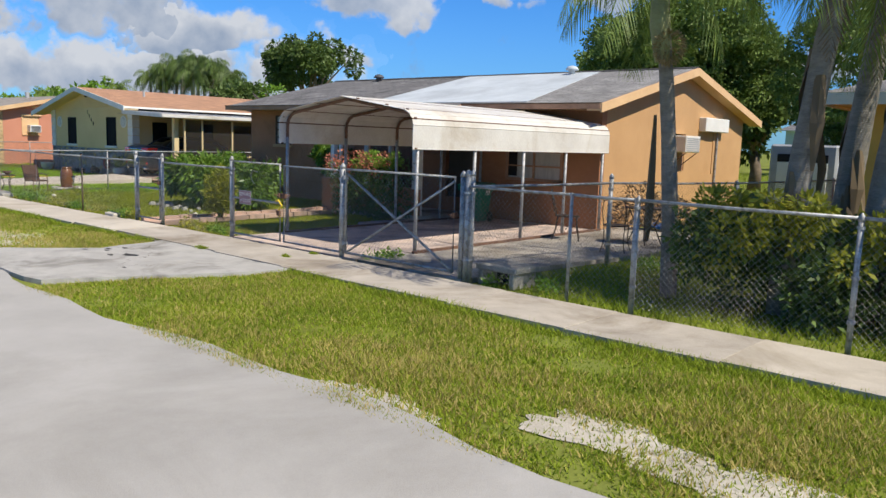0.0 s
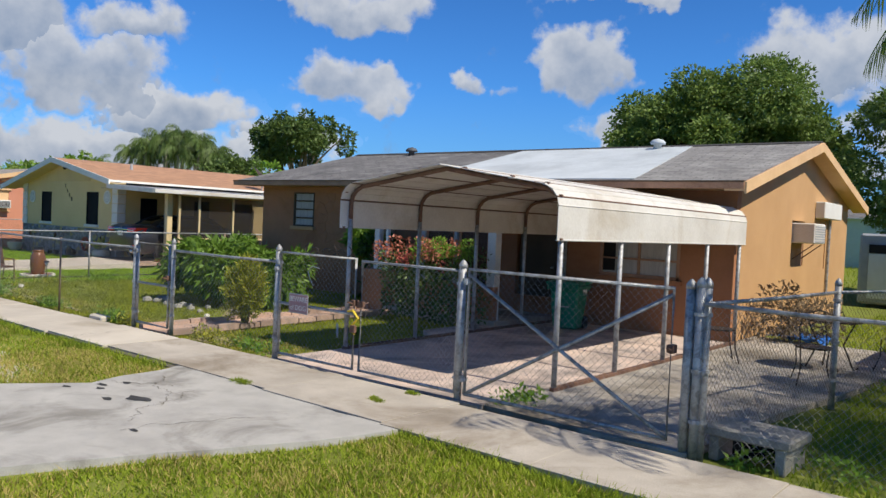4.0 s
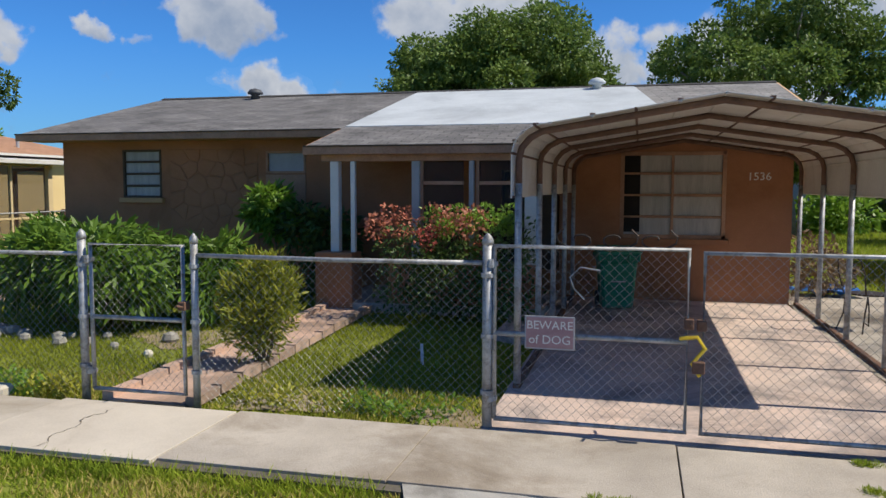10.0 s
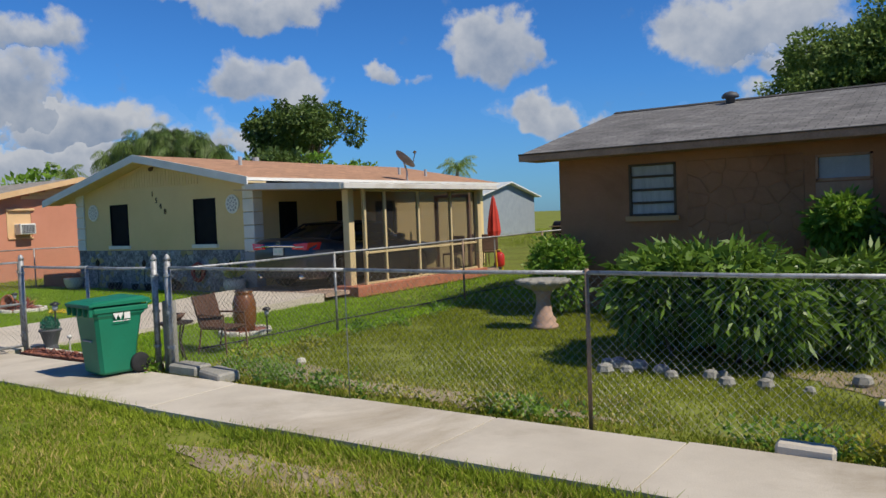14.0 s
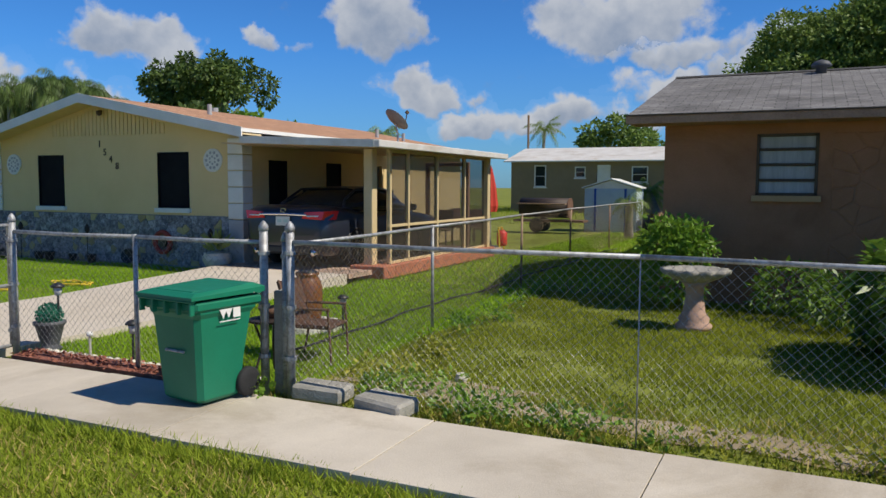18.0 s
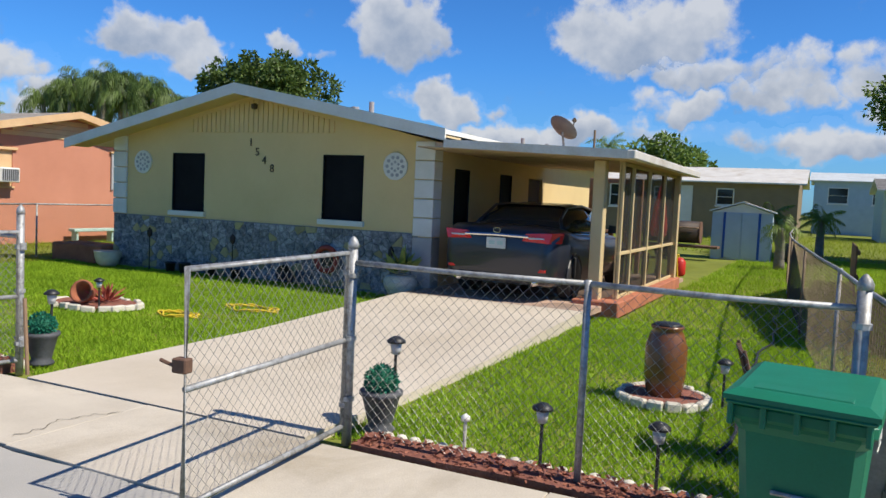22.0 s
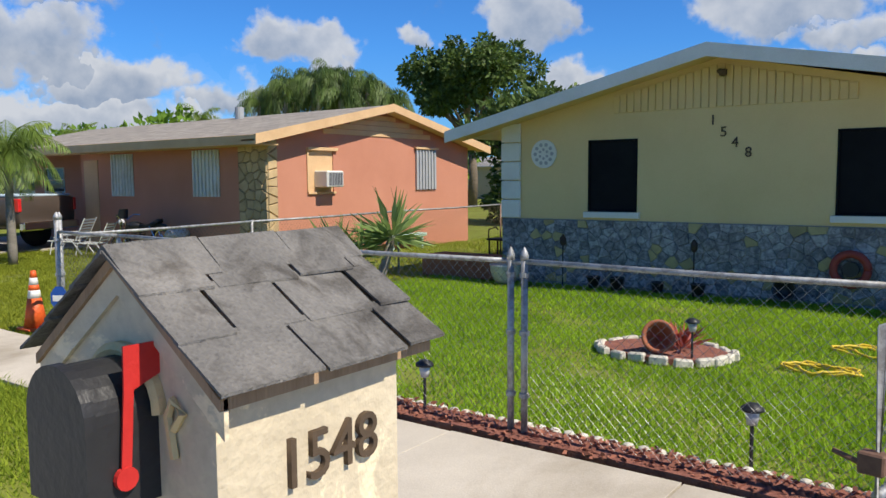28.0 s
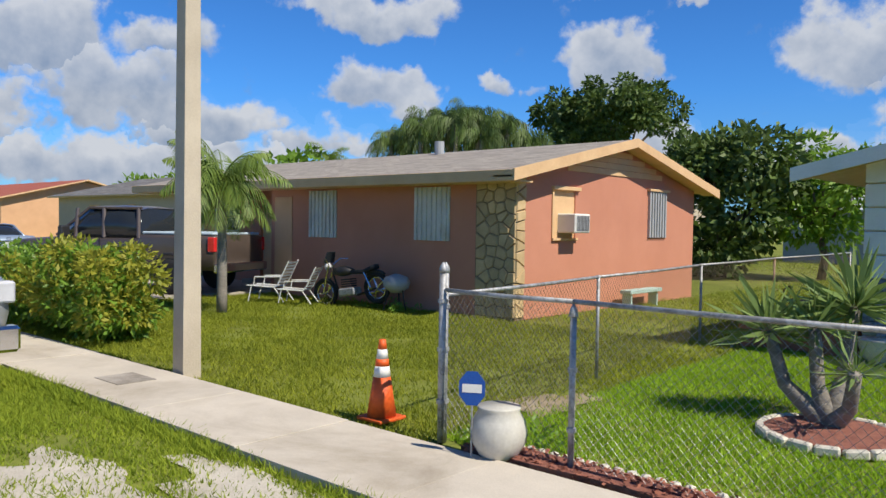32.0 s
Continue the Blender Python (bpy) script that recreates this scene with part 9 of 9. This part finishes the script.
IC = iron_chair("black wrought iron chair with scrolled back on the slab", pose(-8.55, 12.05, 0.01, 0, 0, 120))
IC["group"] = "iron garden chairs"
copy_thing(IC, pose(-7.15, 11.35, 0.01, 0, 0, 200))
copy_thing(IC, pose(-6.5, 13.2, 0.01, 0, 0, 320))
it = thing("garden_table", "small round iron table with curled legs", "table", m=pose(-7.25, 12.6, 0.01))
part("top", MB().lathe([(0.36, 0.66), (0.37, 0.68), (0.02, 0.685)], (0, 0, 0), 26), "iron_black", it, "dark round top")
for k in range(4):
    a = k * math.pi / 2 + 0.5
    part("leg", MB().tube([(0.3 * math.cos(a), 0.3 * math.sin(a), 0.66), (0.16 * math.cos(a), 0.16 * math.sin(a), 0.35), (0.3 * math.cos(a), 0.3 * math.sin(a), 0.02), (0.36 * math.cos(a), 0.36 * math.sin(a), 0.05)], 0.012, 6), "iron_black", it)
tq = MB()
rt = random.Random(5)
grid = [[(-8.8 + i * 0.16, 14.9 + j * 0.16, 0.02 + rt.uniform(0, 0.12)) for i in range(7)] for j in range(6)]
for j in range(5):
    for i in range(6):
        tq.quad(grid[j][i], grid[j][i + 1], grid[j + 1][i + 1], grid[j + 1][i])
solid("tarpaulin", tq, "tarp_blue", "crumpled blue plastic tarpaulin on the ground", "tarp")
cv = thing("drain_box", "grey concrete drain box with dark opening", "drain", m=pose(-6.65, 7.62, 0, 0, 0, -4))
part("top", MB().box(-0.34, -0.2, 0.14, 0.34, 0.28, 0.22, 0.015), "stone_grey", cv)
for sx in (-0.3, 0.22):
    part("side", MB().box(sx, -0.18, -0.06, sx + 0.08, 0.26, 0.14, 0.01), "stone_grey", cv)
part("opening", MB().box(-0.22, 0.1, -0.06, 0.22, 0.2, 0.14), "void_dark", cv)
for k, (ox, oy, s) in enumerate(((-11.33, 5.0, 0.14), (-12.08, 5.04, 0.07), (-10.4, 4.45, 0.05), (-11.5, 4.8, 0.07), (-12.0, 5.26, 0.06), (-11.93, 4.95, 0.05), (-12.2, 4.75, 0.05))):
    solid("oil_stain", MB().poly([(ox + s * (1 + 0.3 * math.sin(3 * a + k)) * math.cos(a), oy + s * 0.55 * (1 + 0.3 * math.sin(2 * a + k)) * math.sin(a), 0.004) for a in np.linspace(0, 2 * math.pi, 16, endpoint=False)]), "oil_spot", "dark oil stain on the driveway apron", "stain", kind="stuff")

# ---- things before the pink house ----


def lounger(label, m):
    c = thing("lounge_chair", label, "chair", m=m)
    for sx in (-0.28, 0.28):
        part("side_rail", MB().tube([(sx, -0.62, 0.36), (sx, 0.08, 0.33), (sx, 0.16, 0.42), (sx, 0.42, 0.95)], 0.016, 6), "paint_white", c)
        part("leg", MB().tube([(sx, -0.5, 0.36), (sx, -0.58, 0.0)], 0.014, 6), "paint_white", c)
        part("leg", MB().tube([(sx, 0.05, 0.34), (sx, 0.3, 0.0)], 0.014, 6), "paint_white", c)
        part("armrest", MB().tube([(sx, -0.45, 0.36), (sx, -0.42, 0.56), (sx, 0.24, 0.58)], 0.015, 6), "paint_white", c)
    for k in range(7):
        y = -0.6 + k * 0.1
        part("strap", MB().box(-0.28, y, 0.35 - 0.004 * k, 0.28, y + 0.07, 0.362 - 0.004 * k, 0.003), "paint_grey", c)
    for k in range(7):
        y, z = 0.16 + 0.26 * k / 7, 0.42 + 0.53 * k / 7
        part("strap", MB().prism([(-0.28, y, z), (0.28, y, z), (0.28, y + 0.025, z + 0.05), (-0.28, y + 0.025, z + 0.05)], (0, 0.008, 0.0)), "paint_grey", c)
    return c


LG = lounger("folding lounge chair with pale straps beside the wall", pose(-46.9, 12.5, 0.0, 0, 0, -60) @ Matrix.Scale(0.88, 4))
LG["group"] = "lounge chairs before the pink house"
copy_thing(LG, pose(-46.2, 12.65, 0.0, 0, 0, -58) @ Matrix.Scale(0.88, 4))
mk = thing("motorcycle", "black motorcycle parked against the pink wall", "motorcycle", m=pose(-45.3, 13.15, -0.02, 0, 8, 188))
for sx in (-0.68, 0.66):
    w_ = part("wheel", MB().tube([(sx + 0.27 * math.cos(a), 0, 0.3 + 0.27 * math.sin(a)) for a in np.linspace(0, 2 * math.pi, 25)], 0.045, 8), "rubber", mk, "black tyre", smooth=True)
    part("rim", MB().tube([(sx + 0.21 * math.cos(a), 0, 0.3 + 0.21 * math.sin(a)) for a in np.linspace(0, 2 * math.pi, 25)], 0.014, 6), "chrome", w_)
    for k in range(5):
        a = k * 1.2566
        part("spoke", MB().tube([(sx, 0, 0.3), (sx + 0.21 * math.cos(a), 0, 0.3 + 0.21 * math.sin(a))], 0.012, 5), "chrome", w_)
part("engine", MB().box(-0.2, -0.13, 0.2, 0.22, 0.13, 0.36, 0.03), "galvanised", mk, "grey engine block")
for k in range(4):
    part("cooling_fin", MB().box(-0.1, -0.1, 0.38 + k * 0.045, 0.14, 0.1, 0.405 + k * 0.045), "iron_black", mk)
part("frame_tube", MB().tube([(0.45, 0, 0.8), (0.3, 0, 0.3), (-0.2, 0, 0.2), (-0.68, 0, 0.3)], 0.022, 6), "iron_black", mk)
part("tank", MB().loft([[(-0.12, -0.07, 0.64), (-0.12, 0.07, 0.64), (-0.12, 0.05, 0.72), (-0.12, -0.05, 0.72)], [(0.12, -0.11, 0.6), (0.12, 0.11, 0.6), (0.12, 0.08, 0.8), (0.12, -0.08, 0.8)], [(0.36, -0.05, 0.66), (0.36, 0.05, 0.66), (0.36, 0.04, 0.78), (0.36, -0.04, 0.78)]]), "plastic_black", mk, smooth=True)
part("seat", MB().loft([[(-0.12, -0.1, 0.62), (-0.12, 0.1, 0.62), (-0.12, 0.08, 0.7), (-0.12, -0.08, 0.7)], [(-0.45, -0.12, 0.6), (-0.45, 0.12, 0.6), (-0.45, 0.1, 0.68), (-0.45, -0.1, 0.68)], [(-0.72, -0.09, 0.68), (-0.72, 0.09, 0.68), (-0.72, 0.07, 0.76), (-0.72, -0.07, 0.76)]]), "rubber", mk, smooth=True)
for sy in (-0.07, 0.07):
    part("fork", MB().tube([(0.66, sy, 0.3), (0.45, sy, 0.85)], 0.018, 6), "chrome", mk)
    part("handlebar", MB().tube([(0.45, sy, 0.86), (0.38, sy * 3.2, 0.98), (0.28, sy * 4.8, 0.96)], 0.012, 6), "chrome", mk)
    part("rear_shock", MB().tube([(-0.62, sy * 1.6, 0.32), (-0.48, sy * 1.6, 0.62)], 0.02, 6), "chrome", mk)
part("mudguard", MB().tube([(-0.68 + 0.33 * math.cos(a), 0, 0.3 + 0.33 * math.sin(a)) for a in np.linspace(0.9, 2.3, 8)], 0.035, 6), "plastic_black", mk)
part("exhaust", MB().tube([(0.1, -0.15, 0.22), (-0.5, -0.16, 0.22), (-0.85, -0.16, 0.28)], [0.02, 0.035, 0.04], 8), "chrome", mk, smooth=True)
part("head_light", MB().lathe([(0.03, -0.06), (0.08, 0.0), (0.08, 0.04)], (0, 0, 0), 14), "light_clear", mk, m=pose(0.52, 0, 0.84, 0, 90, 0))
part("screen", MB().prism([(0.5, -0.16, 0.9), (0.5, 0.16, 0.9), (0.4, 0.12, 1.12), (0.4, -0.12, 1.12)], (0.008, 0, 0)), "glass_dark", mk, "dark windscreen")
gl = thing("grill", "small covered grill with pale lid beside the motorcycle", "grill", m=pose(-44.25, 13.35, -0.02))
part("kettle", MB().lathe([(0.1, 0.32), (0.24, 0.42), (0.27, 0.52), (0.22, 0.62), (0.05, 0.68)], (0, 0, 0), 18), "paint_grey", gl, smooth=True)
for k in range(3):
    part("leg", MB().tube([(0.16 * math.cos(2.1 * k), 0.16 * math.sin(2.1 * k), 0.4), (0.25 * math.cos(2.1 * k), 0.25 * math.sin(2.1 * k), 0)], 0.014, 6), "iron_black", gl)
solid("ground_cover", MB().box(-41.5, 6.35, 0.014, -41.0, 6.75, 0.02, 0.002), "concrete_dirty", "grey utility cover set in the pavement", "cover", kind="structure")
pb = solid("green_bench", MB().box(-41.6, 17.2, 0.25, -41.35, 18.6, 0.33, 0.01).box(-41.6, 17.3, -0.05, -41.4, 17.36, 0.25).box(-41.6, 18.44, -0.05, -41.4, 18.5, 0.25), "siding_green", "low pale green bench against the pink wall", "bench")

# ---- houses farther off ----


def far_house(label, x0, x1, y0, y1, eave, rise, wall_mat, roof_mat, ridge="x", windows=(), doors=(), trim="paint_white", z=0.0, side_windows=()):
    h = thing("house", label, "house")
    part("wall", wall("x", y0, 0.2, x0, x1, -0.05, eave, [w for w in windows] + [d for d in doors]), wall_mat, h)
    part("wall", wall("x", y1 - 0.2, 0.2, x0, x1, -0.05, eave), wall_mat, h)
    part("wall", wall("y", x0, 0.2, y0 + 0.2, y1 - 0.2, -0.05, eave, side_windows), wall_mat, h)
    part("wall", wall("y", x1 - 0.2, 0.2, y0 + 0.2, y1 - 0.2, -0.05, eave), wall_mat, h)
    rf = MB()
    o = 0.4
    if ridge == "x":
        ym = (y0 + y1) / 2
        slope(rf, (x0 - o, y0 - o, eave - 0.02), (x1 + o, y0 - o, eave - 0.02), (x1 + o, ym, eave + rise), (x0 - o, ym, eave + rise), 0.08)
        slope(rf, (x1 + o, y1 + o, eave - 0.02), (x0 - o, y1 + o, eave - 0.02), (x0 - o, ym, eave + rise), (x1 + o, ym, eave + rise), 0.08)
        for gx in (x0, x1 - 0.2):
            part("gable", MB().prism([(gx, y0, eave), (gx, y1, eave), (gx, ym, eave + rise - 0.12)], (0.2, 0, 0)), wall_mat, h)
    else:
        xm = (x0 + x1) / 2
        slope(rf, (x0 - o, y1 + o, eave - 0.02), (x0 - o, y0 - o, eave - 0.02), (xm, y0 - o, eave + rise), (xm, y1 + o, eave + rise), 0.08)
        slope(rf, (x1 + o, y0 - o, eave - 0.02), (x1 + o, y1 + o, eave - 0.02), (xm, y1 + o, eave + rise), (xm, y0 - o, eave + rise), 0.08)
        for gy in (y0, y1 - 0.2):
            part("gable", MB().prism([(x0, gy, eave), (x1, gy, eave), (xm, gy, eave + rise - 0.12)], (0, 0.2, 0)), wall_mat, h)
    part("roof", rf, [roof_mat, trim], h)
    for w in windows:
        window(h, "x", y0, *w, trim, "glass_dark", bars=1, fw=0.07)
    for w in side_windows:
        window(h, "y", x0, *w, trim, "glass_dark", bars=1, fw=0.07)
    for d in doors:
        part("door", MB().box(d[0] + 0.03, y0 + 0.05, d[2], d[1] - 0.03, y0 + 0.1, d[3]), trim, h)
    return h


far_house("olive brown bungalow with white metal roof beyond the lawns", -37.2, -24.9, 51, 59, 3.3, 1.0, "stucco_olive", "metal_white", "x", [(-35.6, -34.8, 1.6, 3.0), (-32.9, -32.2, 2.2, 2.9), (-29.3, -28.3, 1.9, 2.9)], [(-31.5, -30.6, 0.3, 3.0)])
OX0, OX1, OY0, OY1, OE, OR = -4.4, 8.0, 14.0, 22.1, 2.75, 4.1
orange = thing("house", "bright orange stucco bungalow with white windows and hipped roof", "house")
OW = [(18.8, 19.35, 1.68, 2.6), (20.25, 21.0, 1.68, 2.6)]
part("wall", wall("x", OY0, 0.2, OX0, OX1, -0.05, OE, [(-1.6, -0.4, 1.1, 2.3), (2.4, 3.6, 1.1, 2.3)]), "stucco_orange", orange)
part("wall", wall("x", OY1 - 0.2, 0.2, OX0, OX1, -0.05, OE), "stucco_orange", orange)
part("wall", wall("y", OX0, 0.2, OY0 + 0.2, OY1 - 0.2, -0.05, OE, OW), "stucco_orange", orange)
part("wall", wall("y", OX1 - 0.2, 0.2, OY0 + 0.2, OY1 - 0.2, -0.05, OE), "stucco_orange", orange)
for w_ in ((-1.6, -0.4, 1.1, 2.3), (2.4, 3.6, 1.1, 2.3)):
    window(orange, "x", OY0, *w_, "paint_white", "glass_dark", bars=1, fw=0.08)
for w_ in OW:
    window(orange, "y", OX0, *w_, "paint_white", "glass_dark", bars=1, fw=0.08)
ox, oy, om = 0.42, 0.42, (OY0 + OY1) / 2
a_, b_, c_, d_ = (OX0 - ox, OY0 - oy, OE), (OX1 + ox, OY0 - oy, OE), (OX1 + ox, OY1 + oy, OE), (OX0 - ox, OY1 + oy, OE)
e_, f_ = (OX0 + 4.0, om, OR), (OX1 - 4.0, om, OR)
for q4 in ((a_, b_, f_, e_), (c_, d_, e_, f_), (d_, a_, e_, e_), (b_, c_, f_, f_)):
    part("roof", slope(MB(), *q4, 0.06), ["shingle_light", "wood_peach"], orange, "grey shingle roof slope")
for x0, y0, x1, y1 in ((OX0 - ox, OY0 - oy - 0.03, OX1 + ox, OY0 - oy), (OX0 - ox, OY1 + oy, OX1 + ox, OY1 + oy + 0.03), (OX0 - ox - 0.03, OY0 - oy, OX0 - ox, OY1 + oy), (OX1 + ox, OY0 - oy, OX1 + ox + 0.03, OY1 + oy)):
    part("fascia", MB().box(x0, y0, OE - 0.2, x1, y1, OE - 0.005), "paint_white", orange, "white fascia board")
part("soffit", MB().box(OX0 - ox, OY0 - oy, OE - 0.16, OX0 - 0.003, OY1 + oy, OE - 0.14), "stucco_peach", orange)
part("soffit", MB().box(OX0, OY0 - oy, OE - 0.16, OX1, OY0 - 0.003, OE - 0.14), "stucco_peach", orange)
far_house("beige bungalow behind the parked pickup", -74, -56.6, 19, 28, 2.75, 1.1, "stucco_beige", "shingle_grey", "x", [(-62.4, -61.6, 1.3, 2.3), (-70.5, -69.4, 1.2, 2.3), (-66.8, -66.0, 1.3, 2.3)], [(-68.4, -67.5, 0.1, 2.2), (-60.3, -57.4, 0.1, 2.2)], trim="wood_peach")
far_house("pale house with red tiled roof down the street", -98, -79, 18, 27, 2.7, 1.2, "stucco_peach", "roof_red", "x", [(-88, -86.8, 1.2, 2.3), (-84, -82.8, 1.2, 2.3)], trim="wood_peach")
far_house("grey blue house with white trim beyond the back lawns", -47.5, -42.0, 45, 53, 2.7, 1.0, "siding_grey", "roof_white", "x", [(-46.6, -45.7, 1.1, 2.2), (-43.8, -42.9, 1.1, 2.2)])
far_house("pale green house at the end of the lawns", -20.2, -9.0, 60, 70, 3.4, 0.9, "siding_green", "shingle_grey", "x", [(-18.5, -17.2, 1.6, 2.8)])
far_house("pale blue two storey house far behind the gardens", -24.5, -17, 78, 88, 4.6, 0.9, "siding_blue", "roof_white", "x", [(-23.4, -21.8, 2.6, 4.0), (-20, -18.6, 2.6, 4.0)])
far_house("grey house behind trees far off", -3.6, 5.5, 41, 50, 3.2, 0.9, "siding_grey", "roof_white", "x", [(-2.6, -1.4, 1.6, 2.6)])
far_house("pale house with grey roof across the back gardens", -78, -62, 62, 72, 2.9, 1.0, "stucco_beige", "shingle_light", "x", [(-74, -73, 1.2, 2.2)])
tr = thing("trailer", "grey boxy cargo trailer with white rear door", "trailer", m=pose(-8.5, 26.6, -0.3))
part("box", MB().box(-1.0, -1.2, 0.35, 1.0, 3.2, 2.3, 0.06), "paint_grey", tr)
part("rear_door", MB().box(-0.75, -1.23, 0.5, 0.75, -1.2, 1.75, 0.01), "paint_white", tr, "white ribbed door")
part("door_gap", MB().box(-0.75, -1.235, 1.76, 0.75, -1.2, 2.0), "void_dark", tr)
for sx in (-1.0, 1.0):
    part("wheel", MB().lathe([(0.1, -0.08), (0.3, -0.08), (0.33, 0), (0.3, 0.08), (0.1, 0.08)], (0, 0, 0), 18), "rubber", tr, smooth=True, m=pose(sx, 0.8, 0.31, 0, 90, 0))

# ---- stones of the walls ----
stones(yellow, "x", YY0 - 0.02, YX0 - 0.02, YX1 - 0.34, 0.0, 0.99, 300, 41, ["stone_slate"] * 7 + ["stone_ochre"], proud=0.016, gap=0.003, squash=1.7)
stones(pink, "x", PY0 - 0.02, -42.64, PX1 + 0.02, 0.0, 2.48, 46, 42, "stone_tan", proud=0.03, gap=0.009)
stones(pink, "y", PX1 + 0.02, PY0 - 0.02, PY0 + 0.24, 0.0, 2.48, 13, 43, "stone_tan", face=1, proud=0.03, gap=0.009)
